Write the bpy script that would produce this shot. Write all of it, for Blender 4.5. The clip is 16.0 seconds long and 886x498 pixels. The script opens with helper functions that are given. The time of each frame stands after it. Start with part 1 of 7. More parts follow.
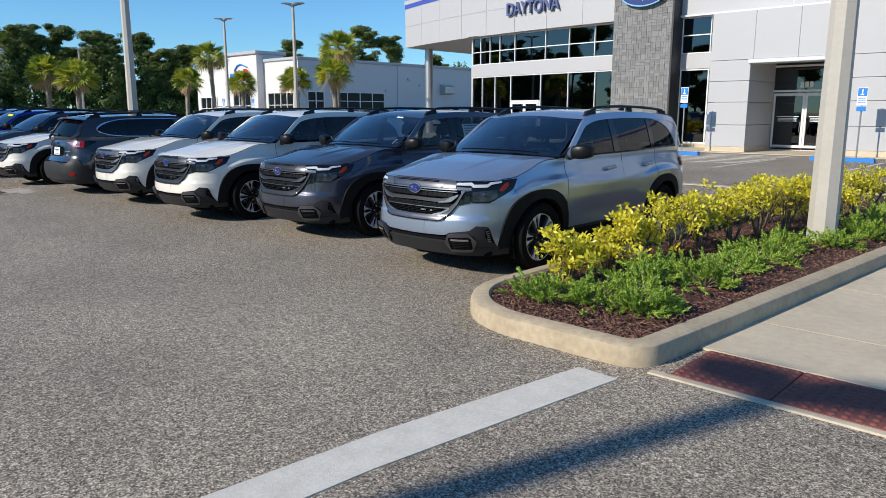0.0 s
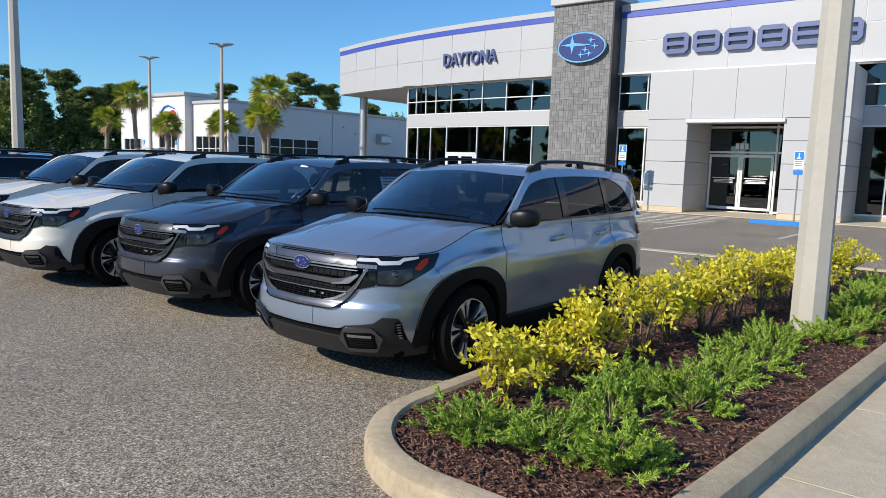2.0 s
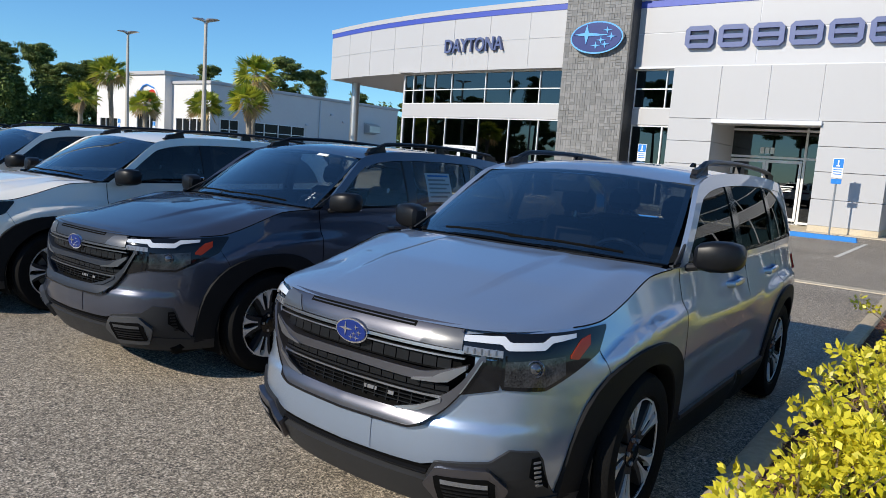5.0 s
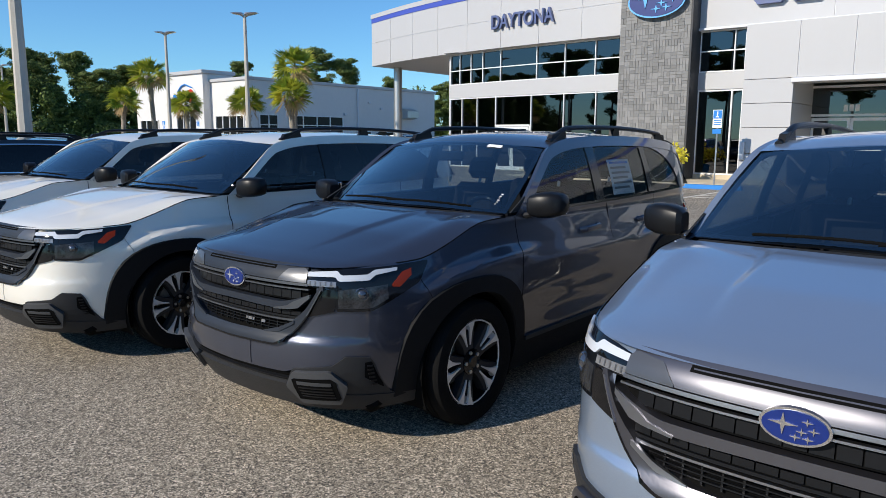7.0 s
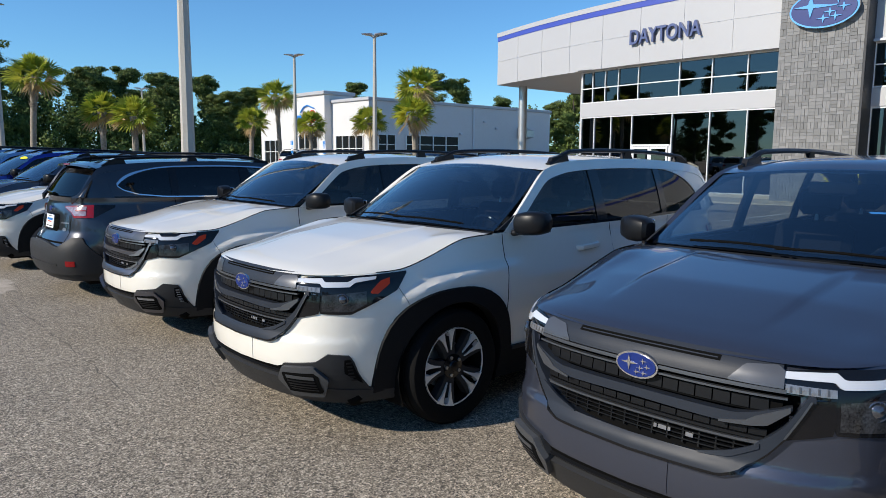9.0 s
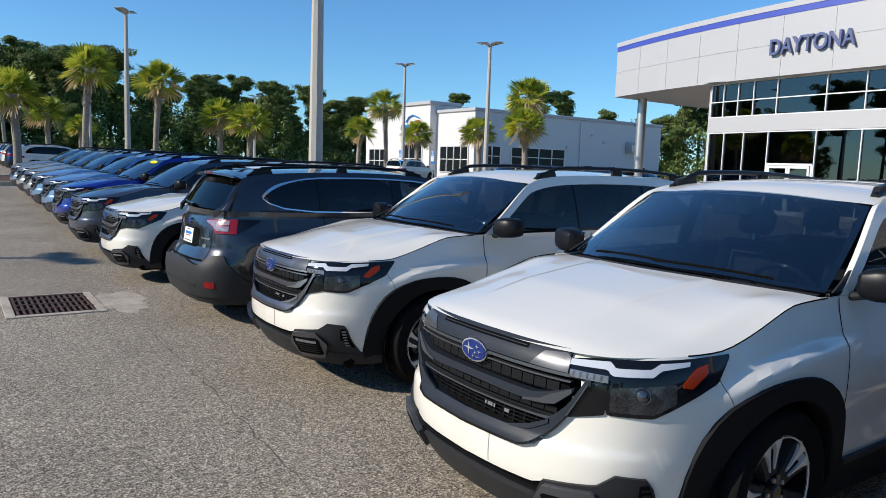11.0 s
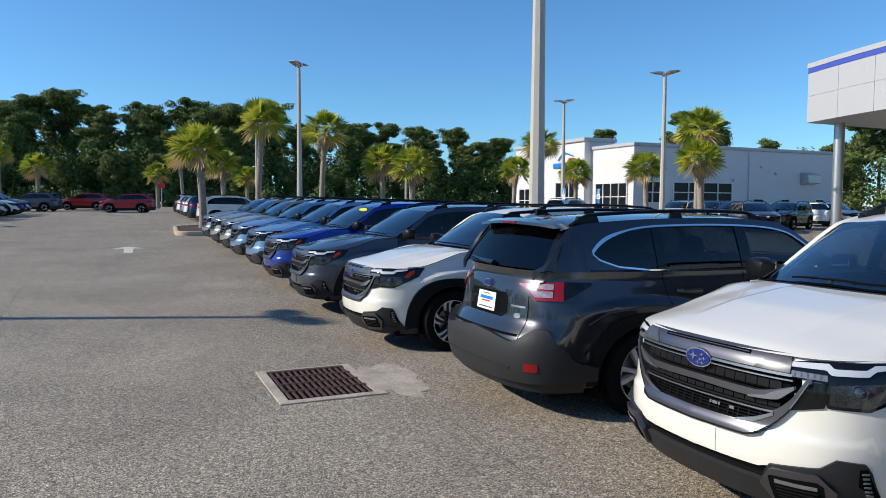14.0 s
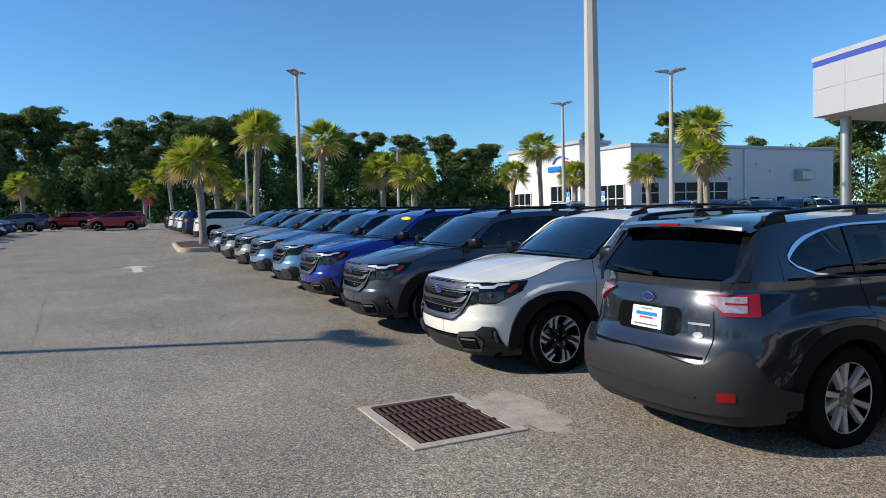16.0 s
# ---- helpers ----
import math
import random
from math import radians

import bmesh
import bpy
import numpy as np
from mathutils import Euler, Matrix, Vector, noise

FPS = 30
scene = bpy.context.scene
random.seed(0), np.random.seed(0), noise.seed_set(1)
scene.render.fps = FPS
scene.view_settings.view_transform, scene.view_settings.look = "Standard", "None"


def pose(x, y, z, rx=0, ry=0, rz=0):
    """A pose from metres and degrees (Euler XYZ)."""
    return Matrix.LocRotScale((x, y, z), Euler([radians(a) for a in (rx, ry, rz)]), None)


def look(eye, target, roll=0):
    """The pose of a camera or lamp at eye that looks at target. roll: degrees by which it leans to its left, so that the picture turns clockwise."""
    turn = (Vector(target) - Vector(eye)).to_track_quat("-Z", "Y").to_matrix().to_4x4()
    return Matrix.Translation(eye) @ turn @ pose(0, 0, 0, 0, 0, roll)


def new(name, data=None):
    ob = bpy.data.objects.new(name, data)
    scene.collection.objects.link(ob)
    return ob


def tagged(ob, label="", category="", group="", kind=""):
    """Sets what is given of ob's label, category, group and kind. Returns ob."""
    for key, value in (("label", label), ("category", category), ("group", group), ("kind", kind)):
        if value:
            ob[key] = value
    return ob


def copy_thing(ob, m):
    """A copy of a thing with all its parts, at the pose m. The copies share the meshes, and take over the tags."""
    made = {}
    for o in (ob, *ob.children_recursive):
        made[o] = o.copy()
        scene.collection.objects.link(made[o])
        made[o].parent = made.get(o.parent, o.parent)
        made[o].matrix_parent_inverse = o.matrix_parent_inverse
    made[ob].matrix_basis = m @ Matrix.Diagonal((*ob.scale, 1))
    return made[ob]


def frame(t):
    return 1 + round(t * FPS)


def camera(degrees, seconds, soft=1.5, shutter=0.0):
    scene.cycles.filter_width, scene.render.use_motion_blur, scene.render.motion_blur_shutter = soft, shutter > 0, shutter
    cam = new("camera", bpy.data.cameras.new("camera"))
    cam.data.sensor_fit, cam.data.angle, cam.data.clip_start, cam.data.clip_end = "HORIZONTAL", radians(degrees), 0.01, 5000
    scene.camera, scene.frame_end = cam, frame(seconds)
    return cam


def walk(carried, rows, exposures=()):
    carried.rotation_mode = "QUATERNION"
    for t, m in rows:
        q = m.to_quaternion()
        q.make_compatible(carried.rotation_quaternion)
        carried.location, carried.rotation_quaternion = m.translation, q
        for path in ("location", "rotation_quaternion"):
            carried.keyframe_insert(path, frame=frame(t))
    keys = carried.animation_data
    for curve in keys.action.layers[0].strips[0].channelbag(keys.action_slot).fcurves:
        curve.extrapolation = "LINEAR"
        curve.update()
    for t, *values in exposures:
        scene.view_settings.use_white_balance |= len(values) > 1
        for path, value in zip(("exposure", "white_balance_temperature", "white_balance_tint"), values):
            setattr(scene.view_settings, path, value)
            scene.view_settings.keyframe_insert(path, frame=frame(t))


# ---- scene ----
cam = camera(64.0, 16.0, soft=0.42)
PATH = [
    (0, (-0.056, 0.323, 1.619), (-1.408, 1.748, 1.242), -0.0),
    (0.5, (-0.347, 0.715, 1.636), (-1.663, 2.185, 1.31), 0.8),
    (1, (-0.545, 1.138, 1.627), (-1.84, 2.637, 1.348), 0.9),
    (1.5, (-0.803, 1.489, 1.618), (-2.064, 3.02, 1.364), 2.3),
    (2, (-1.109, 1.85, 1.634), (-2.34, 3.408, 1.397), 1.9),
    (2.5, (-1.342, 2.219, 1.63), (-2.551, 3.798, 1.421), 1.6),
    (3, (-1.72, 2.451, 1.623), (-2.866, 4.078, 1.421), 2.8),
    (5.5, (-3.602, 3.341, 1.596), (-4.79, 4.924, 1.312), 4.0),
    (6, (-3.989, 3.37, 1.608), (-5.174, 4.95, 1.292), -0.3),
    (6.5, (-4.364, 3.437, 1.593), (-5.567, 5.001, 1.269), -1.7),
    (7, (-4.78, 3.402, 1.604), (-6.037, 4.927, 1.297), 0.3),
    (7.5, (-5.221, 3.326, 1.64), (-6.492, 4.84, 1.338), 0.2),
    (8, (-5.67, 3.344, 1.619), (-7.037, 4.775, 1.328), -0.8),
    (8.5, (-6.146, 3.292, 1.623), (-7.569, 4.672, 1.355), -0.3),
    (11, (-8.159, 3.417, 1.664), (-9.786, 4.556, 1.434), 2.0),
    (11.5, (-8.57, 3.281, 1.664), (-10.224, 4.384, 1.446), 2.0),
    (12, (-8.948, 3.184, 1.66), (-10.623, 4.258, 1.46), 1.0),
    (12.5, (-9.342, 3.079, 1.686), (-11.108, 4.004, 1.528), 0.6),
    (13, (-9.731, 2.915, 1.673), (-11.513, 3.811, 1.523), 0.2),
    (13.5, (-10.131, 2.833, 1.657), (-11.933, 3.689, 1.516), -0.3),
    (14, (-10.52, 2.712, 1.667), (-12.343, 3.526, 1.541), 0.3),
    (14.5, (-10.87, 2.487, 1.683), (-12.697, 3.293, 1.572), 0.4),
    (15, (-11.225, 2.353, 1.643), (-13.055, 3.154, 1.535), 0.1),
    (15.5, (-11.57, 2.152, 1.647), (-13.4, 2.951, 1.542), -0.2),
    (16, (-11.833, 1.971, 1.66), (-13.637, 2.827, 1.555), -1.5),
]
walk(cam, [(t, look(eye, target, roll)) for t, eye, target, roll in PATH])

# ---- light ----
SUN_AZ, SUN_EL = 198.0, 30.0
sun_way = Vector((math.sin(radians(SUN_AZ)) * math.cos(radians(SUN_EL)), math.cos(radians(SUN_AZ)) * math.cos(radians(SUN_EL)), math.sin(radians(SUN_EL))))
sun = new("sun", bpy.data.lights.new("sun", "SUN"))
sun.data.energy, sun.data.angle, sun.data.color = 4.5, radians(0.55), (1.0, 0.92, 0.80)
sun.matrix_world = look(sun_way * 100, (0, 0, 0))
world = bpy.data.worlds.new("sky")
scene.world = world
world.use_nodes = True
wn = world.node_tree.nodes
sky = wn.new("ShaderNodeTexSky")
sky.sky_type, sky.sun_disc = "NISHITA", False
sky.sun_elevation, sky.sun_rotation = radians(SUN_EL), radians(SUN_AZ)
sky.air_density, sky.dust_density, sky.ozone_density = 1.0, 0.0, 2.5
tone = wn.new("ShaderNodeMix")
tone.data_type, tone.blend_type = "RGBA", "MULTIPLY"
tone.inputs[0].default_value, tone.inputs[7].default_value = 1.0, (0.54, 0.91, 1.22, 1)
world.node_tree.links.new(sky.outputs[0], tone.inputs[6])
world.node_tree.links.new(tone.outputs[2], wn["Background"].inputs[0])
wn["Background"].inputs[1].default_value = 0.113
scene.view_settings.exposure = 0.15


# ---- materials ----
def mat(name, base, rough=0.5, metal=0.0, var=0.0, scale=4.0, bump=0.0, bscale=60.0, coat=0.0, spec=None, second=None, detail=6.0, vary=0.0):
    """Principled surface with noise at two scales: var mixes base towards second, bump gives fine relief, vary shifts each object."""
    m = bpy.data.materials.new(name)
    m.use_nodes = True
    nt = m.node_tree
    b = nt.nodes["Principled BSDF"]
    b.inputs["Base Color"].default_value = (*base, 1)
    b.inputs["Roughness"].default_value = rough
    b.inputs["Metallic"].default_value = metal
    b.inputs["Coat Weight"].default_value = coat
    b.inputs["Coat Roughness"].default_value = 0.03
    if spec is not None:
        b.inputs["Specular IOR Level"].default_value = spec
    L = nt.links.new
    if var or bump or vary:
        co = nt.nodes.new("ShaderNodeTexCoord")
    if var:
        other = second or tuple(c * 0.6 for c in base)
        n1, n2 = nt.nodes.new("ShaderNodeTexNoise"), nt.nodes.new("ShaderNodeTexNoise")
        n1.inputs["Scale"].default_value, n2.inputs["Scale"].default_value = scale, scale * 9
        n1.inputs["Detail"].default_value = n2.inputs["Detail"].default_value = detail
        L(co.outputs["Object"], n1.inputs["Vector"])
        L(co.outputs["Object"], n2.inputs["Vector"])
        add = nt.nodes.new("ShaderNodeMath")
        add.operation = "MULTIPLY_ADD"
        add.inputs[1].default_value, add.inputs[2].default_value = 0.5, 0.0
        L(n2.outputs["Fac"], add.inputs[0])
        mul = nt.nodes.new("ShaderNodeMath")
        mul.operation = "MULTIPLY_ADD"
        mul.inputs[1].default_value = 0.5
        L(n1.outputs["Fac"], mul.inputs[0])
        L(add.outputs[0], mul.inputs[2])
        ramp = nt.nodes.new("ShaderNodeMapRange")
        ramp.inputs["From Min"].default_value, ramp.inputs["From Max"].default_value = 0.35, 0.65
        ramp.inputs["To Max"].default_value = var
        L(mul.outputs[0], ramp.inputs["Value"])
        mix = nt.nodes.new("ShaderNodeMix")
        mix.data_type = "RGBA"
        mix.inputs[6].default_value, mix.inputs[7].default_value = (*base, 1), (*other, 1)
        L(ramp.outputs[0], mix.inputs[0])
        L(mix.outputs[2], b.inputs["Base Color"])
        if vary:
            info = nt.nodes.new("ShaderNodeObjectInfo")
            hsv = nt.nodes.new("ShaderNodeHueSaturation")
            vr = nt.nodes.new("ShaderNodeMapRange")
            vr.inputs["To Min"].default_value, vr.inputs["To Max"].default_value = 1 - vary, 1 + vary
            L(info.outputs["Random"], vr.inputs["Value"])
            L(vr.outputs[0], hsv.inputs["Value"])
            L(mix.outputs[2], hsv.inputs["Color"])
            L(hsv.outputs[0], b.inputs["Base Color"])
    if bump:
        n3, bp = nt.nodes.new("ShaderNodeTexNoise"), nt.nodes.new("ShaderNodeBump")
        n3.inputs["Scale"].default_value, n3.inputs["Detail"].default_value = bscale, 5.0
        bp.inputs["Strength"].default_value, bp.inputs["Distance"].default_value = bump, 0.02
        L(co.outputs["Object"], n3.inputs["Vector"])
        L(n3.outputs["Fac"], bp.inputs["Height"])
        L(bp.outputs["Normal"], b.inputs["Normal"])
    return m


def leaf_mat(name, a, b_, rough=0.5, trans=0.3):
    """Foliage: each leaf island takes its own shade between a and b_, and lets some light through."""
    m = bpy.data.materials.new(name)
    m.use_nodes = True
    nt = m.node_tree
    b = nt.nodes["Principled BSDF"]
    geo, mix = nt.nodes.new("ShaderNodeNewGeometry"), nt.nodes.new("ShaderNodeMix")
    mix.data_type = "RGBA"
    mix.inputs[6].default_value, mix.inputs[7].default_value = (*a, 1), (*b_, 1)
    nt.links.new(geo.outputs["Random Per Island"], mix.inputs[0])
    nt.links.new(mix.outputs[2], b.inputs["Base Color"])
    b.inputs["Roughness"].default_value = rough
    tr, ms = nt.nodes.new("ShaderNodeBsdfTranslucent"), nt.nodes.new("ShaderNodeMixShader")
    nt.links.new(mix.outputs[2], tr.inputs["Color"])
    ms.inputs[0].default_value = trans
    nt.links.new(b.outputs[0], ms.inputs[1])
    nt.links.new(tr.outputs[0], ms.inputs[2])
    nt.links.new(ms.outputs[0], nt.nodes["Material Output"].inputs["Surface"])
    return m


def glass_mat(name, tint, rough=0.0, alpha=0.07, power=4.5, peak=0.8):
    """Tinted sheet glass: a clear tinted pass-through under a mirror-like coat."""
    m = bpy.data.materials.new(name)
    m.use_nodes = True
    nt = m.node_tree
    tr, gl, ms, fr, pw = (nt.nodes.new(k) for k in ("ShaderNodeBsdfTransparent", "ShaderNodeBsdfGlossy", "ShaderNodeMixShader", "ShaderNodeLayerWeight", "ShaderNodeMath"))
    tr.inputs[0].default_value = (*tint, 1)
    gl.inputs["Color"].default_value, gl.inputs["Roughness"].default_value = (1, 1, 1, 1), rough
    pw.operation, pw.inputs[1].default_value = "POWER", power
    mr = nt.nodes.new("ShaderNodeMapRange")
    mr.inputs["To Min"].default_value, mr.inputs["To Max"].default_value = alpha, peak
    nt.links.new(fr.outputs["Facing"], pw.inputs[0])
    nt.links.new(pw.outputs[0], mr.inputs["Value"])
    nt.links.new(mr.outputs[0], ms.inputs[0])
    nt.links.new(tr.outputs[0], ms.inputs[1])
    nt.links.new(gl.outputs[0], ms.inputs[2])
    nt.links.new(ms.outputs[0], nt.nodes["Material Output"].inputs["Surface"])
    return m


def paint(name, base, metal=0.0, rough=0.35):
    """Car paint: a coloured coat, flakes where metallic, under clear lacquer."""
    m = mat(name, base, rough, metal, coat=1.0)
    nt = m.node_tree
    nt.nodes["Principled BSDF"].inputs["Coat IOR"].default_value = 1.48
    if metal:
        co, vo, bp = nt.nodes.new("ShaderNodeTexCoord"), nt.nodes.new("ShaderNodeTexVoronoi"), nt.nodes.new("ShaderNodeMix")
        bp.data_type = "RGBA"
        vo.inputs["Scale"].default_value = 900
        bp.inputs[6].default_value, bp.inputs[7].default_value = (*[c * 0.85 for c in base], 1), (*[min(1, c * 1.2) for c in base], 1)
        nt.links.new(co.outputs["Object"], vo.inputs["Vector"])
        nt.links.new(vo.outputs["Distance"], bp.inputs[0])
        nt.links.new(bp.outputs[2], nt.nodes["Principled BSDF"].inputs["Base Color"])
    return m


def asphalt_mat():
    m = bpy.data.materials.new("asphalt")
    m.use_nodes = True
    nt = m.node_tree
    L, N = nt.links.new, nt.nodes.new
    b = nt.nodes["Principled BSDF"]
    b.inputs["Roughness"].default_value = 0.85
    co = N("ShaderNodeTexCoord")
    vo = N("ShaderNodeTexVoronoi")
    vo.inputs["Scale"].default_value = 140
    fine, mid, big = (N("ShaderNodeTexNoise") for _ in range(3))
    for n, s, d in ((fine, 240, 3), (mid, 22, 6), (big, 0.55, 9)):
        n.inputs["Scale"].default_value, n.inputs["Detail"].default_value = s, d
    for n in (vo, fine, mid, big):
        L(co.outputs["Object"], n.inputs["Vector"])
    r1 = N("ShaderNodeValToRGB")
    r1.color_ramp.elements[0].position, r1.color_ramp.elements[0].color = 0.08, (0.034, 0.030, 0.026, 1)
    r1.color_ramp.elements[1].position, r1.color_ramp.elements[1].color = 1.0, (0.94, 0.84, 0.68, 1)
    e = r1.color_ramp.elements.new(0.45)
    e.color = (0.230, 0.191, 0.140, 1)
    e = r1.color_ramp.elements.new(0.75)
    e.color = (0.485, 0.41, 0.31, 1)
    sep = N("ShaderNodeSeparateColor")
    L(vo.outputs["Color"], sep.inputs[0])
    avg = N("ShaderNodeMix")
    avg.inputs[0].default_value = 0.22
    coarse, sep2, stones = N("ShaderNodeTexVoronoi"), N("ShaderNodeSeparateColor"), N("ShaderNodeMix")
    coarse.inputs["Scale"].default_value = 80
    L(co.outputs["Object"], coarse.inputs["Vector"])
    L(coarse.outputs["Color"], sep2.inputs[0])
    stones.inputs[0].default_value = 0.34
    L(sep.outputs[0], stones.inputs[2])
    L(sep2.outputs[1], stones.inputs[3])
    spread = N("ShaderNodeMapRange")
    spread.inputs["From Min"].default_value, spread.inputs["From Max"].default_value = 0.12, 0.88
    L(stones.outputs[0], spread.inputs["Value"])
    L(spread.outputs[0], avg.inputs[2])
    L(fine.outputs["Fac"], avg.inputs[3])
    L(avg.outputs[0], r1.inputs[0])
    hs = N("ShaderNodeHueSaturation")
    mr = N("ShaderNodeMapRange")
    mr.inputs["From Min"].default_value, mr.inputs["From Max"].default_value = 0.3, 0.7
    mr.inputs["To Min"].default_value, mr.inputs["To Max"].default_value = 0.66, 1.36
    sm = N("ShaderNodeMix")
    sm.inputs[0].default_value = 0.5
    L(mid.outputs["Fac"], sm.inputs[2])
    L(big.outputs["Fac"], sm.inputs[3])
    L(sm.outputs[0], mr.inputs["Value"])
    L(mr.outputs[0], hs.inputs["Value"])
    L(r1.outputs[0], hs.inputs["Color"])
    L(hs.outputs[0], b.inputs["Base Color"])
    bp = N("ShaderNodeBump")
    bp.inputs["Strength"].default_value, bp.inputs["Distance"].default_value = 0.8, 0.008
    L(sep.outputs[0], bp.inputs["Height"])
    L(bp.outputs[0], b.inputs["Normal"])
    return m


ASPHALT = asphalt_mat()
CONCRETE = mat("concrete", (0.63, 0.535, 0.385), 0.85, var=0.8, scale=1.7, second=(0.46, 0.39, 0.28), bump=0.25, bscale=140)
KERB = mat("kerb_concrete", (0.52, 0.425, 0.285), 0.85, var=0.9, scale=2.3, second=(0.34, 0.27, 0.18), bump=0.3, bscale=110)
POLE = mat("cast_concrete", (0.50, 0.47, 0.41), 0.8, var=0.5, scale=2.0, second=(0.40, 0.37, 0.32), bump=0.15, bscale=90)
TACTILE = mat("brick_red_tactile", (0.26, 0.085, 0.06), 0.8, var=0.6, scale=5, second=(0.17, 0.06, 0.05), bump=0.1)
ROADPAINT = mat("road_paint", (0.72, 0.68, 0.59), 0.7, var=0.7, scale=6, second=(0.50, 0.47, 0.40), bump=0.2, bscale=150)
BLUEPAINT = mat("blue_paint", (0.02, 0.22, 0.62), 0.6, var=0.3, scale=5)
MULCH = mat("bark_mulch", (0.10, 0.045, 0.03), 0.9, var=0.9, scale=14, second=(0.035, 0.018, 0.014), bump=0.6, bscale=45)
BARKCHIP = leaf_mat("bark_chips", (0.05, 0.022, 0.016), (0.24, 0.12, 0.08), 0.9, 0.0)
GRASS = mat("rough_grass", (0.08, 0.11, 0.03), 0.9, var=0.8, scale=0.4, second=(0.16, 0.14, 0.06), bump=0.5, bscale=20)
PANEL = mat("white_panel", (0.46, 0.46, 0.465), 0.45, var=0.15, scale=0.6, second=(0.42, 0.42, 0.425))
SILVERPANEL = mat("silver_panel", (0.62, 0.63, 0.65), 0.4, 0.2, var=0.15, scale=0.6, second=(0.57, 0.58, 0.60))
STUCCO = mat("white_stucco", (0.68, 0.67, 0.65), 0.85, var=0.35, scale=0.5, second=(0.60, 0.59, 0.57), bump=0.15, bscale=60)
SLATE = mat("grey_stone", (0.27, 0.27, 0.265), 0.75, var=0.7, scale=3.0, second=(0.17, 0.17, 0.168), bump=0.35, bscale=25, vary=0.22)
SPLITSTONE = leaf_mat("split_stone", (0.165, 0.165, 0.162), (0.25, 0.248, 0.243), 0.75, 0.0)
DARKSIDE = mat("dark_tower_side", (0.035, 0.037, 0.04), 0.55, var=0.5, scale=3, bump=0.3, bscale=30)
BLUESTRIPE = mat("blue_stripe", (0.06, 0.09, 0.42), 0.4, var=0.1, scale=1)
SIGNBLUE = mat("sign_letter_blue", (0.10, 0.125, 0.25), 0.35, 0.1, var=0.1, scale=2)
BADGEBLUE = mat("badge_blue", (0.002, 0.018, 0.15), 0.4, 0.0, coat=0.2)
ALU = mat("white_aluminium", (0.78, 0.78, 0.77), 0.35, 0.1, var=0.08, scale=2)
STEEL = mat("brushed_steel", (0.55, 0.55, 0.54), 0.38, 0.85, var=0.15, scale=3)
CHROME = mat("chrome", (0.86, 0.86, 0.87), 0.06, 1.0)
SATIN = mat("satin_silver", (0.30, 0.305, 0.325), 0.36, 1.0)
BLACKPLAS = mat("black_plastic", (0.022, 0.0225, 0.024), 0.55, spec=0.3, var=0.3, scale=30, second=(0.030, 0.0305, 0.033), bump=0.08, bscale=500)
GREYPLAS = mat("grey_plastic", (0.008, 0.0085, 0.010), 0.36, spec=0.22, var=0.2, scale=20)
# darker copy of black_plastic: shade on the flank trim put into the colour
SHADEBLACK = mat("shaded_black_plastic", (0.009, 0.0092, 0.010), 0.6, spec=0.12, var=0.3, scale=30, second=(0.014, 0.0142, 0.0155), bump=0.08, bscale=500)
PODGREY = mat("pod_grey_plastic", (0.060, 0.062, 0.066), 0.5, spec=0.35, var=0.2, scale=20, bump=0.04, bscale=400)
SATINGREY = mat("satin_grey_trim", (0.085, 0.09, 0.10), 0.34, 0.5)
BRIGHTSATIN = mat("bright_satin_trim", (0.36, 0.365, 0.39), 0.32, 1.0)
LINKTRIM = mat("pale_lamp_link", (0.085, 0.088, 0.096), 0.28, 0.3, coat=0.2)
BOWL = mat("smoky_bowl", (0.012, 0.0125, 0.014), 0.12, 0.4, var=0.9, scale=14, second=(0.10, 0.102, 0.108))
MIDPLAS = mat("slate_plastic", (0.021, 0.026, 0.036), 0.46, spec=0.24, var=0.2, scale=20, bump=0.04, bscale=400)
GLOSSBLACK = mat("gloss_black", (0.006, 0.006, 0.007), 0.10, spec=0.4)
RUBBER = mat("tyre_rubber", (0.007, 0.007, 0.007), 0.8, spec=0.08, var=0.5, scale=15, second=(0.012, 0.0115, 0.011), bump=0.2, bscale=90)
VOID = mat("dark_lining", (0.006, 0.006, 0.006), 0.9, spec=0.03)
CLOTH = mat("seat_cloth", (0.013, 0.0135, 0.016), 0.95, spec=0.1, var=0.4, scale=25, second=(0.02, 0.02, 0.024), bump=0.2, bscale=400)
GREYCLOTH = mat("grey_trim", (0.32, 0.31, 0.29), 0.9, var=0.3, scale=25)
AMBER = mat("amber_lens", (0.34, 0.030, 0.004), 0.15, spec=0.25)
REDLENS = mat("red_lens", (0.26, 0.001, 0.004), 0.2, coat=0.3)
LENS = mat("clear_lens", (0.60, 0.62, 0.65), 0.10, 0.1, coat=0.5)
TAILCLEAR = mat("tail_clear_lens", (0.52, 0.51, 0.51), 0.12, 0.4, var=0.9, scale=30, second=(0.30, 0.06, 0.06), coat=1.0)
MACHINED = mat("machined_alloy", (0.72, 0.72, 0.71), 0.28, 0.35)
LAMPDARK = mat("lamp_housing", (0.006, 0.0065, 0.008), 0.06, spec=0.4)
DARKSATIN = mat("dark_satin_trim", (0.15, 0.148, 0.165), 0.34, 0.9)
LENSGREY = mat("ribbed_lens", (0.26, 0.265, 0.28), 0.15, 0.3, coat=0.6, var=0.6, scale=60, second=(0.10, 0.10, 0.105))
PROJECTOR = mat("projector_glass", (0.10, 0.11, 0.13), 0.05, 0.7, coat=1.0)
WHITE = mat("white_card", (0.82, 0.82, 0.80), 0.5)
SIGNFACE = mat("sign_blue", (0.01, 0.20, 0.62), 0.4)
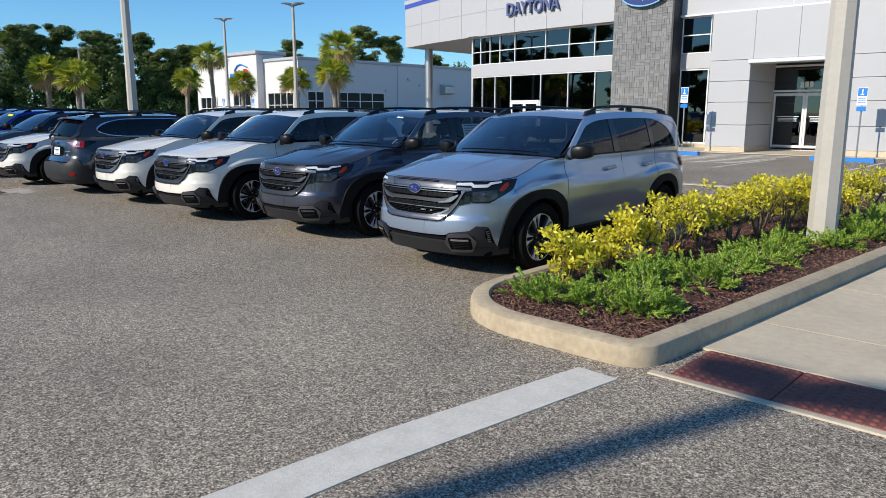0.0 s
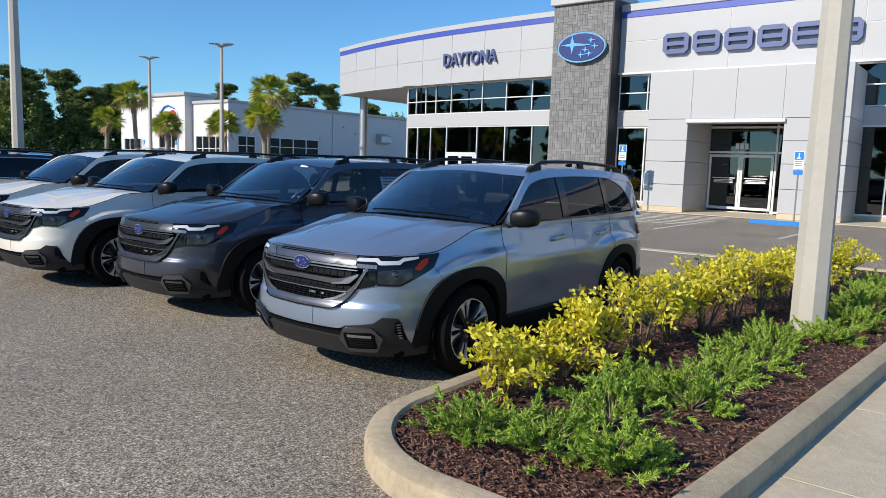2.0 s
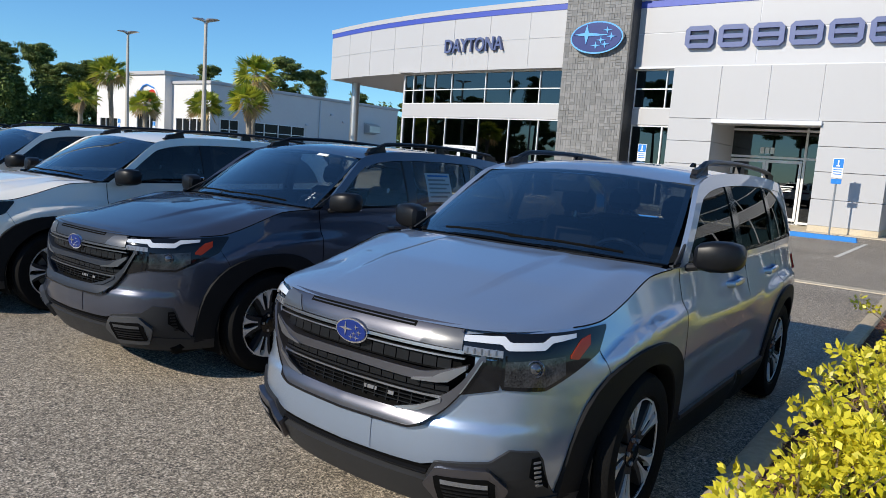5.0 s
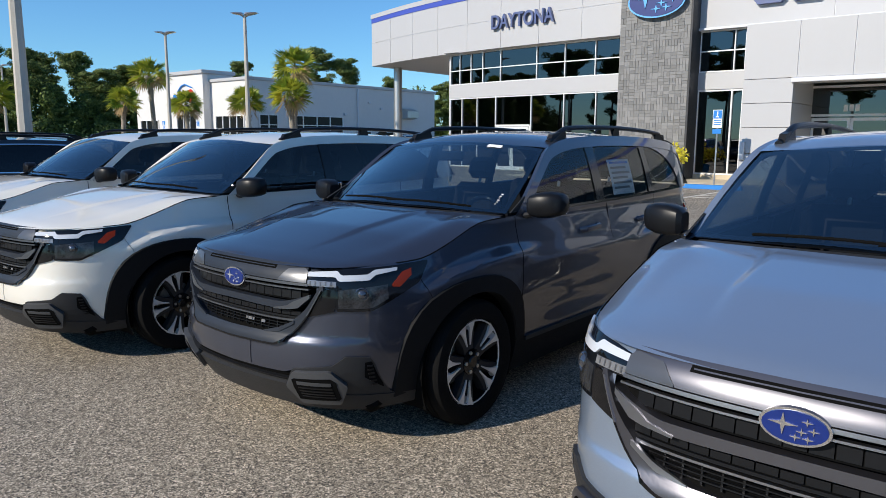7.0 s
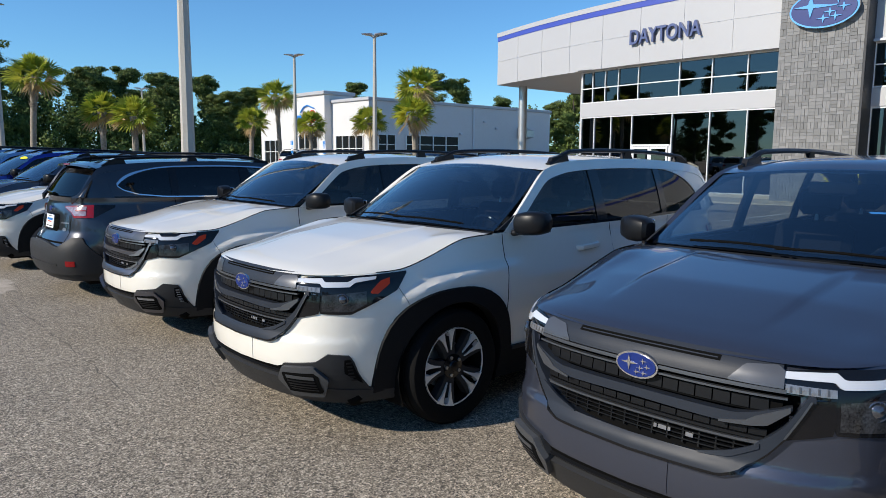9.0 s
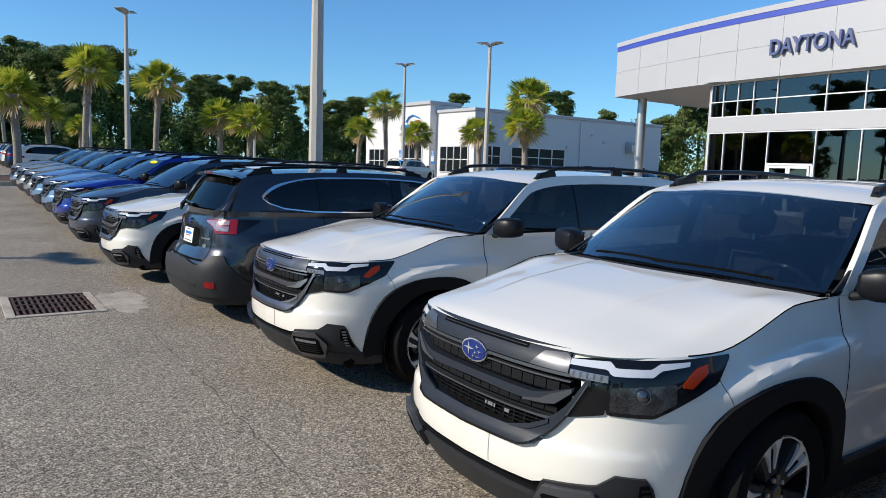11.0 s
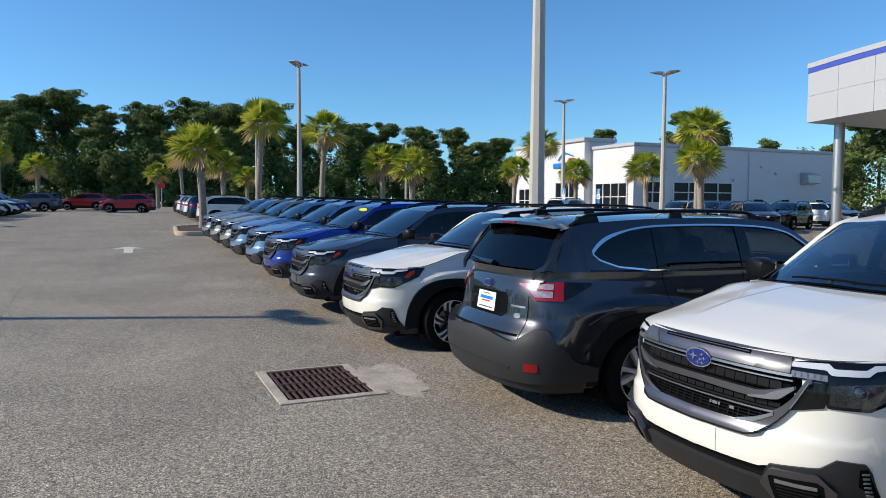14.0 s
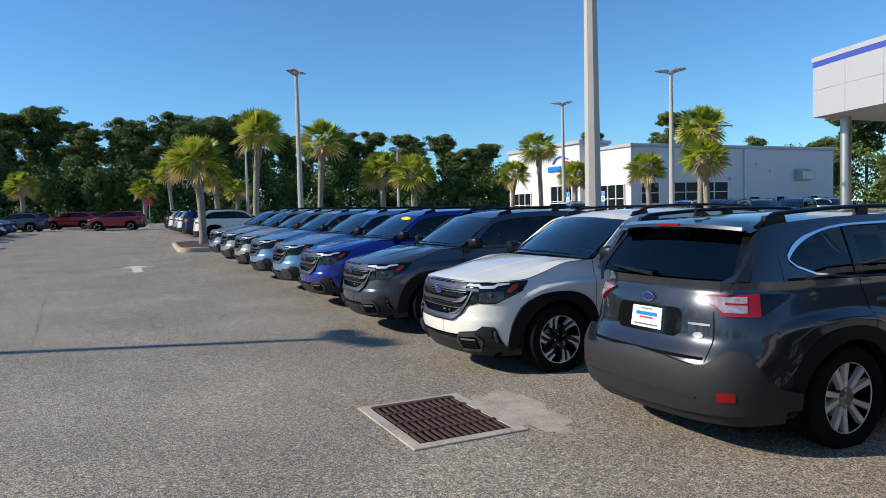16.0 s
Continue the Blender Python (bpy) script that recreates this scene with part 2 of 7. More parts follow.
YELLOW = mat("yellow_sticker", (0.85, 0.75, 0.02), 0.5)
RUST = mat("rusty_iron", (0.11, 0.055, 0.04), 0.75, 0.3, var=0.8, scale=12, second=(0.05, 0.03, 0.025), bump=0.4, bscale=80)
PATCH = mat("pale_concrete_collar", (0.56, 0.48, 0.385), 0.9, var=1.0, scale=5, second=(0.30, 0.255, 0.20), bump=0.4, bscale=90)
TAR = mat("tar_joint", (0.06, 0.052, 0.042), 0.9, var=0.9, scale=8, second=(0.17, 0.15, 0.118))
LOGORED = mat("logo_red", (0.62, 0.03, 0.02), 0.4)
CARGLASS = glass_mat("car_glass", (0.60, 0.70, 0.74), alpha=0.13, power=2.8, peak=0.9)
SIDEGLASS = glass_mat("tinted_side_glass", (0.20, 0.23, 0.24), alpha=0.045, peak=0.34)
CLEARSIDE = glass_mat("clear_side_glass", (0.58, 0.64, 0.65), alpha=0.045, peak=0.32)
PRIVACY = glass_mat("privacy_glass", (0.07, 0.08, 0.085), alpha=0.045, peak=0.38)
DARKPANE = mat("dark_window_pane", (0.010, 0.012, 0.013), 0.25, spec=0.15, var=0.5, scale=1.5, second=(0.02, 0.024, 0.025))
SHOPGLASS = glass_mat("tinted_shop_glass", (0.035, 0.045, 0.045), alpha=0.09)
TREEBARK = mat("tree_bark", (0.13, 0.10, 0.075), 0.9, var=0.8, scale=6, second=(0.06, 0.045, 0.035), bump=0.6, bscale=18)
PALMBARK = mat("palm_bark", (0.40, 0.35, 0.28), 0.9, var=0.9, scale=7, second=(0.16, 0.13, 0.10), bump=0.7, bscale=22)
PALMLEAF = leaf_mat("palm_leaf", (0.075, 0.17, 0.018), (0.62, 0.60, 0.065), 0.45, 0.4)
DEADFROND = leaf_mat("dry_palm_leaf", (0.42, 0.28, 0.13), (0.55, 0.42, 0.22), 0.7, 0.3)
OAKLEAF = leaf_mat("broad_leaf", (0.022, 0.048, 0.008), (0.19, 0.26, 0.050), 0.7, 0.15)
PINELEAF = leaf_mat("pine_needles", (0.024, 0.048, 0.011), (0.21, 0.27, 0.058), 0.75, 0.18)
GOLDLEAF = leaf_mat("golden_leaf", (0.50, 0.46, 0.02), (0.90, 0.80, 0.08), 0.4, 0.35)
JUNIPER = leaf_mat("juniper_needles", (0.08, 0.19, 0.024), (0.56, 0.72, 0.11), 0.6, 0.3)
TWIG = mat("twig_bark", (0.20, 0.15, 0.10), 0.85, var=0.5, scale=20)
PAINTS = {
    "silver": paint("silver_paint", (0.295, 0.36, 0.46), 0.6, 0.32),
    "graphite": paint("graphite_paint", (0.046, 0.052, 0.075), 0.5, 0.34),
    "charcoal": paint("charcoal_paint", (0.039, 0.041, 0.048), 0.7, 0.28),
    "white": paint("white_paint", (0.79, 0.755, 0.67), 0.0, 0.35),
    "blue": paint("royal_blue_paint", (0.008, 0.03, 0.30), 0.5, 0.25),
    "skyblue": paint("pale_blue_paint", (0.22, 0.36, 0.58), 0.6, 0.3),
    "navy": paint("navy_paint", (0.012, 0.032, 0.10), 0.7, 0.35),
    "sand": paint("sand_silver_paint", (0.50, 0.48, 0.44), 0.7, 0.3),
    "red": paint("red_paint", (0.32, 0.01, 0.015), 0.4, 0.3),
    "black": paint("black_paint", (0.012, 0.012, 0.014), 0.3, 0.25),
}


# ---- mesh tools ----
class Shape:
    """Collects vertices and faces of one part."""

    def __init__(self):
        self.v, self.f = [], []

    def raw(self, verts, faces):
        k = len(self.v)
        self.v += [tuple(float(c) for c in p) for p in verts]
        self.f += [tuple(i + k for i in f) for f in faces]
        return self

    def grid(self, pts, flip=False, wrap=False):
        """pts[i][j]: a sheet of quads; wrap closes it along i."""
        n, m = len(pts), len(pts[0])
        flat = [p for row in pts for p in row]
        fs = []
        for i in range(n if wrap else n - 1):
            for j in range(m - 1):
                a, b = i * m + j, ((i + 1) % n) * m + j
                q = (a, b, b + 1, a + 1)
                fs.append(q[::-1] if flip else q)
        return self.raw(flat, fs)

    def box(self, lo, hi, chamfer=0.0, m=None):
        """A block, its upright and level edges chamfered when asked."""
        (x0, y0, z0), (x1, y1, z1) = lo, hi
        c = min(chamfer, (x1 - x0) * 0.45, (y1 - y0) * 0.45, (z1 - z0) * 0.45)
        if c <= 0:
            vs = [(x, y, z) for z in (z0, z1) for x, y in ((x0, y0), (x1, y0), (x1, y1), (x0, y1))]
            fs = [(3, 2, 1, 0), (4, 5, 6, 7), (0, 1, 5, 4), (1, 2, 6, 5), (2, 3, 7, 6), (3, 0, 4, 7)]
        else:
            def ring(z, d, e):
                return [(x0 + d + e, y0 + d, z), (x1 - d - e, y0 + d, z), (x1 - d, y0 + d + e, z), (x1 - d, y1 - d - e, z), (x1 - d - e, y1 - d, z), (x0 + d + e, y1 - d, z), (x0 + d, y1 - d - e, z), (x0 + d, y0 + d + e, z)]
            vs = ring(z0, c, 0) + ring(z0 + c, 0, c) + ring(z1 - c, 0, c) + ring(z1, c, 0)
            fs = [tuple(range(7, -1, -1)), tuple(range(24, 32))]
            fs += [(r * 8 + i, r * 8 + (i + 1) % 8, r * 8 + 8 + (i + 1) % 8, r * 8 + 8 + i) for r in range(3) for i in range(8)]
        if m is not None:
            vs = [m @ Vector(p) for p in vs]
        return self.raw(vs, fs)

    def tube(self, pts, radii, sides=8, caps=True, squash=1.0):
        """A round bar along pts; radii is one number or one for each point."""
        pts = [Vector(tuple(float(c) for c in p)) for p in pts]
        if not hasattr(radii, "__len__"):
            radii = [radii] * len(pts)
        radii = [float(r) for r in radii]
        rings = []
        for i, p in enumerate(pts):
            d = (pts[min(i + 1, len(pts) - 1)] - pts[max(i - 1, 0)]).normalized()
            up = Vector((0, 0, 1)) if abs(d.z) < 0.9 else Vector((1, 0, 0))
            a = d.cross(up).normalized()
            b = a.cross(d)
            rings.append([p + radii[i] * (a * math.cos(t) + squash * b * math.sin(t)) for t in (2 * math.pi * k / sides for k in range(sides))])
        k = len(self.v)
        self.raw([q for r in rings for q in r], [(i * sides + j, i * sides + (j + 1) % sides, (i + 1) * sides + (j + 1) % sides, (i + 1) * sides + j) for i in range(len(pts) - 1) for j in range(sides)])
        if caps:
            self.f.append(tuple(k + j for j in range(sides - 1, -1, -1)))
            self.f.append(tuple(k + (len(pts) - 1) * sides + j for j in range(sides)))
        return self

    def lathe(self, profile, m, sides=32):
        """profile: (radius, along x) turned round the x axis of m."""
        rows = [[m @ Vector((x, r * math.cos(t), r * math.sin(t))) for r, x in profile] for t in (2 * math.pi * k / sides for k in range(sides))]
        return self.grid(rows, wrap=True)

    def prism(self, outline, y0, y1, m=None):
        """outline of (x, z) pushed from y0 to y1."""
        n = len(outline)
        vs = [(x, y0, z) for x, z in outline] + [(x, y1, z) for x, z in outline]
        if m is not None:
            vs = [m @ Vector(p) for p in vs]
        return self.raw(vs, [tuple(range(n)), tuple(range(2 * n - 1, n - 1, -1))] + [((i + 1) % n, i, n + i, n + (i + 1) % n) for i in range(n)])

    def mesh(self, name, material, smooth=True, sharp=35):
        me = bpy.data.meshes.new(name)
        me.from_pydata(self.v, [], self.f)
        me.materials.append(material)
        if smooth:
            me.polygons.foreach_set("use_smooth", [True] * len(me.polygons))
            me.set_sharp_from_angle(angle=radians(sharp))
        me.update()
        return me


def part(name, shape, material, parent, label="", smooth=True, m=None):
    """One mesh object under a thing or a part."""
    ob = new(name, shape if isinstance(shape, bpy.types.Mesh) else shape.mesh(name, material, smooth))
    ob.parent = parent
    if m is not None:
        ob.matrix_basis = m
    if label:
        ob["label"] = label
    return ob


def thing(name, label, category, group="", kind="", shape=None, material=None, m=None, smooth=True):
    ob = new(name, shape.mesh(name, material, smooth) if shape else None)
    if m is not None:
        ob.matrix_basis = m
    return tagged(ob, label, category, group, kind)


def block(lo, hi, chamfer=0.0):
    return Shape().box(lo, hi, chamfer)


# ---- ground ----
def lot(x):
    """The lot's height: level by the drain, rising gently towards the woods."""
    return float(np.interp(x, [-900, -105, -26, -19.2, -17.7], [1.12, 1.12, 0.07, -0.045, 0.0]))


thing("ground", "worn grey asphalt of the dealer lot reaching out to the woods", "ground", kind="structure", shape=Shape().grid([[(x, y, lot(x)) for y in (-900, -100, 0, 100, 900)] for x in (-900, -300, -105, -80, -60, -40, -26, -19.2, -17.7, 0, 100, 900)]), material=ASPHALT)


def slab(name, label, category, x0, y0, x1, y1, z, material, kind="structure"):
    return thing(name, label, category, kind=kind, shape=block((x0, y0, -0.05), (x1, y1, z), 0.004), material=material, smooth=False)


# ---- white bar, arrows and lot markings ----
def strip(name, label, pts, z=0.005, material=None, category="road marking"):
    n = len(pts)
    sh = Shape().raw([(x, y, lot(x) - 0.002) for x, y in pts] + [(x, y, lot(x) + z) for x, y in pts], [tuple(range(n, 2 * n))] + [(i, (i + 1) % n, n + (i + 1) % n, n + i) for i in range(n)])
    return thing(name, label, category, shape=sh, material=material or ROADPAINT, smooth=False)


strip("stop_bar", "wide white painted bar across the asphalt lane", [(-2.13, 4.08), (-2.42, 4.09), (-2.64, 2.60), (-2.80, 0.6), (-2.95, -0.7), (-2.62, -0.72), (-2.48, 0.6), (-2.37, 2.3)], 0.006)


def arrow(x, y, size=1.0):
    """A lane arrow with its tip at x, pointing to -x."""
    pts = [(0, 0), (0.85, 0.46), (0.85, 0.13), (2.6, 0.13), (2.6, -0.13), (0.85, -0.13), (0.85, -0.46)]
    return strip("lane_arrow", "white painted lane arrow on the asphalt", [(x + size * a, y + size * b) for a, b in pts])


arrow(-36.2, 2.75)
arrow(-13.95, 3.02)
arrow(-35.6, -1.75)

# ---- drain ----
gx0, gx1, gy0, gy1 = -17.46, -16.42, 3.93, 4.69
collar = Shape()
for lo, hi in (((gx0 - 0.10, gy0 - 0.09), (gx1 + 0.10, gy0)), ((gx0 - 0.10, gy1), (gx1 + 0.10, gy1 + 0.09)), ((gx0 - 0.10, gy0), (gx0, gy1)), ((gx1, gy0), (gx1 + 0.10, gy1))):
    collar.box((*lo, -0.3), (*hi, 0.012), 0.004)
drain = thing("storm_drain", "rusty iron storm drain grate in a pale concrete collar", "drain")
part("collar", collar, PATCH, drain, "pale concrete collar", False)
# no hole here: a flat black sheet paints the shade below the bars
part("pit", block((gx0, gy0, 0.002), (gx1, gy1, 0.004)), VOID, drain, "flat black sheet painting the shade under the bars", False)
for i in range(4):
    xa = gx0 + (gx1 - gx0) * i / 4
    part("cross_bar", block((xa - 0.018, gy0, 0.004), (xa + 0.018 + (0.03 if i == 0 else 0), gy1, 0.022), 0.004), RUST, drain, smooth=False)
for j in range(13):
    ya = gy0 + (gy1 - gy0) * (j + 0.5) / 13
    part("grate_bar", block((gx0, ya - 0.013, 0.004), (gx1, ya + 0.013, 0.018), 0.003), RUST, drain, smooth=False)
pts = []
for k in range(60):
    a = 2 * math.pi * k / 60
    q = 1 + 0.14 * math.sin(3 * a + 1) + 0.09 * math.sin(7 * a + 2) + 0.05 * math.sin(13 * a) + 0.04 * math.sin(23 * a + 4)
    pts.append((-16.85 + 0.62 * q * math.cos(a), max(4.784, 4.98 + 0.30 * q * math.sin(a))))
strip("concrete_patch", "pale worn concrete patch beside the storm drain", pts, 0.003, PATCH, "ground patch")



def crack(pts, width, label, seed):
    """A wandering tar-dark crack along the paving joint."""
    r = random.Random(seed)
    left, right = [], []
    for i in range(len(pts) - 1):
        (xa, ya), (xb, yb) = pts[i], pts[i + 1]
        n = max(2, int(math.hypot(xb - xa, yb - ya) / 0.12))
        for k in range(n):
            t = k / n
            x, y = xa + (xb - xa) * t + r.uniform(-0.015, 0.015), ya + (yb - ya) * t + r.uniform(-0.02, 0.02)
            w = width * r.uniform(0.15, 1.0)
            left.append((x, y + w))
            right.append((x, y - w))
    sh = Shape().grid([[(x, y, lot(x) + 0.0025) for x, y in row] for row in (right, left)], flip=True)
    return thing("asphalt_crack", label, "crack", shape=sh, material=TAR, smooth=False)


crack([(-18.3, 3.66), (-17.2, 3.64), (-16.25, 3.70)], 0.006, "short dark crack beside the storm drain", 1)
crack([(-22.3, 1.02), (-25.5, 0.9), (-29.5, 0.78)], 0.008, "long thin crack along the driving lane", 2)
crack([(-11.2, 4.86), (-13.0, 4.93), (-15.4, 4.96)], 0.006, "dark joint along the parked cars", 3)


# ---- planted island with kerb ----
def round_corner(cx, cy, r, a0, a1, n=8):
    return [(cx + r * math.cos(radians(a0 + (a1 - a0) * i / n)), cy + r * math.sin(radians(a0 + (a1 - a0) * i / n))) for i in range(n + 1)]


def kerb_ring(outline, width=0.17, height=0.15):
    """A rounded kerb along a closed outline, running inwards."""
    n = len(outline)
    prof = [(0.0, -0.1), (0.0, height - 0.05), (0.012, height - 0.018), (0.045, height), (width - 0.02, height), (width, height - 0.02), (width, -0.1)]
    rows = []
    for i in range(n):
        p, q, r = (Vector(outline[(i + d) % n]) for d in (-1, 0, 1))
        d = ((q - p).normalized() + (r - q).normalized()).normalized()
        inn = Vector((-d.y, d.x))
        rows.append([(q.x + inn.x * a, q.y + inn.y * a, z) for a, z in prof])
    return Shape().grid(rows, wrap=True, flip=True)


def inset(outline, w):
    n, out = len(outline), []
    for i in range(n):
        p, q, r = (Vector(outline[(i + d) % n]) for d in (-1, 0, 1))
        d = ((q - p).normalized() + (r - q).normalized()).normalized()
        out.append((q.x - d.y * w, q.y + d.x * w))
    return out


def bed(outline, name, label, z=0.11):
    pts = inset(outline, 0.15)
    sh = Shape().raw([(x, y, z) for x, y in pts], [tuple(range(len(pts)))])
    return thing(name, label, "planting bed", kind="structure", shape=sh, material=MULCH)


ISLAND = round_corner(-2.30, 4.53, 0.24, -86, 2, 6) + [(-2.06 + 0.072 * 1.2 * k, 4.4 + 1.2 * k) for k in range(1, 8)] + [(-1.32, 14.8)] + round_corner(-2.1, 14.8, 0.8, 0, 90) + round_corner(-3.3, 14.8, 0.8, 90, 180) + [(-4.10, 12.0), (-4.10, 9.0), (-4.08, 6.6)] + round_corner(-3.09, 5.26, 0.97, 180, 266, 14) + [(-2.6, 4.29)]
kerb = thing("kerb", "rounded tan concrete kerb round the planted island", "kerb", kind="structure", shape=kerb_ring(ISLAND), material=KERB)
bed(ISLAND, "planting_bed", "dark brown bark mulch bed inside the kerb")

# ---- sidewalk ----
walkway = thing("sidewalk", "pale tan concrete sidewalk beside the planted island", "sidewalk", kind="structure")
ys = [4.98, 5.9, 7.5, 9.1, 10.7, 12.3, 13.9, 15.5]
for a, b in zip(ys, ys[1:]):
    edge = lambda y: -2.09 + 0.072 * (y - 4.4)
    quad = [(edge(a), a + 0.006), (-0.35, a + 0.006), (-0.35, b - 0.006), (edge(b), b - 0.006)]
    part("slab", Shape().raw([(x, y, z) for z in (-0.05, 0.016) for x, y in quad], [(4, 5, 6, 7), (0, 1, 5, 4), (1, 2, 6, 5), (2, 3, 7, 6), (3, 0, 4, 7)]), CONCRETE, walkway, smooth=False)
    part("slab", block((-0.338, a + 0.006, -0.05), (1.4, b - 0.006, 0.016), 0.006), CONCRETE, walkway, smooth=False)
part("slab", block((-2.05, 4.30, -0.05), (1.4, 4.36, 0.012), 0.004), CONCRETE, walkway, smooth=False)
tact = thing("tactile_paving", "worn brick-red tactile paving strip with raised domes", "tactile paving", kind="structure")
dome = Shape().lathe([(0.0, 0.024), (0.012, 0.023), (0.02, 0.018), (0.024, 0.012)], Matrix.Rotation(radians(-90), 4, "Y"), 8).mesh("dome", TACTILE)
for i in range(5):
    part("tile", block((-1.93 + 0.61 * i, 4.365, -0.05), (-1.93 + 0.61 * i + 0.604, 4.972, 0.014), 0.004), TACTILE, tact, smooth=False)
for i in range(28):
    for j in range(9):
        part("dome", dome, TACTILE, tact, m=pose(-1.89 + 0.0675 * i, 4.40 + 0.0667 * j, 0.0))


# ---- light poles ----
def lamp_pole(name, x, y, h, label, heads=2, w=0.15, turn=0.0, dark=False):
    """A tapered concrete pole with flat wing-like lamp heads on curved arms."""
    ob = thing(name, label, "street lamp", "lot light poles", m=pose(x, y, lot(x), 0, 0, turn))
    n = 8
    rows = [[(r * math.cos(2 * math.pi * (k + 0.5) / n), r * math.sin(2 * math.pi * (k + 0.5) / n), z) for r, z in ((w * 1.02, -0.3), (w * 1.02, 0.0), (w, 0.6), (w * 0.55, h), (0.001, h + 0.01))] for k in range(n)]
    sh = Shape().grid(rows, wrap=True)
    part("pole", sh, POLE, ob, smooth=False)
    for s in (1, -1)[:heads]:
        arm = Shape().tube([(0, 0, h - 0.10), (s * 0.08, 0, h + 0.02), (s * 0.24, 0, h + 0.08)], [0.06, 0.055, 0.04], 8)
        part("arm", arm, STEEL, ob)
        head = Shape()
        rows = [[(s * (0.05 + 0.68 * t), yy * (0.16 + 0.15 * math.sin(math.pi * min(1, 0.12 + t * 0.8))), h + 0.06 + 0.11 * math.sqrt(t) + zz * (0.11 - 0.085 * t)) for yy, zz in ((-1, 0), (-0.7, 0.9), (0.7, 0.9), (1, 0), (0.8, -0.6), (-0.8, -0.6), (-1, 0))] for t in (0, 0.15, 0.5, 0.85, 1.0)]
        head.grid(rows, flip=s > 0)
        for r, fl in ((rows[0], s > 0), (rows[-1], s < 0)):
            head.raw(r[:-1], [tuple(range(6)) if fl else tuple(range(5, -1, -1))])
        part("lamp_head", head, STEEL, ob, "flat grey metal lamp head")
    return ob


lamp_pole("lot_light", -2.55, 9.6, 9.2, "pale concrete light pole standing in the planted island", w=0.165)
lamp_pole("lot_light", -22.05, 9.79, 9.2, "pale concrete light pole behind the row of cars", w=0.155)
lamp_pole("lot_light", -39.2, 27.8, 8.0, "pale concrete light pole with twin lamp heads", w=0.15, turn=35)
lamp_pole("lot_light", -52.5, 30.6, 8.3, "pale concrete light pole with twin lamp heads", w=0.15, turn=35)
lamp_pole("lot_light", -48.8, 11.3, 8.6, "pale concrete light pole with twin lamp heads", w=0.16, turn=138)
lamp_pole("lot_light", -82.0, 14.5, 8.6, "pale concrete light pole far across the lot", w=0.15, turn=115)
lamp_pole("lot_light", -84.0, 31.0, 7.6, "pale concrete light pole far across the lot", w=0.15, turn=60)
lamp_pole("lot_light", -25.8, -9.9, 8.8, "pale concrete light pole across the aisle", w=0.16, turn=11)
lamp_pole("lot_light", -6.1, -10.3, 9.0, "pale concrete light pole beside the entry lane", w=0.20, turn=11)
lamp_pole("lot_light", -57.0, -17.5, 8.8, "pale concrete light pole across the aisle", w=0.16, turn=11)


# ---- showroom ----
def window_wall(parent, path, z0, z1, xs, zs, glass, w=0.05, depth=0.12):
    """Glazing along path(x) -> (x, y): panes between the posts xs and the rails zs."""
    for i, x in enumerate(xs):
        px, py = path(x)
        part("mullion", block((px - w / 2, py - depth, z0), (px + w / 2, py + 0.02, z1), 0.008), ALU, parent, smooth=False)
    for a, b in zip(xs, xs[1:]):
        (xa, ya), (xb, yb) = path(a), path(b)
        for z in zs:
            sh = Shape().raw([(xa, ya - depth + 0.01, z - w / 2), (xb, yb - depth + 0.01, z - w / 2), (xb, yb, z - w / 2), (xa, ya, z - w / 2), (xa, ya - depth + 0.01, z + w / 2), (xb, yb - depth + 0.01, z + w / 2), (xb, yb, z + w / 2), (xa, ya, z + w / 2)], [(0, 1, 5, 4), (4, 5, 6, 7), (3, 2, 1, 0)])
            part("rail", sh, ALU, parent, smooth=False)
        for za, zb in zip(zs, zs[1:]):
            part("pane", Shape().raw([(xa, ya - 0.04, za), (xb, yb - 0.04, za), (xb, yb - 0.04, zb), (xa, ya - 0.04, zb)], [(0, 1, 2, 3)]), glass, parent, smooth=False)


def flat(y):
    return lambda x: (x, y)


def curve(x):
    """The bowed front of the showroom: y for x."""
    return float(np.interp(x, [-39.3, -37, -35, -32.5, -30, -27.5, -25, -23, -21, -19, -16.5], [38.25, 37.5, 36.92, 36.33, 35.85, 35.5, 35.27, 35.14, 35.06, 35.02, 35.0]))


def bowed(name, x0, x1, z0, z1, out, thick, material, parent, seams=(), n=24, label=""):
    """A wall or band that follows the bowed front, standing out from it."""
    xs = [x0 + (x1 - x0) * i / n for i in range(n + 1)]
    rows = [[(x, curve(x) - out + thick, z0), (x, curve(x) - out, z0), (x, curve(x) - out, z1), (x, curve(x) - out + thick, z1), (x, curve(x) - out + thick, z0)] for x in xs]
    sh = Shape().grid(rows)
    sh.raw(rows[0][:4], [(0, 1, 2, 3)]).raw(rows[-1][:4], [(3, 2, 1, 0)])
    return part(name, sh, material, parent, label, smooth=False)


SITE = Matrix.Translation((-2.5, 2.2, 1.6)) @ Matrix.Scale(0.95, 4) @ Matrix.Translation((2.5, -2.2, -1.6 - 0.085))
shop = thing("showroom", "white panelled showroom with stone tower and bowed glass front", "building", m=SITE)
ROOF = 9.65
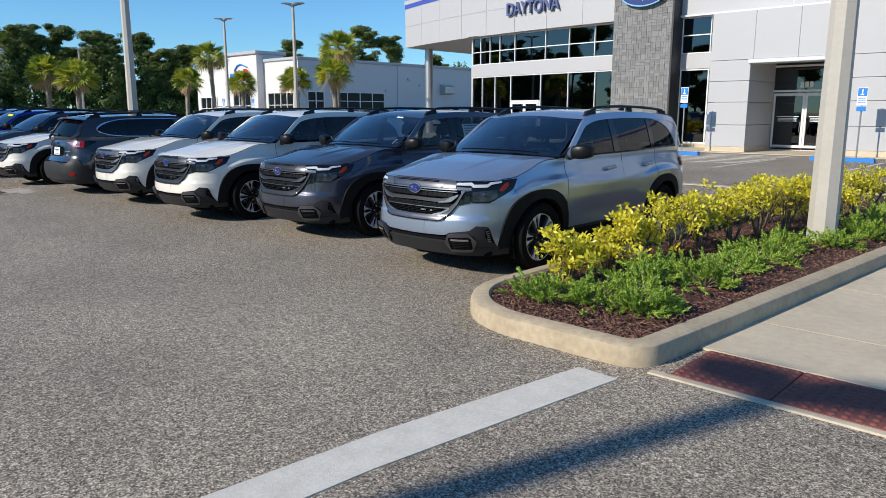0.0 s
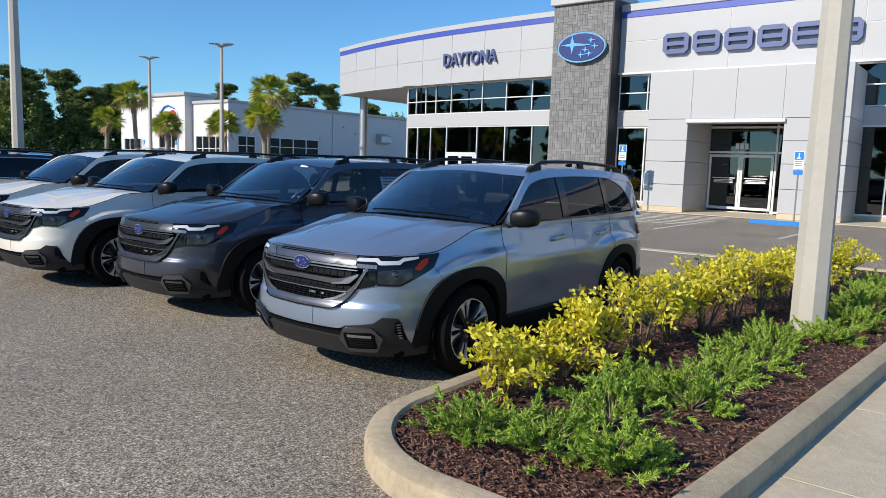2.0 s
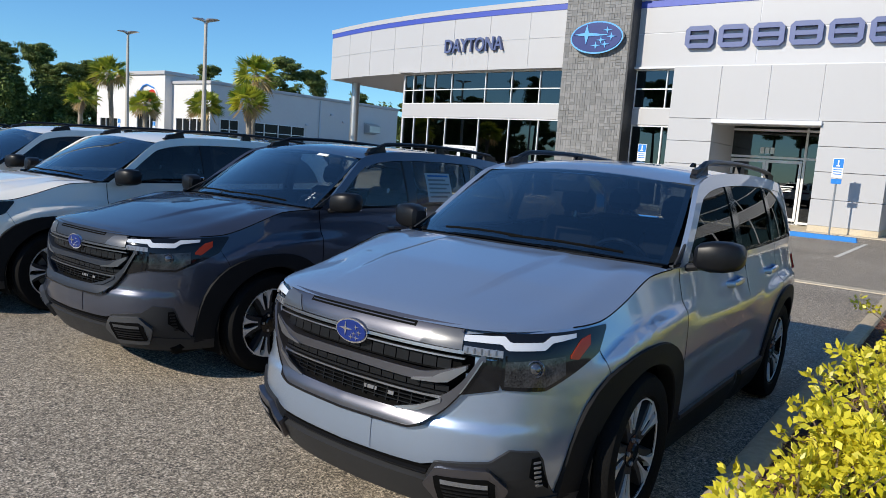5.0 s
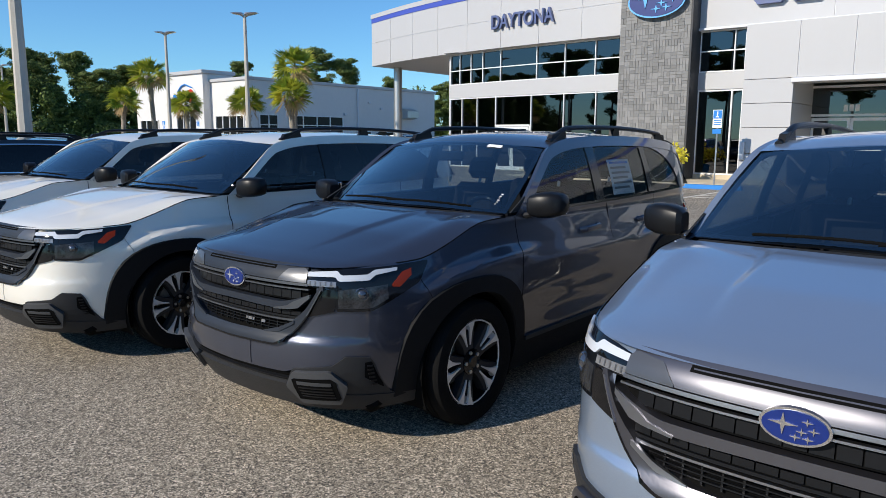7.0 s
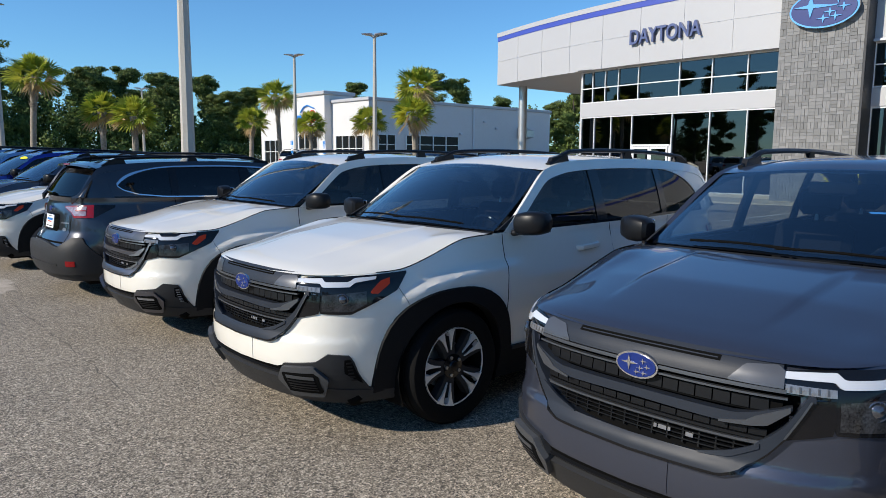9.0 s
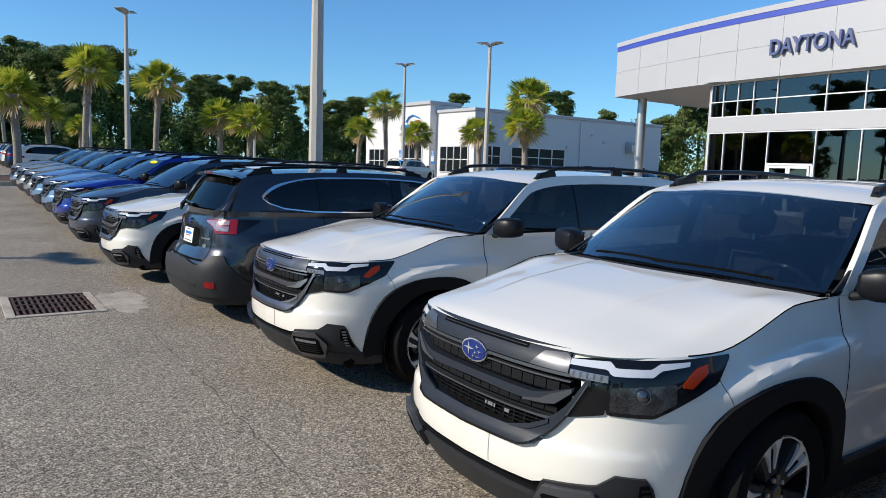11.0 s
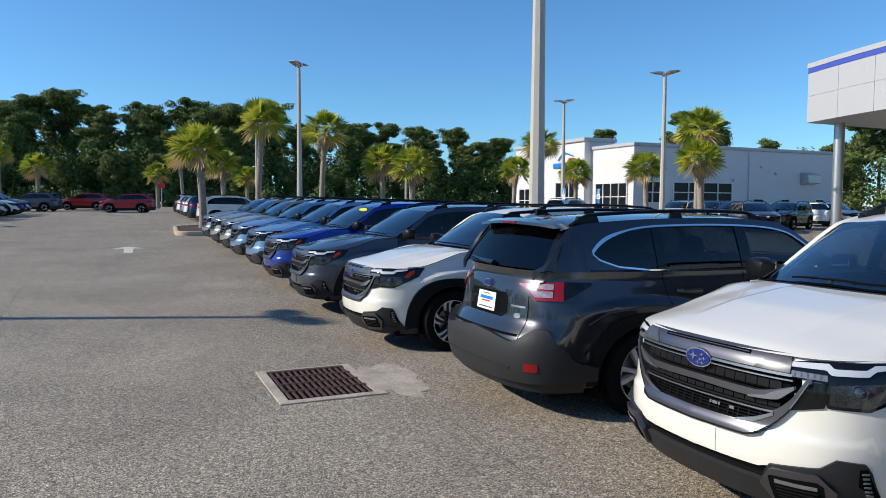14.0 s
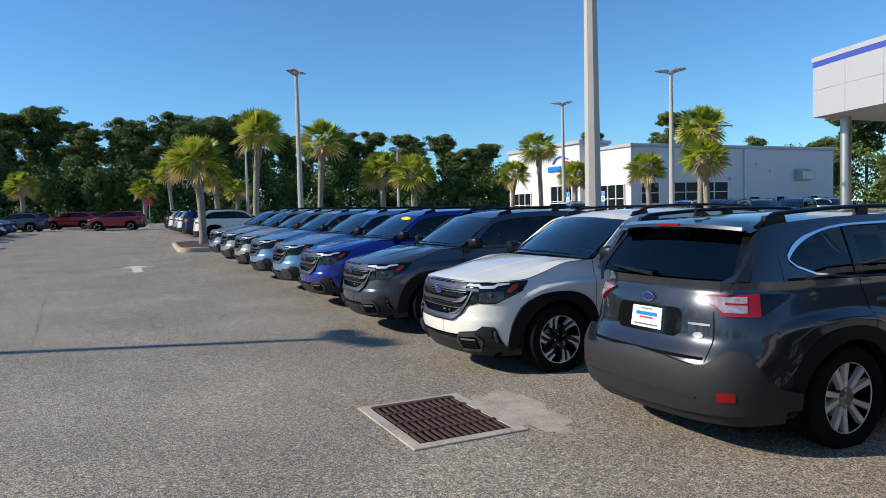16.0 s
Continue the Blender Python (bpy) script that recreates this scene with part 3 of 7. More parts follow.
# bowed wing: fascia panels, spandrel, base
for a, b in zip(np.linspace(-39.3, -19.6, 9), np.linspace(-39.3, -19.6, 9)[1:]):
    bowed("fascia_panel", a + 0.012, b - 0.012, 6.42, 7.85, 0.55, 0.6, PANEL, shop, n=4)
    bowed("fascia_panel", a + 0.012, b - 0.012, 7.87, 9.12, 0.55, 0.6, PANEL, shop, n=4)
bowed("blue_band", -39.3, -19.6, 9.14, 9.42, 0.56, 0.6, BLUESTRIPE, shop, "narrow blue band below the parapet")
bowed("parapet", -39.35, -19.6, 9.42, 9.68, 0.58, 0.7, PANEL, shop)
bowed("backing", -39.28, -19.6, 6.44, 9.4, 0.53, 0.3, SILVERPANEL, shop)
part("soffit", Shape().grid([[(x, curve(x) - 0.54, 6.41), (x, curve(x) + 8.0, 6.41)] for x in np.linspace(-39.3, -19.6, 20)]), PANEL, shop, smooth=False)
part("roof_deck", Shape().grid([[(x, curve(x) - 0.5, 9.3), (x, 50.0, 9.3)] for x in np.linspace(-39.3, -19.6, 20)]), SILVERPANEL, shop, smooth=False)
part("canopy_end", block((-39.3, 37.75, 6.42), (-39.15, 48, 9.6), 0.01), PANEL, shop, smooth=False)
bowed("spandrel", -31.3, -19.6, 3.98, 4.72, 0.12, 0.3, PANEL, shop)
bowed("plinth", -31.3, -19.6, 0.0, 0.16, 0.12, 0.3, CONCRETE, shop)
window_wall(shop, lambda x: (x, curve(x)), 4.7, 6.42, [-31.2, -30.4, -29.5, -28.6, -27.3, -24.9, -23.2, -21.5, -19.7], [4.74, 5.5, 6.38], SHOPGLASS)
window_wall(shop, lambda x: (x, curve(x)), 0.14, 4.0, [-31.2, -30.2, -29.0, -27.6, -25.2, -23.2, -21.4, -19.7], [0.18, 3.94], SHOPGLASS)
part("side_wall", block((-31.4, 36.1, 0), (-31.2, 50, 6.42)), PANEL, shop, smooth=False)
col = Shape().tube([(-38.5, 39.35, 0), (-38.5, 39.35, 6.45)], 0.28, 24, caps=False)
part("column", col, STEEL, shop, "round brushed metal column under the canopy")
part("back_wall", block((-31.2, 43.0, 0), (14, 43.2, 9.3)), GREYCLOTH, shop, smooth=False)
part("floor_slab", block((-31.2, 35.6, 0.0), (14, 43, 0.05)), CONCRETE, shop, smooth=False)
part("upper_floor", block((-31.2, 36.4, 4.1), (14, 43, 4.5)), PANEL, shop, smooth=False)
part("shop_ceiling", block((-31.2, 35.3, 6.45), (14, 43, 6.6)), PANEL, shop, smooth=False)


def glass_doors(parent, x0, x1, y, z1, sticker=True):
    """A pair of white-framed glass doors."""
    mid = (x0 + x1) / 2
    for a, b, s in ((x0, mid - 0.006, 1), (mid + 0.006, x1, -1)):
        leaf = Shape()
        for lo, hi in (((a, 0.02), (a + 0.1, z1)), ((b - 0.1, 0.02), (b, z1)), ((a + 0.1, 0.02), (b - 0.1, 0.26)), ((a + 0.1, z1 - 0.12), (b - 0.1, z1))):
            leaf.box((lo[0], y - 0.05, lo[1]), (hi[0], y, hi[1]), 0.006)
        door = part("door", leaf, ALU, parent, smooth=False)
        part("door_pane", block((a + 0.1, y - 0.03, 0.26), (b - 0.1, y - 0.02, z1 - 0.12)), SHOPGLASS, door, smooth=False)
        hx = b - 0.13 if s > 0 else a + 0.13
        part("door_handle", Shape().tube([(hx, y - 0.04, 0.85), (hx, y - 0.11, 0.87), (hx, y - 0.11, 1.28), (hx, y - 0.04, 1.30)], 0.015, 8), STEEL, door)
        if sticker:
            part("door_notice", block((a + 0.2, y - 0.036, 1.52), (b - 0.2, y - 0.032, 1.56)), WHITE, door, smooth=False)
            for k in range(3):
                part("door_notice", block((a + 0.26, y - 0.036, 1.44 - 0.055 * k), (b - 0.26 - 0.04 * (k % 2), y - 0.032, 1.465 - 0.055 * k)), WHITE, door, smooth=False)


glass_doors(shop, -27.4, -25.4, curve(-26.4) - 0.12, 2.35)
part("transom", block((-27.5, curve(-26.4) - 0.16, 2.36), (-25.3, curve(-26.4) - 0.02, 2.46), 0.006), ALU, shop, smooth=False)
for xx in (-27.5, -25.36):
    part("jamb", block((xx, curve(-26.4) - 0.16, 0.1), (xx + 0.09, curve(-26.4) - 0.02, 2.4), 0.006), ALU, shop, smooth=False)

# straight wing
WALL = 35.0
for a, b in zip([-16.6, -11.3, -6.1, -0.8, 4.4, 9.6], [-11.3, -6.1, -0.8, 4.4, 9.6, 14.8]):
    for z0, z1 in ((6.40, 7.85), (7.87, 8.98)):
        part("wall_panel", block((a + 0.012, WALL - 0.3, z0), (b - 0.012, WALL + 0.1, z1 - 0.012), 0.008), PANEL, shop, smooth=False)
part("blue_band", block((-16.5, WALL - 0.31, 8.99), (14.8, WALL, 9.28), 0.006), BLUESTRIPE, shop, "narrow blue band below the parapet", False)
part("parapet", block((-16.5, WALL - 0.36, 9.28), (14.8, WALL + 0.3, 9.62), 0.02), PANEL, shop, smooth=False)
part("wall_backing", block((-16.5, WALL - 0.28, 6.42), (14.8, WALL, 9.3)), SILVERPANEL, shop, smooth=False)
part("drip_edge", block((-16.5, WALL - 0.42, 6.30), (14.8, WALL - 0.05, 6.40), 0.01), SILVERPANEL, shop, smooth=False)
part("roof_deck", block((-20, WALL, 9.2), (14.8, 50, 9.3)), SILVERPANEL, shop, smooth=False)
part("end_wall", block((14.6, WALL, 0), (14.8, 50, 9.3)), PANEL, shop, smooth=False)
part("rear_wall", block((-39.2, 49.8, 0), (14.8, 50, 9.3)), PANEL, shop, smooth=False)
for x0, x1, posts in ((-16.5, -11.9, [-16.45, -15.0, -14.55, -13.0, -12.0]), (-7.05, 14.6, [-7.0, -4.9, -2.8, -0.7, 1.4, 3.5, 5.6, 7.7, 9.8, 12.0, 14.5])):
    window_wall(shop, flat(WALL), 4.55, 6.32, posts, [4.6, 5.45, 6.28], SHOPGLASS)
    window_wall(shop, flat(WALL), 0.2, 3.85, posts, [0.24, 3.8], SHOPGLASS, 0.07)
    part("spandrel_panel", block((x0, WALL - 0.16, 3.84), (x1, WALL + 0.1, 4.56), 0.01), PANEL, shop, smooth=False)
    part("plinth", block((x0, WALL - 0.16, 0), (x1, WALL + 0.1, 0.2), 0.01), CONCRETE, shop, smooth=False)

# deep portal round the entrance
PY = 31.88
for a, b in ((-13.64, -11.77), (-11.76, -9.985), (-9.975, -8.185), (-8.175, -5.86)):
    part("portal_panel", block((a + 0.006, PY, 3.96), (b - 0.006, PY + 0.4, 5.96), 0.01), PANEL, shop, smooth=False)
for a, b in ((-13.64, -11.87), (-8.11, -5.86)):
    for z0, z1 in ((0.24, 1.18), (1.195, 2.16), (2.175, 3.06), (3.075, 3.945)):
        part("portal_panel", block((a + 0.004, PY, z0), (b - 0.004, WALL, z1), 0.01), PANEL, shop, smooth=False)
    part("plinth", block((a, PY + 0.02, 0), (b, WALL, 0.24)), CONCRETE, shop, smooth=False)
part("portal_core", block((-13.6, PY + 0.03, 3.97), (-5.9, WALL, 5.94)), SILVERPANEL, shop, smooth=False)
part("door_canopy", block((-11.95, PY - 0.12, 3.78), (-8.05, PY + 0.9, 3.95), 0.02), SILVERPANEL, shop, "thin grey metal canopy over the entrance", False)
glass_doors(shop, -11.85, -9.10, WALL - 0.06, 2.58)
window_wall(shop, flat(WALL), 0.0, 3.9, [-12.9, -11.93, -9.02, -8.0], [0.1, 2.68, 3.78], SHOPGLASS, 0.09)
for k in range(3):
    part("house_number_bar", block((-10.75 + 0.2 * k, WALL - 0.07, 2.82), (-10.60 + 0.2 * k, WALL - 0.06, 3.08)), WHITE, shop, smooth=False)
part("wall_box", block((-13.62, PY - 0.12, 0.95), (-13.42, PY, 1.65), 0.02), SILVERPANEL, shop, smooth=False)

# stone tower
tower = part("stone_tower", block((-19.75, 33.92, 0), (-16.55, 36.0, 9.75)), SLATE, shop, "tower faced with split grey stone", False)
# this side face is coloured far darker than the front stones
part("tower_side", block((-16.55, 33.86, 0), (-16.45, 35.0, 9.75), 0.01), DARKSIDE, shop, "side face far darker than the stone front", False)
part("tower_cap", block((-19.9, 33.72, 9.75), (-16.3, 36.2, 10.08), 0.03), PANEL, shop, smooth=False)
rs = random.Random(8)
facing = Shape()
for i in range(12):
    for j in range(36):
        cw, ch = 3.2 / 12, 9.75 / 36
        x0, z0 = -19.75 + cw * i, ch * j
        kind = rs.random()
        cuts = [(0, 0, 1, 0.5), (0, 0.5, 1, 1)] if kind < 0.4 else ([(0, 0, 0.5, 1), (0.5, 0, 1, 1)] if kind < 0.75 else ([(0, 0, 1, 1)] if kind < 0.85 else [(0, 0, 1, 0.33), (0, 0.33, 0.5, 1), (0.5, 0.33, 1, 1)]))
        for a, b, c, d in cuts:
            facing.box((x0 + cw * a + 0.003, 33.92 - rs.uniform(0.010, 0.026), z0 + ch * b + 0.003), (x0 + cw * c - 0.003, 33.93, z0 + ch * d - 0.003), 0.006)
tagged(part("stone_facing", facing, SPLITSTONE, tower, "small split grey stones laid crosswise", False), kind="stuff")

# badge and letters on the front
def oval(sh, cx, cz, rx, rz, y0, y1, n=40):
    return sh.prism([(cx + rx * math.cos(2 * math.pi * k / n), cz + rz * math.sin(2 * math.pi * k / n)) for k in range(n)], y0, y1)


def star(sh, cx, cz, rx, rz, y0, y1, points=4, inner=0.22):
    pts = []
    for k in range(points * 2):
        r = 1.0 if k % 2 == 0 else inner
        a = math.pi * k / points
        pts.append((cx + rx * r * math.cos(a), cz + rz * r * math.sin(a)))
    return sh.prism(pts, y0, y1)


def star_badge(parent_name, label, cx, y, cz, rx, rz, depth):
    ob = thing(parent_name, label, "badge", m=SITE @ pose(cx, y, cz))
    part("ring", oval(Shape(), 0, 0, rx, rz, -depth * 0.6, 0), CHROME, ob, "chrome rim")
    part("field", oval(Shape(), 0, 0, rx * 0.94, rz * 0.91, -depth * 0.72, -depth * 0.5), BADGEBLUE, ob, "blue enamel field")
    for i, (a, b, s) in enumerate(((-0.36, 0.20, 0.50), (0.42, 0.42, 0.2), (0.20, -0.18, 0.2), (0.58, 0.02, 0.2), (0.36, -0.44, 0.2), (0.02, -0.50, 0.2))):
        part("star", star(Shape(), a * rx, b * rz, s * rx, s * rz * 1.25, -depth * 0.85, -depth * 0.7), CHROME, ob)
    part("swoosh", oval(Shape(), -0.1 * rx, 0.14 * rz, rx * 0.55, rz * 0.05, -depth * 0.82, -depth * 0.7, 16), CHROME, ob)
    return ob


star_badge("oval_badge", "large blue oval badge with chrome stars on the stone tower", -18.02, 33.8, 7.60, 1.29, 0.72, 0.25)


def letters(text, x0, x1, y, z0, z1, material, yaw=0.0, depth=0.12):
    cu = bpy.data.curves.new("letters", "FONT")
    cu.body, cu.extrude, cu.bevel_depth, cu.offset = text, 0.10, 0.0, 0.014
    tmp = new("letters", cu)
    bpy.context.view_layer.update()
    me = bpy.data.meshes.new_from_object(tmp.evaluated_get(bpy.context.evaluated_depsgraph_get()))
    bpy.data.objects.remove(tmp)
    co = np.array([v.co for v in me.vertices])
    lo, hi = co.min(0), co.max(0)
    me.transform(Matrix.Translation((-lo[0], -lo[1], 0)))
    me.transform(Matrix.Diagonal(((x1 - x0) / (hi[0] - lo[0]) / math.cos(radians(yaw)), (z1 - z0) / (hi[1] - lo[1]), depth / 0.2, 1)))
    me.materials.clear()
    me.materials.append(material)
    ob = new("wall_letters", me)
    ob.matrix_basis = SITE @ pose(x0, y, z0, 90, 0, yaw)
    return ob


tagged(letters("DAYTONA", -27.5, -23.55, curve(-27.5) - 0.66, 7.36, 8.08, SIGNBLUE, math.degrees(math.atan2(curve(-23.55) - curve(-27.5), 3.95)), 0.16), "raised blue letters spelling DAYTONA on white fascia", "sign letters")

# the wall sign above the entrance as plain blue frames
for k in range(6):
    x0, x1, z0, z1, t = -14.25 + k * 1.385, -14.25 + k * 1.385 + 1.19, 7.12, 8.04, 0.20
    c = 0.16
    outer = [(x0 + c, z0), (x1 - c, z0), (x1, z0 + c), (x1, z1 - c), (x1 - c, z1), (x0 + c, z1), (x0, z1 - c), (x0, z0 + c)]
    inner = [(x0 + t, z0 + t), (x1 - t, z0 + t), (x1 - t, z0 + t + 0.01), (x1 - t, z1 - t - 0.01), (x1 - t, z1 - t), (x0 + t, z1 - t), (x0 + t, z1 - t - 0.01), (x0 + t, z0 + t + 0.01)]
    y0, y1 = WALL - 0.52, WALL - 0.30
    rows = [[(a, y1, b), (a, y0, b), (e, y0, f), (e, y1, f)] for (a, b), (e, f) in zip(outer, inner)]
    sh = Shape().grid(rows, wrap=True)
    sh.box((x0 + t - 0.02, y0 + 0.01, (z0 + z1) / 2 - 0.09), (x1 - t + 0.02, y1, (z0 + z1) / 2 + 0.09))
    thing("wall_sign_block", "raised blue sign shape on the white front above the entrance", "sign", "shapes of the wall sign", shape=sh, material=SIGNBLUE, m=SITE, smooth=False)


# ---- signs, stops and lines before the showroom ----
def access_sign(x, y, h=2.55):
    ob = thing("access_sign", "blue and white accessible parking sign on a thin post", "sign", "accessible parking signs", m=pose(x, y, 0))
    part("post", Shape().tube([(0, 0, -0.1), (0, 0, h)], 0.028, 8), STEEL, ob)
    part("plate", block((-0.16, -0.045, h - 0.62), (0.16, -0.03, h), 0.004), WHITE, ob, "white and blue plate", False)
    part("blue_field", block((-0.145, -0.05, h - 0.30), (0.145, -0.045, h - 0.02)), SIGNFACE, ob, smooth=False)
    part("symbol", Shape().box((-0.02, -0.054, h - 0.14), (0.02, -0.05, h - 0.06)).box((-0.06, -0.054, h - 0.26), (0.05, -0.05, h - 0.22)).box((-0.02, -0.054, h - 0.22), (0.015, -0.05, h - 0.14)), WHITE, ob, smooth=False)
    for k in range(3):
        part("text_bar", block((-0.12, -0.05, h - 0.38 - 0.07 * k), (0.12, -0.045, h - 0.35 - 0.07 * k)), SIGNFACE, ob, smooth=False)
    part("fine_plate", block((-0.15, -0.045, h - 0.82), (0.15, -0.03, h - 0.66), 0.004), SIGNFACE, ob, "small blue plate", False)
    return ob


access_sign(-13.36, 28.8, 2.65)
access_sign(-6.95, 29.2, 2.5)
for x, y in ((-47.2, 27.2), (-45.9, 28.8)):
    access_sign(x, y, 2.3).location.z = lot(x)
stop = thing("stop_sign", "red eight-sided stop sign on a post", "sign", m=pose(-92.0, 6.2, lot(-92.0), 0, 0, -70))
part("post", Shape().tube([(0, 0, -0.1), (0, 0, 2.3)], 0.04, 8), STEEL, stop)
part("plate", Shape().prism([(0.42 * math.cos(radians(22.5 + 45 * k)), 2.5 + 0.42 * math.sin(radians(22.5 + 45 * k))) for k in range(8)], -0.06, -0.03), LOGORED, stop, "red eight-sided plate")
part("text_bar", block((-0.25, -0.07, 2.42), (0.25, -0.06, 2.58)), WHITE, stop)
for x in (-7.9, -13.9, -3.6, 1.6):
    thing("wheel_stop", "blue painted concrete wheel stop", "wheel stop", "wheel stops", shape=Shape().prism([(x, 0), (x + 2.0, 0), (x + 1.97, 0.14), (x + 0.03, 0.14)], 27.1, 27.32), material=BLUEPAINT if x < -5 else CONCRETE, smooth=False)
for x in (-15.6, -12.3, -9.0, -5.7, -2.4, 0.9, 4.2, 7.5):
    strip("bay_line", "white painted parking bay line", [(x, 21.6), (x + 0.1, 21.6), (x + 0.1, 27.0), (x, 27.0)])
for k in range(7):
    strip("hatch_line", "white painted hatching beside the accessible bays", [(-12.2, 23.4 + 0.8 * k), (-9.1, 24.1 + 0.8 * k), (-9.1, 24.22 + 0.8 * k), (-12.2, 23.52 + 0.8 * k)])
slab("entry_walk", "pale concrete walkway along the showroom front", "sidewalk", -31, 29.75, 11.8, 33.2, 0.02, CONCRETE)
slab("bay_pavement", "pale concrete pavement before the showroom", "pavement", -44, 16.0, 14.8, 16.3, 0.012, CONCRETE)


# ---- white building across the lot ----
b2 = thing("neighbour_showroom", "long white stucco showroom with a raised entrance block", "building")
part("wall_front", block((-66.2, 42.0, 0), (-59.0, 42.3, 6.7), 0.01), STUCCO, b2, smooth=False)
part("wall_side", block((-59.3, 42.3, 0), (-59.0, 67.5, 6.7), 0.01), STUCCO, b2, smooth=False)
part("wall_back", block((-78.5, 67.2, 0), (-59.3, 67.5, 6.7)), STUCCO, b2, smooth=False)
part("wall_west", block((-78.5, 42.3, 0), (-78.2, 67.2, 6.7)), STUCCO, b2, smooth=False)
part("roof", block((-78.3, 42.2, 6.3), (-59.2, 67.3, 6.45)), SILVERPANEL, b2, smooth=False)
part("cornice", block((-66.2, 41.85, 6.7), (-58.85, 42.4, 7.0), 0.04), PANEL, b2, smooth=False)
part("cornice", block((-59.4, 42.4, 6.7), (-58.85, 67.65, 7.0), 0.04), PANEL, b2, smooth=False)
part("entrance_block", block((-77.5, 41.2, 0), (-65.0, 44.5, 7.5), 0.02), STUCCO, b2, smooth=False)
part("cornice", block((-77.7, 41.0, 7.5), (-64.8, 44.7, 7.85), 0.05), PANEL, b2, smooth=False)


def punched_window(parent, m, w, h, nx, nz):
    """A dark pane with white bars, set into a wall; built in x and z, facing -y."""
    win = part("window", block((0, 0.06, 0), (w, 0.07, h)), DARKPANE, parent, smooth=False, m=m)
    part("blind", block((0, 0.1, 0), (w, 0.12, h)), VOID, win, smooth=False)
    for i in range(nx + 1):
        part("bar", block((w * i / nx - 0.04, -0.03, -0.04), (w * i / nx + 0.04, 0.06, h + 0.04)), ALU, win, smooth=False)
    for j in range(nz + 1):
        part("bar", block((0, -0.025, h * j / nz - 0.035), (w, 0.06, h * j / nz + 0.035)), ALU, win, smooth=False)
    return win


for x, y, w, h, nx, nz in ((-64.2, 41.92, 4.4, 2.4, 4, 2), (-69.6, 41.12, 3.4, 2.9, 3, 2), (-76.6, 41.12, 3.4, 2.4, 3, 2)):
    punched_window(b2, pose(x, y, 1.2 if nx == 4 else 0.9), w, h, nx, nz)
for y, w, h, nx, z in ((43.0, 2.0, 1.8, 2, 1.9), (46.3, 6.8, 1.75, 4, 1.95), (55.8, 1.3, 2.1, 1, 0.2), (59.3, 1.2, 2.1, 1, 0.2), (64.0, 1.2, 2.1, 1, 0.2)):
    punched_window(b2, pose(-58.92, y, z, 0, 0, 90), w, h, nx, 2)
part("downpipe", block((-58.99, 55.1, 0), (-58.85, 55.3, 6.6), 0.02), SILVERPANEL, b2, smooth=False)
part("vent_hood", Shape().prism([(0, 0), (0.9, 0.2), (0.9, 0.9), (0, 1.2)], 0, 1.8, pose(-59.0, 61.9, 3.7, 0, 0, 0)), STEEL, b2, smooth=False)
for y, z in ((53.2, 3.9), (56.6, 5.2), (58.4, 4.6)):
    part("wall_light", block((-58.99, y, z), (-58.75, y + 0.35, z + 0.22), 0.03), SILVERPANEL, b2, smooth=False)
oval_sign = thing("round_wall_sign", "round red sign with a white bar on the entrance block", "sign", m=pose(-66.9, 41.16, 5.5))
part("disc", oval(Shape(), 0, 0, 0.66, 0.62, -0.15, 0), LOGORED, oval_sign)
part("ring", oval(Shape(), 0, 0, 0.76, 0.72, -0.10, 0.02), WHITE, oval_sign)
part("bar", block((-0.48, -0.19, -0.10), (0.48, -0.14, 0.10), 0.02), WHITE, oval_sign)
bow_sign = thing("blue_wall_sign", "blue and white plain shapes of a wall sign", "sign", m=pose(-68.9, 41.16, 5.5))
part("bar", block((-1.1, -0.12, -0.30), (1.05, 0, 0.18), 0.03), SIGNFACE, bow_sign)
part("arc", Shape().tube([(-0.3, -0.06, 0.45), (0.3, -0.06, 0.95), (1.0, -0.06, 1.1), (1.7, -0.06, 0.9), (2.2, -0.06, 0.75)], 0.07, 6), SIGNFACE, bow_sign)


# ---- cars ----
def spline(points, n=40):
    """Catmull-Rom through points, evenly dense."""
    p = np.array([points[0]] + list(points) + [points[-1]], float)
    out = []
    for i in range(1, len(p) - 2):
        for t in np.linspace(0, 1, n, endpoint=False):
            a, b, c, d = p[i - 1], p[i], p[i + 1], p[i + 2]
            out.append(0.5 * ((2 * b) + (c - a) * t + (2 * a - 5 * b + 4 * c - d) * t * t + (3 * b - a - 3 * c + d) * t**3))
    out.append(p[-2])
    return np.array(out)


def table(*pairs):
    d = spline(pairs, 12)
    return lambda v: float(np.interp(v, d[:, 0], d[:, 1]))


PLAN = spline([(0, 0), (0.25, 0.012), (0.45, 0.048), (0.6, 0.11), (0.70, 0.195), (0.77, 0.315), (0.82, 0.47), (0.86, 0.68), (0.89, 1.0), (0.91, 1.5), (0.915, 2.2), (0.915, 2.9), (0.905, 3.5), (0.885, 3.95), (0.85, 4.25), (0.78, 4.44), (0.66, 4.55), (0.45, 4.62), (0.2, 4.645), (0, 4.65)])
PLAN_S = np.r_[0, np.cumsum(np.hypot(*np.diff(PLAN, axis=0).T))]
S_END = float(PLAN_S[-1])
half = int(np.argmax(PLAN[:, 0]))
WIDE = table((0.16, 0.89), (0.3, 0.955), (0.45, 0.985), (0.62, 1.0), (0.8, 1.0), (0.9, 0.985), (1.0, 0.955), (1.12, 0.92))
NOSE = table((0.16, 0.17), (0.26, 0.10), (0.34, 0.05), (0.44, 0.0), (0.585, 0.0), (0.63, 0.022), (0.72, 0.032), (0.85, 0.042), (0.93, 0.06), (1.0, 0.12), (1.1, 0.2))
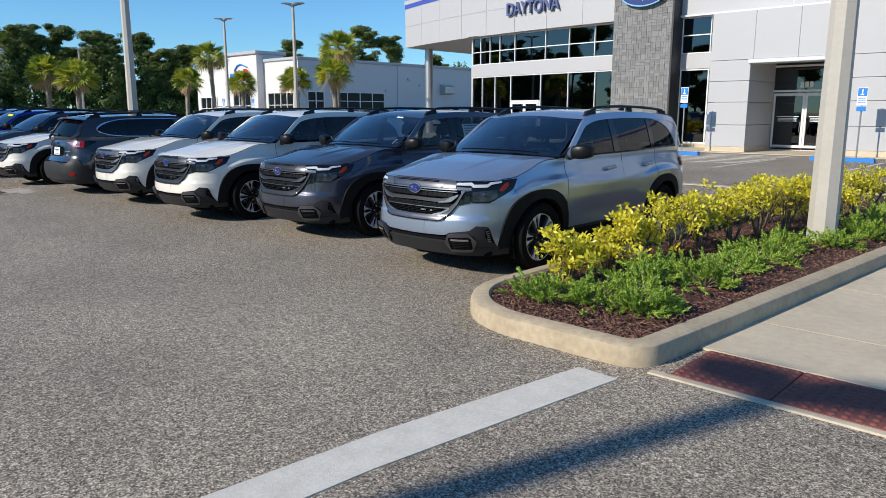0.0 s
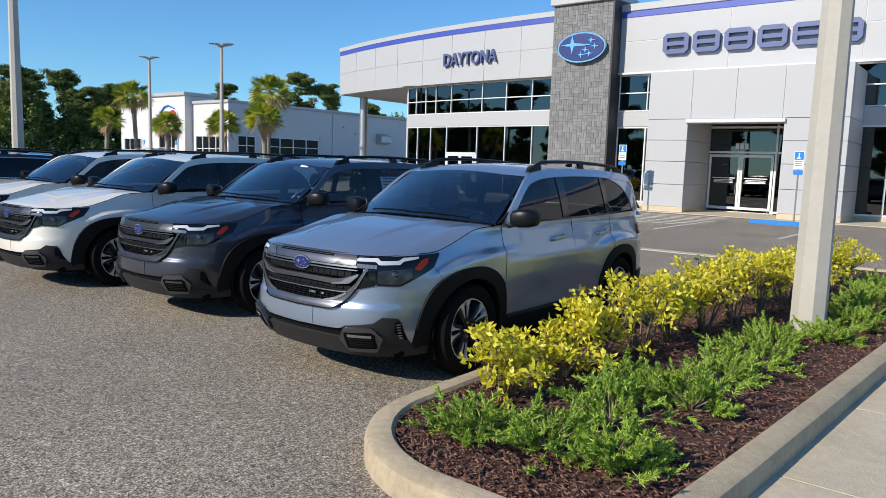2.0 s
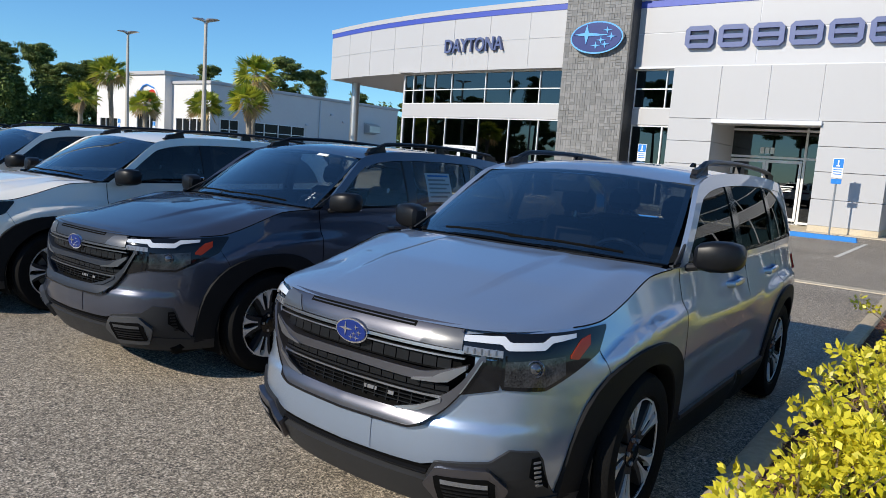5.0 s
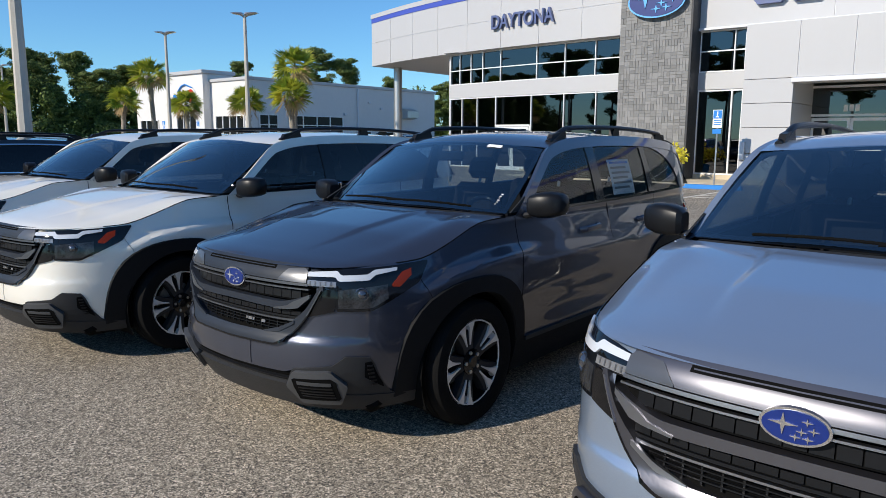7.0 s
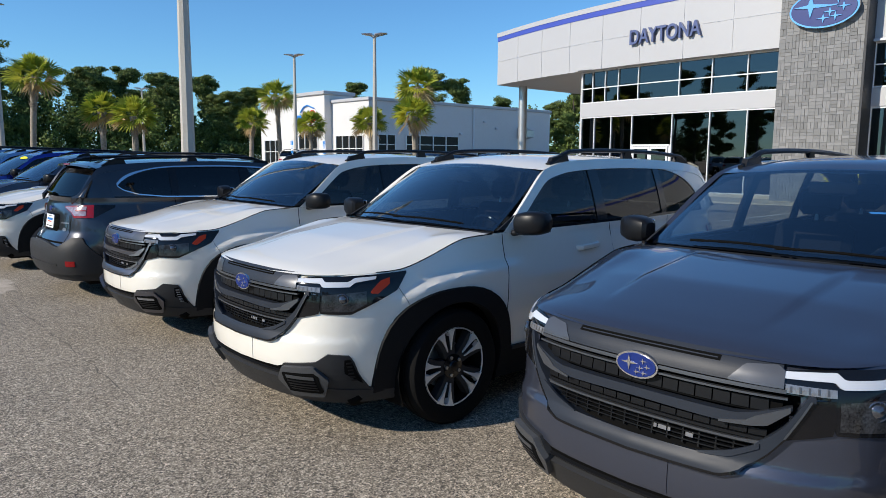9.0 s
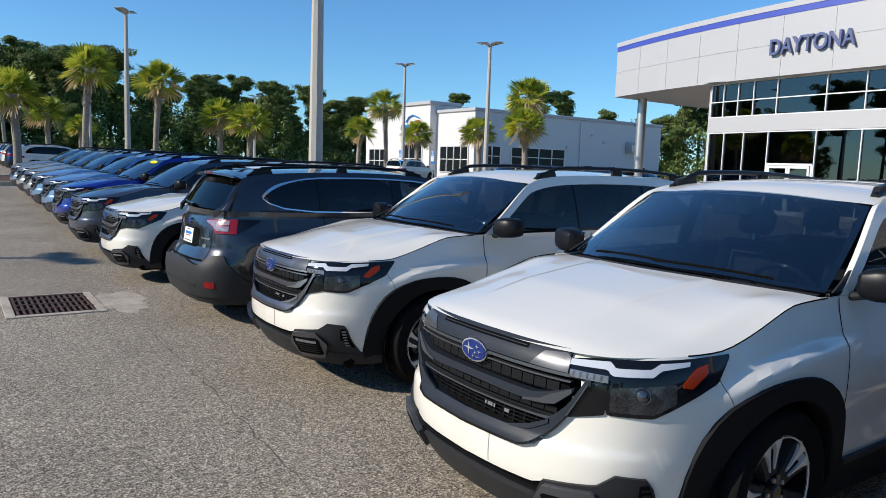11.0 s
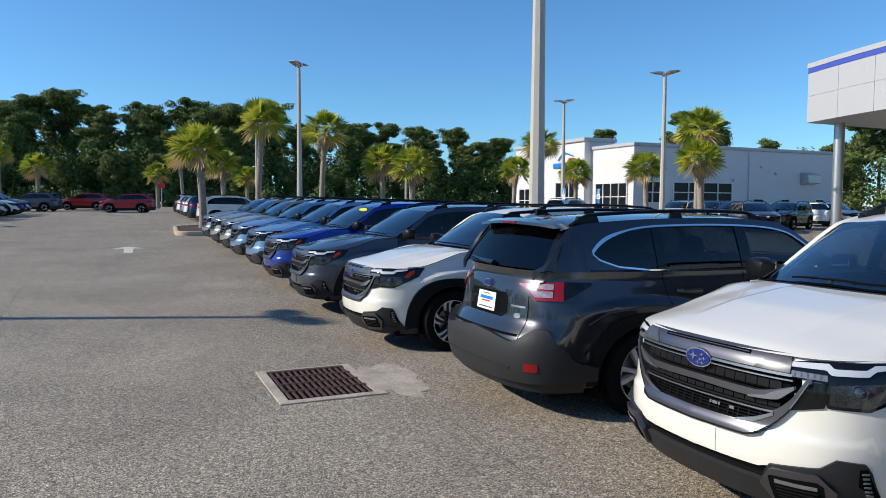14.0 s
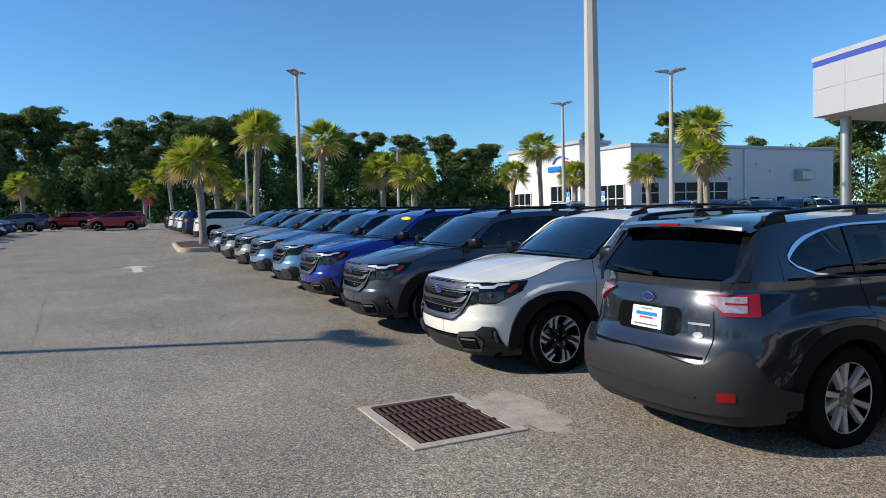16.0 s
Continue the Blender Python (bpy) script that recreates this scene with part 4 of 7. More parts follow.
TAIL = table((0.16, 0.16), (0.3, 0.05), (0.45, 0.0), (0.6, 0.0), (0.8, 0.03), (1.0, 0.06), (1.12, 0.10))
BELT = table((0.0, 0.975), (0.3, 0.98), (0.5, 0.985), (0.62, 0.998), (0.8, 1.045), (1.0, 1.110), (1.12, 1.138), (1.42, 1.150), (2.0, 1.155), (3.0, 1.165), (3.8, 1.182), (4.3, 1.19), (4.65, 1.19))
TOPLINE = table((1.30, 1.03), (1.5, 1.185), (1.7, 1.34), (1.9, 1.49), (2.02, 1.555), (2.3, 1.605), (2.8, 1.625), (3.4, 1.62), (3.9, 1.595), (4.15, 1.565), (4.28, 1.51), (4.42, 1.32), (4.56, 1.13))
AXLES = (0.970, 3.640)
CRESTS = table((0.4, 0.76), (0.6, 0.835), (0.8, 0.89), (0.97, 0.918), (1.2, 0.938), (1.5, 0.945)), table((2.9, 0.82), (3.2, 0.885), (3.64, 0.925), (4.05, 0.90), (4.4, 0.83))
HUBZ, TYRE_R, ARCH_R = 0.36, 0.36, 0.43


QUARTER = table((3.3, 1.56), (3.5, 1.552), (3.7, 1.525), (3.88, 1.465), (4.0, 1.39), (4.08, 1.30), (4.12, 1.205))
GLASSTOP = table((1.6, 1.20), (1.75, 1.318), (1.92, 1.44), (2.05, 1.497), (2.3, 1.54), (2.8, 1.563), (3.3, 1.56), (3.5, 1.552), (3.7, 1.525), (3.88, 1.465), (4.0, 1.39), (4.08, 1.30), (4.12, 1.205))


def smooth01(t):
    t = min(1.0, max(0.0, t))
    return t * t * (3 - 2 * t)


def s_of_u(u):
    return float(np.interp(u, PLAN[: half + 200, 1], PLAN_S[: half + 200])) if u < 2.5 else float(np.interp(u, PLAN[half:, 1], PLAN_S[half:]))


def shell(s, w):
    """The painted skin: s metres round the plan from the nose's middle, w high. Gives (across, along, up)."""
    y, u = float(np.interp(s, PLAN_S, PLAN[:, 0])), float(np.interp(s, PLAN_S, PLAN[:, 1]))
    y *= WIDE(w)
    u += NOSE(w) * (1 - smooth01((s - 0.55) / 0.9))
    u -= TAIL(w) * (1 - smooth01((S_END - s - 0.55) / 0.9))
    for a, crest in zip(AXLES, CRESTS):
        k = math.exp(-(((u - a) / 0.42) ** 2))
        top = crest(u)
        y += k * 0.024 * math.exp(-(((w - 0.74) / 0.16) ** 2))
        y += math.exp(-(((u - a) / 0.52) ** 4)) * smooth01((u - 0.5) / 0.22) * 0.032 * math.exp(-(((w - top) / (0.022 if w > top else 0.075)) ** 2))
    mid = math.exp(-(((u - 2.25) / 0.75) ** 4))
    y -= mid * 0.030 * math.exp(-(((w - 0.55) / 0.13) ** 2))
    y += mid * 0.010 * math.exp(-(((w - 0.86) / 0.05) ** 2))
    return Vector((y, u, w))


def cabin(u, w):
    """The upright glass sides, leaning inwards above the belt."""
    b = BELT(u)
    y = shell(s_of_u(u), min(b, 1.1)).x - 0.012
    d = max(0.0, w - b)
    return Vector((y - 0.22 * d - 0.24 * d * d, u, w))


def patch(fn, a0, a1, lo, hi, n=12, m=4, off=0.0, depth=0.0, side=1, sh=None):
    """A piece of the surface fn(a, b), a from a0 to a1 and b between lo(a) and hi(a), pushed out by off, with edges of the given depth."""
    sh = sh or Shape()
    lo_, hi_ = (f if callable(f) else (lambda a, f=f: f) for f in (lo, hi))
    rows, back = [], []
    for i in range(n + 1):
        a = a0 + (a1 - a0) * i / n
        r, k = [], []
        for j in range(m + 1):
            b = lo_(a) + (hi_(a) - lo_(a)) * j / m
            p = fn(a, b)
            if off or depth:
                e = 0.004
                nn = (fn(a + e, b) - fn(a - e, b)).cross(fn(a, b + e) - fn(a, b - e))
                nn.normalize()
                if nn.dot(p - Vector((0, 2.3, 0.6))) < 0:
                    nn.negate()
                q = p + nn * (off - depth)
                p = p + nn * off
                k.append((q.x * side, q.y, q.z))
            r.append((p.x * side, p.y, p.z))
        rows.append(r)
        back.append(k)
    flip = side > 0
    sh.grid(rows, flip=flip)
    if depth:
        sh.grid([[r[0] for r in rows], [k[0] for k in back]], flip=flip)
        sh.grid([[k[-1] for k in back], [r[-1] for r in rows]], flip=flip)
        sh.grid([rows[0], back[0]], flip=not flip)
        sh.grid([back[-1], rows[-1]], flip=not flip)
    return sh


def both(fn):
    """fn over both flanks: a negative first number gives the other side."""
    def f(a, b):
        p = fn(abs(a), b)
        return Vector((p.x if a >= 0 else -p.x, p.y, p.z))
    return f


def across(fn, s1, lo, hi, n=12, m=4, off=0.0, depth=0.0):
    """A piece that spans the middle of the car, as far as s1 to either side."""
    lo_, hi_ = (f if callable(f) else (lambda a, f=f: f) for f in (lo, hi))
    return patch(both(fn), -s1, s1, lambda a: lo_(abs(a)), lambda a: hi_(abs(a)), 2 * n, m, off, depth)


def skin():
    """Both painted flanks, nose and tail in one sheet, with the wheel arches cut out."""
    sh = Shape()
    low = lambda s: float(np.interp(s, [0, 0.40, 0.46, 0.67, 0.735, 0.855, 0.925, 0.955, 1.13, S_END - 1.01, S_END - 1.0], [0.432, 0.438, 0.458, 0.484, 0.530, 0.518, 0.368, 0.318, 0.29, 0.28, 0.44]))
    for side in (1, -1):
        rows = []
        n, m = 190, 40
        for i in range(n + 1):
            s = S_END * i / n
            u = float(np.interp(s, PLAN_S, PLAN[:, 1]))
            l, h = low(s), BELT(u)
            rows.append([shell(s, l + (h - l) * j / m) for j in range(m + 1)])
        flat_, fs = [], []
        for r in rows:
            for p in r:
                flat_.append((p.x * side, p.y, p.z))
        for i in range(n):
            for j in range(m):
                c = (rows[i][j] + rows[i + 1][j + 1]) / 2
                s_c = S_END * (i + 0.5) / n
                if s_c < 0.57 and GRILLE_EDGE(s_c) + 0.028 < c.z < 0.94:
                    continue
                if any((c.y - a) ** 2 + (c.z - HUBZ) ** 2 < (ARCH_R + 0.012) ** 2 for a in AXLES) and c.x > 0.6:
                    continue
                q = (i * (m + 1) + j, i * (m + 1) + j + 1, (i + 1) * (m + 1) + j + 1, (i + 1) * (m + 1) + j)
                fs.append(q if side > 0 else q[::-1])
        sh.raw(flat_, fs)
    return sh


def bonnet():
    """The hood with its two creases, closing the nose from flank to flank."""
    rows = []
    n, m = 26, 92
    for i in range(n + 1):
        q = i / n
        s = 0.80 + q * 1.12
        u_e = float(np.interp(s, PLAN_S, PLAN[:, 1]))
        e = shell(s, BELT(u_e) - 0.002)
        uc = 0.075 + q * 1.06
        hc = float(np.interp(q, [0, 0.03, 0.08, 0.2, 0.5, 1.0], [0.970, 0.988, 1.008, 1.040, 1.105, 1.172]))
        row = []
        for j in range(m + 1):
            p = -1 + 2 * j / m
            ap = abs(p)
            yb = ap * 0.80
            bow = float(np.interp(yb, PLAN[: half, 0], PLAN[: half, 1])) / float(np.interp(0.80, PLAN[: half, 0], PLAN[: half, 1]))
            u = uc + (e.y - uc) * (bow * (1 - q) + ap**2 * q)
            z = hc + (e.z - hc) * ap**3.2
            k = ap - 0.39 - 0.03 * q
            z += 0.011 * (1 - smooth01(k / 0.045)) * smooth01((q - 0.10) / 0.45) * (1 - 0.7 * smooth01((q - 0.85) / 0.15))
            z += 0.012 * math.exp(-(((ap - 0.86) / 0.09) ** 2)) * smooth01((q - 0.05) / 0.4) * (1 - 0.8 * smooth01((q - 0.80) / 0.20))
            row.append((p * e.x, u, z))
        rows.append(row)
    return Shape().grid(rows, flip=True)


def screen(p, q):
    """The windscreen: p across, q up."""
    us, ws = 1.40 + 0.60 * q, 1.152 + 0.393 * q
    side_y = cabin(us, ws).x - 0.03
    uc, wc = 1.19 + 0.75 * q, 1.178 + 0.417 * q
    k = p * p
    bulge = 0.02 * math.sin(math.pi * q) * (1 - k)
    return Vector((p * side_y, uc + (us - uc) * k - bulge * 0.6, wc + (ws - wc) * k + bulge))


def roof_sheet(p, q):
    u0 = 1.94 + 0.06 * p * p
    u = u0 + (4.30 - u0) * q
    ws = TOPLINE(min(u, 4.2)) - (max(0, u - 4.2) * 0.25)
    y = cabin(min(u, 4.2), TOPLINE(min(u, 4.2))).x - 0.02
    crown = 0.045 * (1 - abs(p) ** 2.4) * (0.95 + 0.05 * math.cos(3 * p))
    return Vector((p * y, u, ws + crown))


def backlight(p, q):
    """The tailgate's window: q from the roof down."""
    u = 4.30 + 0.26 * q + 0.02 * math.sin(math.pi * q)
    w = 1.555 - 0.362 * q
    y = cabin(4.2, 1.56).x - 0.02 + 0.13 * q
    k = p * p
    return Vector((p * y, u - 0.10 * k, w))


def wheel(parent, x, u, side, style):
    """Tyre, dark barrel and bright spokes; the outside faces side."""
    ob = part("wheel", Shape().lathe([(0.06, -0.09), (0.225, -0.10), (0.232, 0.03), (0.245, 0.06), (0.245, 0.076), (0.232, 0.072)], Matrix.Identity(4), 36), VOID, parent, m=pose(x, u, HUBZ, 0, 0, 0 if side > 0 else 180))
    part("tyre", Shape().lathe([(0.232, -0.10), (0.30, -0.105), (0.345, -0.095), (0.357, -0.07), (0.36, -0.03), (0.352, -0.028), (0.352, -0.02), (0.36, -0.018), (0.36, 0.02), (0.352, 0.022), (0.352, 0.03), (0.36, 0.032), (0.356, 0.07), (0.34, 0.092), (0.30, 0.100), (0.258, 0.088), (0.240, 0.06)], Matrix.Identity(4), 40), RUBBER, ob)
    part("brake_disc", Shape().lathe([(0.02, -0.02), (0.15, -0.02), (0.15, -0.045)], Matrix.Identity(4), 28), STEEL, ob)
    part("backplate", Shape().lathe([(0.0, -0.06), (0.228, -0.06)], Matrix.Identity(4), 28), VOID, ob)
    spokes, dark = [], Shape()
    count = {"pairs": 5, "twist": 6, "five": 5}[style]

    def blade(sh, r, path, thick):
        """A flat spoke along path of (radius, across, half-width, out)."""
        top = [[r @ Vector((o, c - w, q)), r @ Vector((o, c + w, q))] for q, c, w, o in path]
        low = [[r @ Vector((o - thick, c - w * 1.25, q)), r @ Vector((o - thick, c + w * 1.25, q))] for q, c, w, o in path]
        sh.grid(top).grid([[t[1], l[1]] for t, l in zip(top, low)]).grid([[l[0], t[0]] for t, l in zip(top, low)])
        sh.raw([top[0][0], top[0][1], low[0][1], low[0][0]], [(0, 1, 2, 3)])

    for k in range(count):
        base = 2 * math.pi * k / count + 0.3
        r = Matrix.Rotation(base, 4, "X")
        if style == "pairs":
            for d in (-1, 1):
                sh = Shape()
                blade(sh, r, [(0.105, d * 0.015, 0.003, 0.062), (0.150, d * 0.023, 0.006, 0.068), (0.190, d * 0.032, 0.011, 0.073), (0.214, d * 0.039, 0.019, 0.0755), (0.238, d * 0.046, 0.031, 0.0765)], 0.03)
                spokes.append(sh)
                blade(dark, r, [(0.03, d * 0.012, 0.022, 0.052), (0.12, d * 0.028, 0.022, 0.056), (0.236, d * 0.060, 0.034, 0.064)], 0.05)
        elif style == "twist":
            sh = Shape()
            blade(sh, r, [(0.115, -0.006, 0.006, 0.066), (0.16, 0.004, 0.010, 0.070), (0.20, 0.020, 0.013, 0.074), (0.238, 0.044, 0.026, 0.0765)], 0.03)
            spokes.append(sh)
            sh = Shape()
            blade(sh, r, [(0.150, -0.052, 0.008, 0.066), (0.20, -0.045, 0.012, 0.072), (0.239, -0.036, 0.020, 0.076)], 0.03)
            spokes.append(sh)
            blade(dark, r, [(0.045, 0.0, 0.022, 0.050), (0.14, -0.01, 0.034, 0.058), (0.236, 0.0, 0.055, 0.064)], 0.05)
        else:
            for d in (-1, 1):
                sh = Shape()
                blade(sh, r, [(0.03, d * 0.010, 0.018, 0.052), (0.12, d * 0.028, 0.017, 0.062), (0.236, d * 0.060, 0.022, 0.074)], 0.035)
                spokes.append(sh)
    for sh in spokes:
        part("spoke", sh, MACHINED, ob, smooth=False)
    if dark.v:
        part("spoke_backing", dark, BLACKPLAS, ob, smooth=False)
    part("rim_lip", Shape().lathe([(0.234, 0.070), (0.237, 0.077), (0.243, 0.077), (0.246, 0.070)], Matrix.Identity(4), 44), MACHINED, ob, "bright machined rim edge")
    part("hub_cap", Shape().lathe([(0.0, 0.072), (0.03, 0.072), (0.036, 0.064), (0.075, 0.058), (0.085, 0.0)], Matrix.Identity(4), 20), GLOSSBLACK if style != "five" else SATIN, ob)
    nuts = Shape()
    for k in range(5):
        a = 2 * math.pi * (k + 0.5) / 5
        nuts.tube([(0.05, 0.057 * math.cos(a), 0.057 * math.sin(a)), (0.068, 0.057 * math.cos(a), 0.057 * math.sin(a))], 0.011, 6)
    tagged(part("lug_ring", nuts, STEEL, ob), kind="stuff")
    return ob


def seat(parent, x, u, material, rear=False):
    w = 0.24 if not rear else 0.62
    ob = part("seat", block((x - w, u - 0.25, 0.55), (x + w, u + 0.28, 0.72), 0.05), material, parent)
    m = pose(x, u + 0.26, 0.66, -14)
    part("backrest", Shape().box((-w, -0.06, 0), (w, 0.08, 0.60), 0.05, m), material, ob)
    for hx in ((0,) if not rear else (-0.38, 0.38)):
        part("headrest", Shape().box((hx - 0.13, -0.05, 0.64), (hx + 0.13, 0.06, 0.82), 0.045, m), material, ob)
        part("headrest_post", Shape().tube([m @ Vector((hx, 0, 0.58)), m @ Vector((hx, 0, 0.68))], 0.012, 6), STEEL, ob)
    return ob


def common_body(car, wheels, glass_front=None):
    """What every car of the row has: skin, glass, roof, cladding, wheels and cabin."""
    part("body", skin(), PAINTS["white"], car)
    part("hood", bonnet(), PAINTS["white"], car)
    part("roof", patch(roof_sheet, -1, 1, 0, 1, 24, 20), PAINTS["white"], car)
    part("underbody", block((-0.74, 0.3, 0.2), (0.74, 4.4, 0.34), 0.05), VOID, car)
    part("engine_bay", block((-0.6, 0.25, 0.34), (0.6, 1.3, 0.9), 0.03), VOID, car)
    for a in AXLES:
        for side in (1, -1):
            arc = []
            for k in range(25):
                t = radians(-8 + 196 * k / 24)
                c, s_ = math.cos(t), math.sin(t)
                row = []
                fore = 0.05 * max(0.0, -c) ** 2 if a < 2 else 0.0
                for r, o in ((0.405, -0.06), (0.405, 0.008), (0.410, 0.014), (0.494 + fore + 0.035 * abs(math.sin(2 * t)) ** 2, 0.013), (0.500 + fore + 0.035 * abs(math.sin(2 * t)) ** 2, -0.006)):
                    uu, ww = a + r * c, max(0.255, HUBZ + r * s_)
                    p = shell(s_of_u(uu), ww)
                    row.append((side * (p.x + o), uu, ww))
                arc.append(row)
            part("wheel_arch", Shape().grid(arc, flip=side < 0), SHADEBLACK, car, "black plastic wheel arch trim")
            liner = [[(side * x, a + 0.42 * math.cos(t), HUBZ + 0.42 * math.sin(t)) for x in (0.50, 0.86)] for t in (radians(-25 + 230 * k / 18) for k in range(19))]
            part("wheel_well", Shape().grid(liner, flip=side > 0).raw([(side * 0.52, a - 0.45, 0.2), (side * 0.52, a + 0.45, 0.2), (side * 0.52, a + 0.45, 0.85), (side * 0.52, a - 0.45, 0.85)], [(0, 1, 2, 3)]), VOID, car)
            wheel(car, side * 0.812, a, side, wheels)
    for side in (1, -1):
        fn = lambda u, w: shell(s_of_u(u), w)
        part("side_skirt", patch(fn, AXLES[0] + 0.40, AXLES[1] - 0.40, 0.20, 0.40, 20, 4, 0.014, 0.05, side), SHADEBLACK, car, "black plastic sill trim")
        part("sill_line", patch(fn, AXLES[0] + 0.50, AXLES[1] - 0.50, 0.385, 0.41, 16, 1, 0.022, 0.02, side), BLACKPLAS, car)
        # side glass, pillars
        part("front_side_window", patch(cabin, 1.40, 2.50, lambda u: BELT(u) + 0.012, lambda u: max(BELT(u) + 0.014, TOPLINE(u) - 0.062), 20, 6, -0.006, 0, side), SIDEGLASS, car)
        part("rear_side_window", patch(cabin, 2.58, 3.40, lambda u: BELT(u) + 0.012, lambda u: TOPLINE(u) - 0.062, 10, 6, -0.006, 0, side), PRIVACY, car)
        part("quarter_window", patch(cabin, 3.47, 4.12, lambda u: BELT(u) + 0.012, QUARTER, 16, 6, -0.006, 0, side), PRIVACY, car)
        part("centre_pillar", patch(cabin, 2.48, 2.60, lambda u: BELT(u) + 0.008, lambda u: TOPLINE(u) - 0.05, 2, 6, 0.0, 0.02, side), GLOSSBLACK, car)
        part("rear_pillar", patch(cabin, 3.39, 3.48, lambda u: BELT(u) + 0.008, lambda u: TOPLINE(u) - 0.055, 2, 6, 0.0, 0.02, side), GLOSSBLACK, car)
        part("roof_pillar", patch(cabin, 1.28, 4.54, lambda u: max(BELT(u), TOPLINE(u) - 0.068), lambda u: max(BELT(u) + 0.002, TOPLINE(u) + 0.006), 60, 2, 0.004, 0.03, side), PAINTS["white"], car)
        part("tail_pillar", patch(cabin, 3.46, 4.54, lambda u: QUARTER(u) if u < 4.12 else BELT(u), lambda u: TOPLINE(u) - 0.04, 26, 4, 0.0, 0.02, side), PAINTS["white"], car)
        part("window_trim", patch(cabin, 1.36, 4.10, lambda u: BELT(u) - 0.004, lambda u: BELT(u) + 0.018, 30, 1, 0.004, 0.02, side), GLOSSBLACK, car)
        part("mirror_sail", patch(cabin, 1.40, 1.66, lambda u: BELT(u) + 0.01, lambda u: float(np.interp(u, [1.40, 1.60, 1.66], [BELT(1.4) + 0.02, 1.27, 1.20])), 6, 3, 0.0, 0.01, side), BLACKPLAS, car)
        # panel gaps and handles
        for u0 in (1.42, 2.53, 3.44):
            fn2 = lambda w, k, u0=u0: shell(s_of_u(u0 + k - (0.14 * (1.05 - w) if u0 > 3 else 0.04 * (1 - w))), w)
            part("panel_gap", patch(fn2, 0.72 if u0 > 3 else 0.42, BELT(u0) - 0.005, -0.0035, 0.0035, 14, 1, 0.0015, 0.0, side), VOID, car)
        part("panel_gap", Shape().tube([tuple(Vector((side * q.x, q.y, q.z))) for q in (shell(s_, BELT(float(np.interp(s_, PLAN_S, PLAN[:, 1]))) + 0.001) for s_ in np.linspace(0.98, 1.92, 16))], 0.0035, 4), VOID, car)
        part("panel_gap", Shape().tube([(side * (q.x + 0.001), q.y - 0.0005, q.z) for q in (shell(1.14 + 0.10 * t + 0.02 * t * t, 0.90 - 0.20 * t) for t in np.linspace(0, 1, 8))], 0.0012, 4), VOID, car)
        for u0 in (2.30, 3.20):
            p = shell(s_of_u(u0), 1.0)
            h = part("door_handle", Shape().tube([(side * (p.x - 0.01), u0 - 0.12, 0.995), (side * (p.x + 0.028), u0 - 0.095, 1.0), (side * (p.x + 0.034), u0, 1.005), (side * (p.x + 0.028), u0 + 0.095, 1.01), (side * (p.x - 0.01), u0 + 0.12, 1.01)], 0.016, 8, squash=1.3), PAINTS["white"], car)
        # door mirror
        mp = cabin(1.56, BELT(1.56) + 0.05)
        rows = []
        for t, k in ((0, 0.02), (0.0, 0.6), (0.10, 0.86), (0.35, 1.0), (0.65, 0.98), (0.88, 0.80), (0.97, 0.5), (1.0, 0.02)):
            ring = []
            for j in range(17):
                a = 2 * math.pi * j / 16
                c, e = math.cos(a), math.sin(a)
                ring.append((side * (mp.x + 0.06 + 0.22 * t), 1.535 + 0.045 * t + min(0.05, 0.085 * k * math.copysign(abs(c) ** 0.55, c)), 1.210 + 0.012 * t + 0.078 * k * math.copysign(abs(e) ** 0.5, e)))
            rows.append(ring)
        mir = part("door_mirror", Shape().grid(rows, flip=side < 0), GREYPLAS, car, "dark grey mirror housing")
        part("mirror_glass", block((min(side * (mp.x + 0.09), side * (mp.x + 0.255)), 1.622, 1.160), (max(side * (mp.x + 0.09), side * (mp.x + 0.255)), 1.632, 1.270), 0.004), CHROME, mir)
        part("mirror_foot", Shape().tube([(side * (mp.x - 0.02), 1.55, 1.135), (side * (mp.x + 0.10), 1.545, 1.160)], [0.045, 0.035], 8, squash=0.5), BLACKPLAS, mir)
        # roof rails
        rail = Shape()
        pts = []
        for t in np.linspace(0, 1, 26):
            u = 2.12 + 2.05 * t
            b = roof_sheet(0.93, (u - 1.99) / (4.30 - 1.99))
            lift = 0.064 * min(1, smooth01(t / 0.13), smooth01((1 - t) / 0.08))
            pts.append((side * b.x, u, b.z + lift))
        rail.tube(pts, [0.021] * len(pts), 8, squash=0.8)
        for t0 in (0.07, 0.5, 0.93):
            u = 2.12 + 2.05 * t0
            b = roof_sheet(0.93, (u - 1.99) / (4.30 - 1.99))
            tip = 0.03 if t0 < 0.3 else 0.06
            fore, aft = (0.13, 0.10) if t0 != 0.5 else (0.07, 0.07)
            rail.prism([(u - fore, b.z - 0.02), (u + aft, b.z - 0.02), (u + aft - 0.03, b.z + 0.058), (u - fore + 0.03, b.z + tip)], -side * b.x - 0.018, -side * b.x + 0.018, pose(0, 0, 0, 0, 0, 90))
        part("roof_rail", rail, GREYPLAS, car, "black roof rail")
    part("windscreen", patch(screen, -0.985, 0.985, 0.02, 0.985, 20, 12), CARGLASS, car)
    for side in (1, -1):
        part("screen_frit", patch(screen, 0.945, 0.985, 0.02, 0.985, 2, 10, -0.006, 0.0, side), GLOSSBLACK, car)
    part("screen_frit", patch(screen, -0.985, 0.985, 0.02, 0.065, 20, 2, -0.006), GLOSSBLACK, car)
    part("screen_frit", patch(screen, -0.985, 0.985, 0.94, 0.985, 20, 2, -0.006), GLOSSBLACK, car)
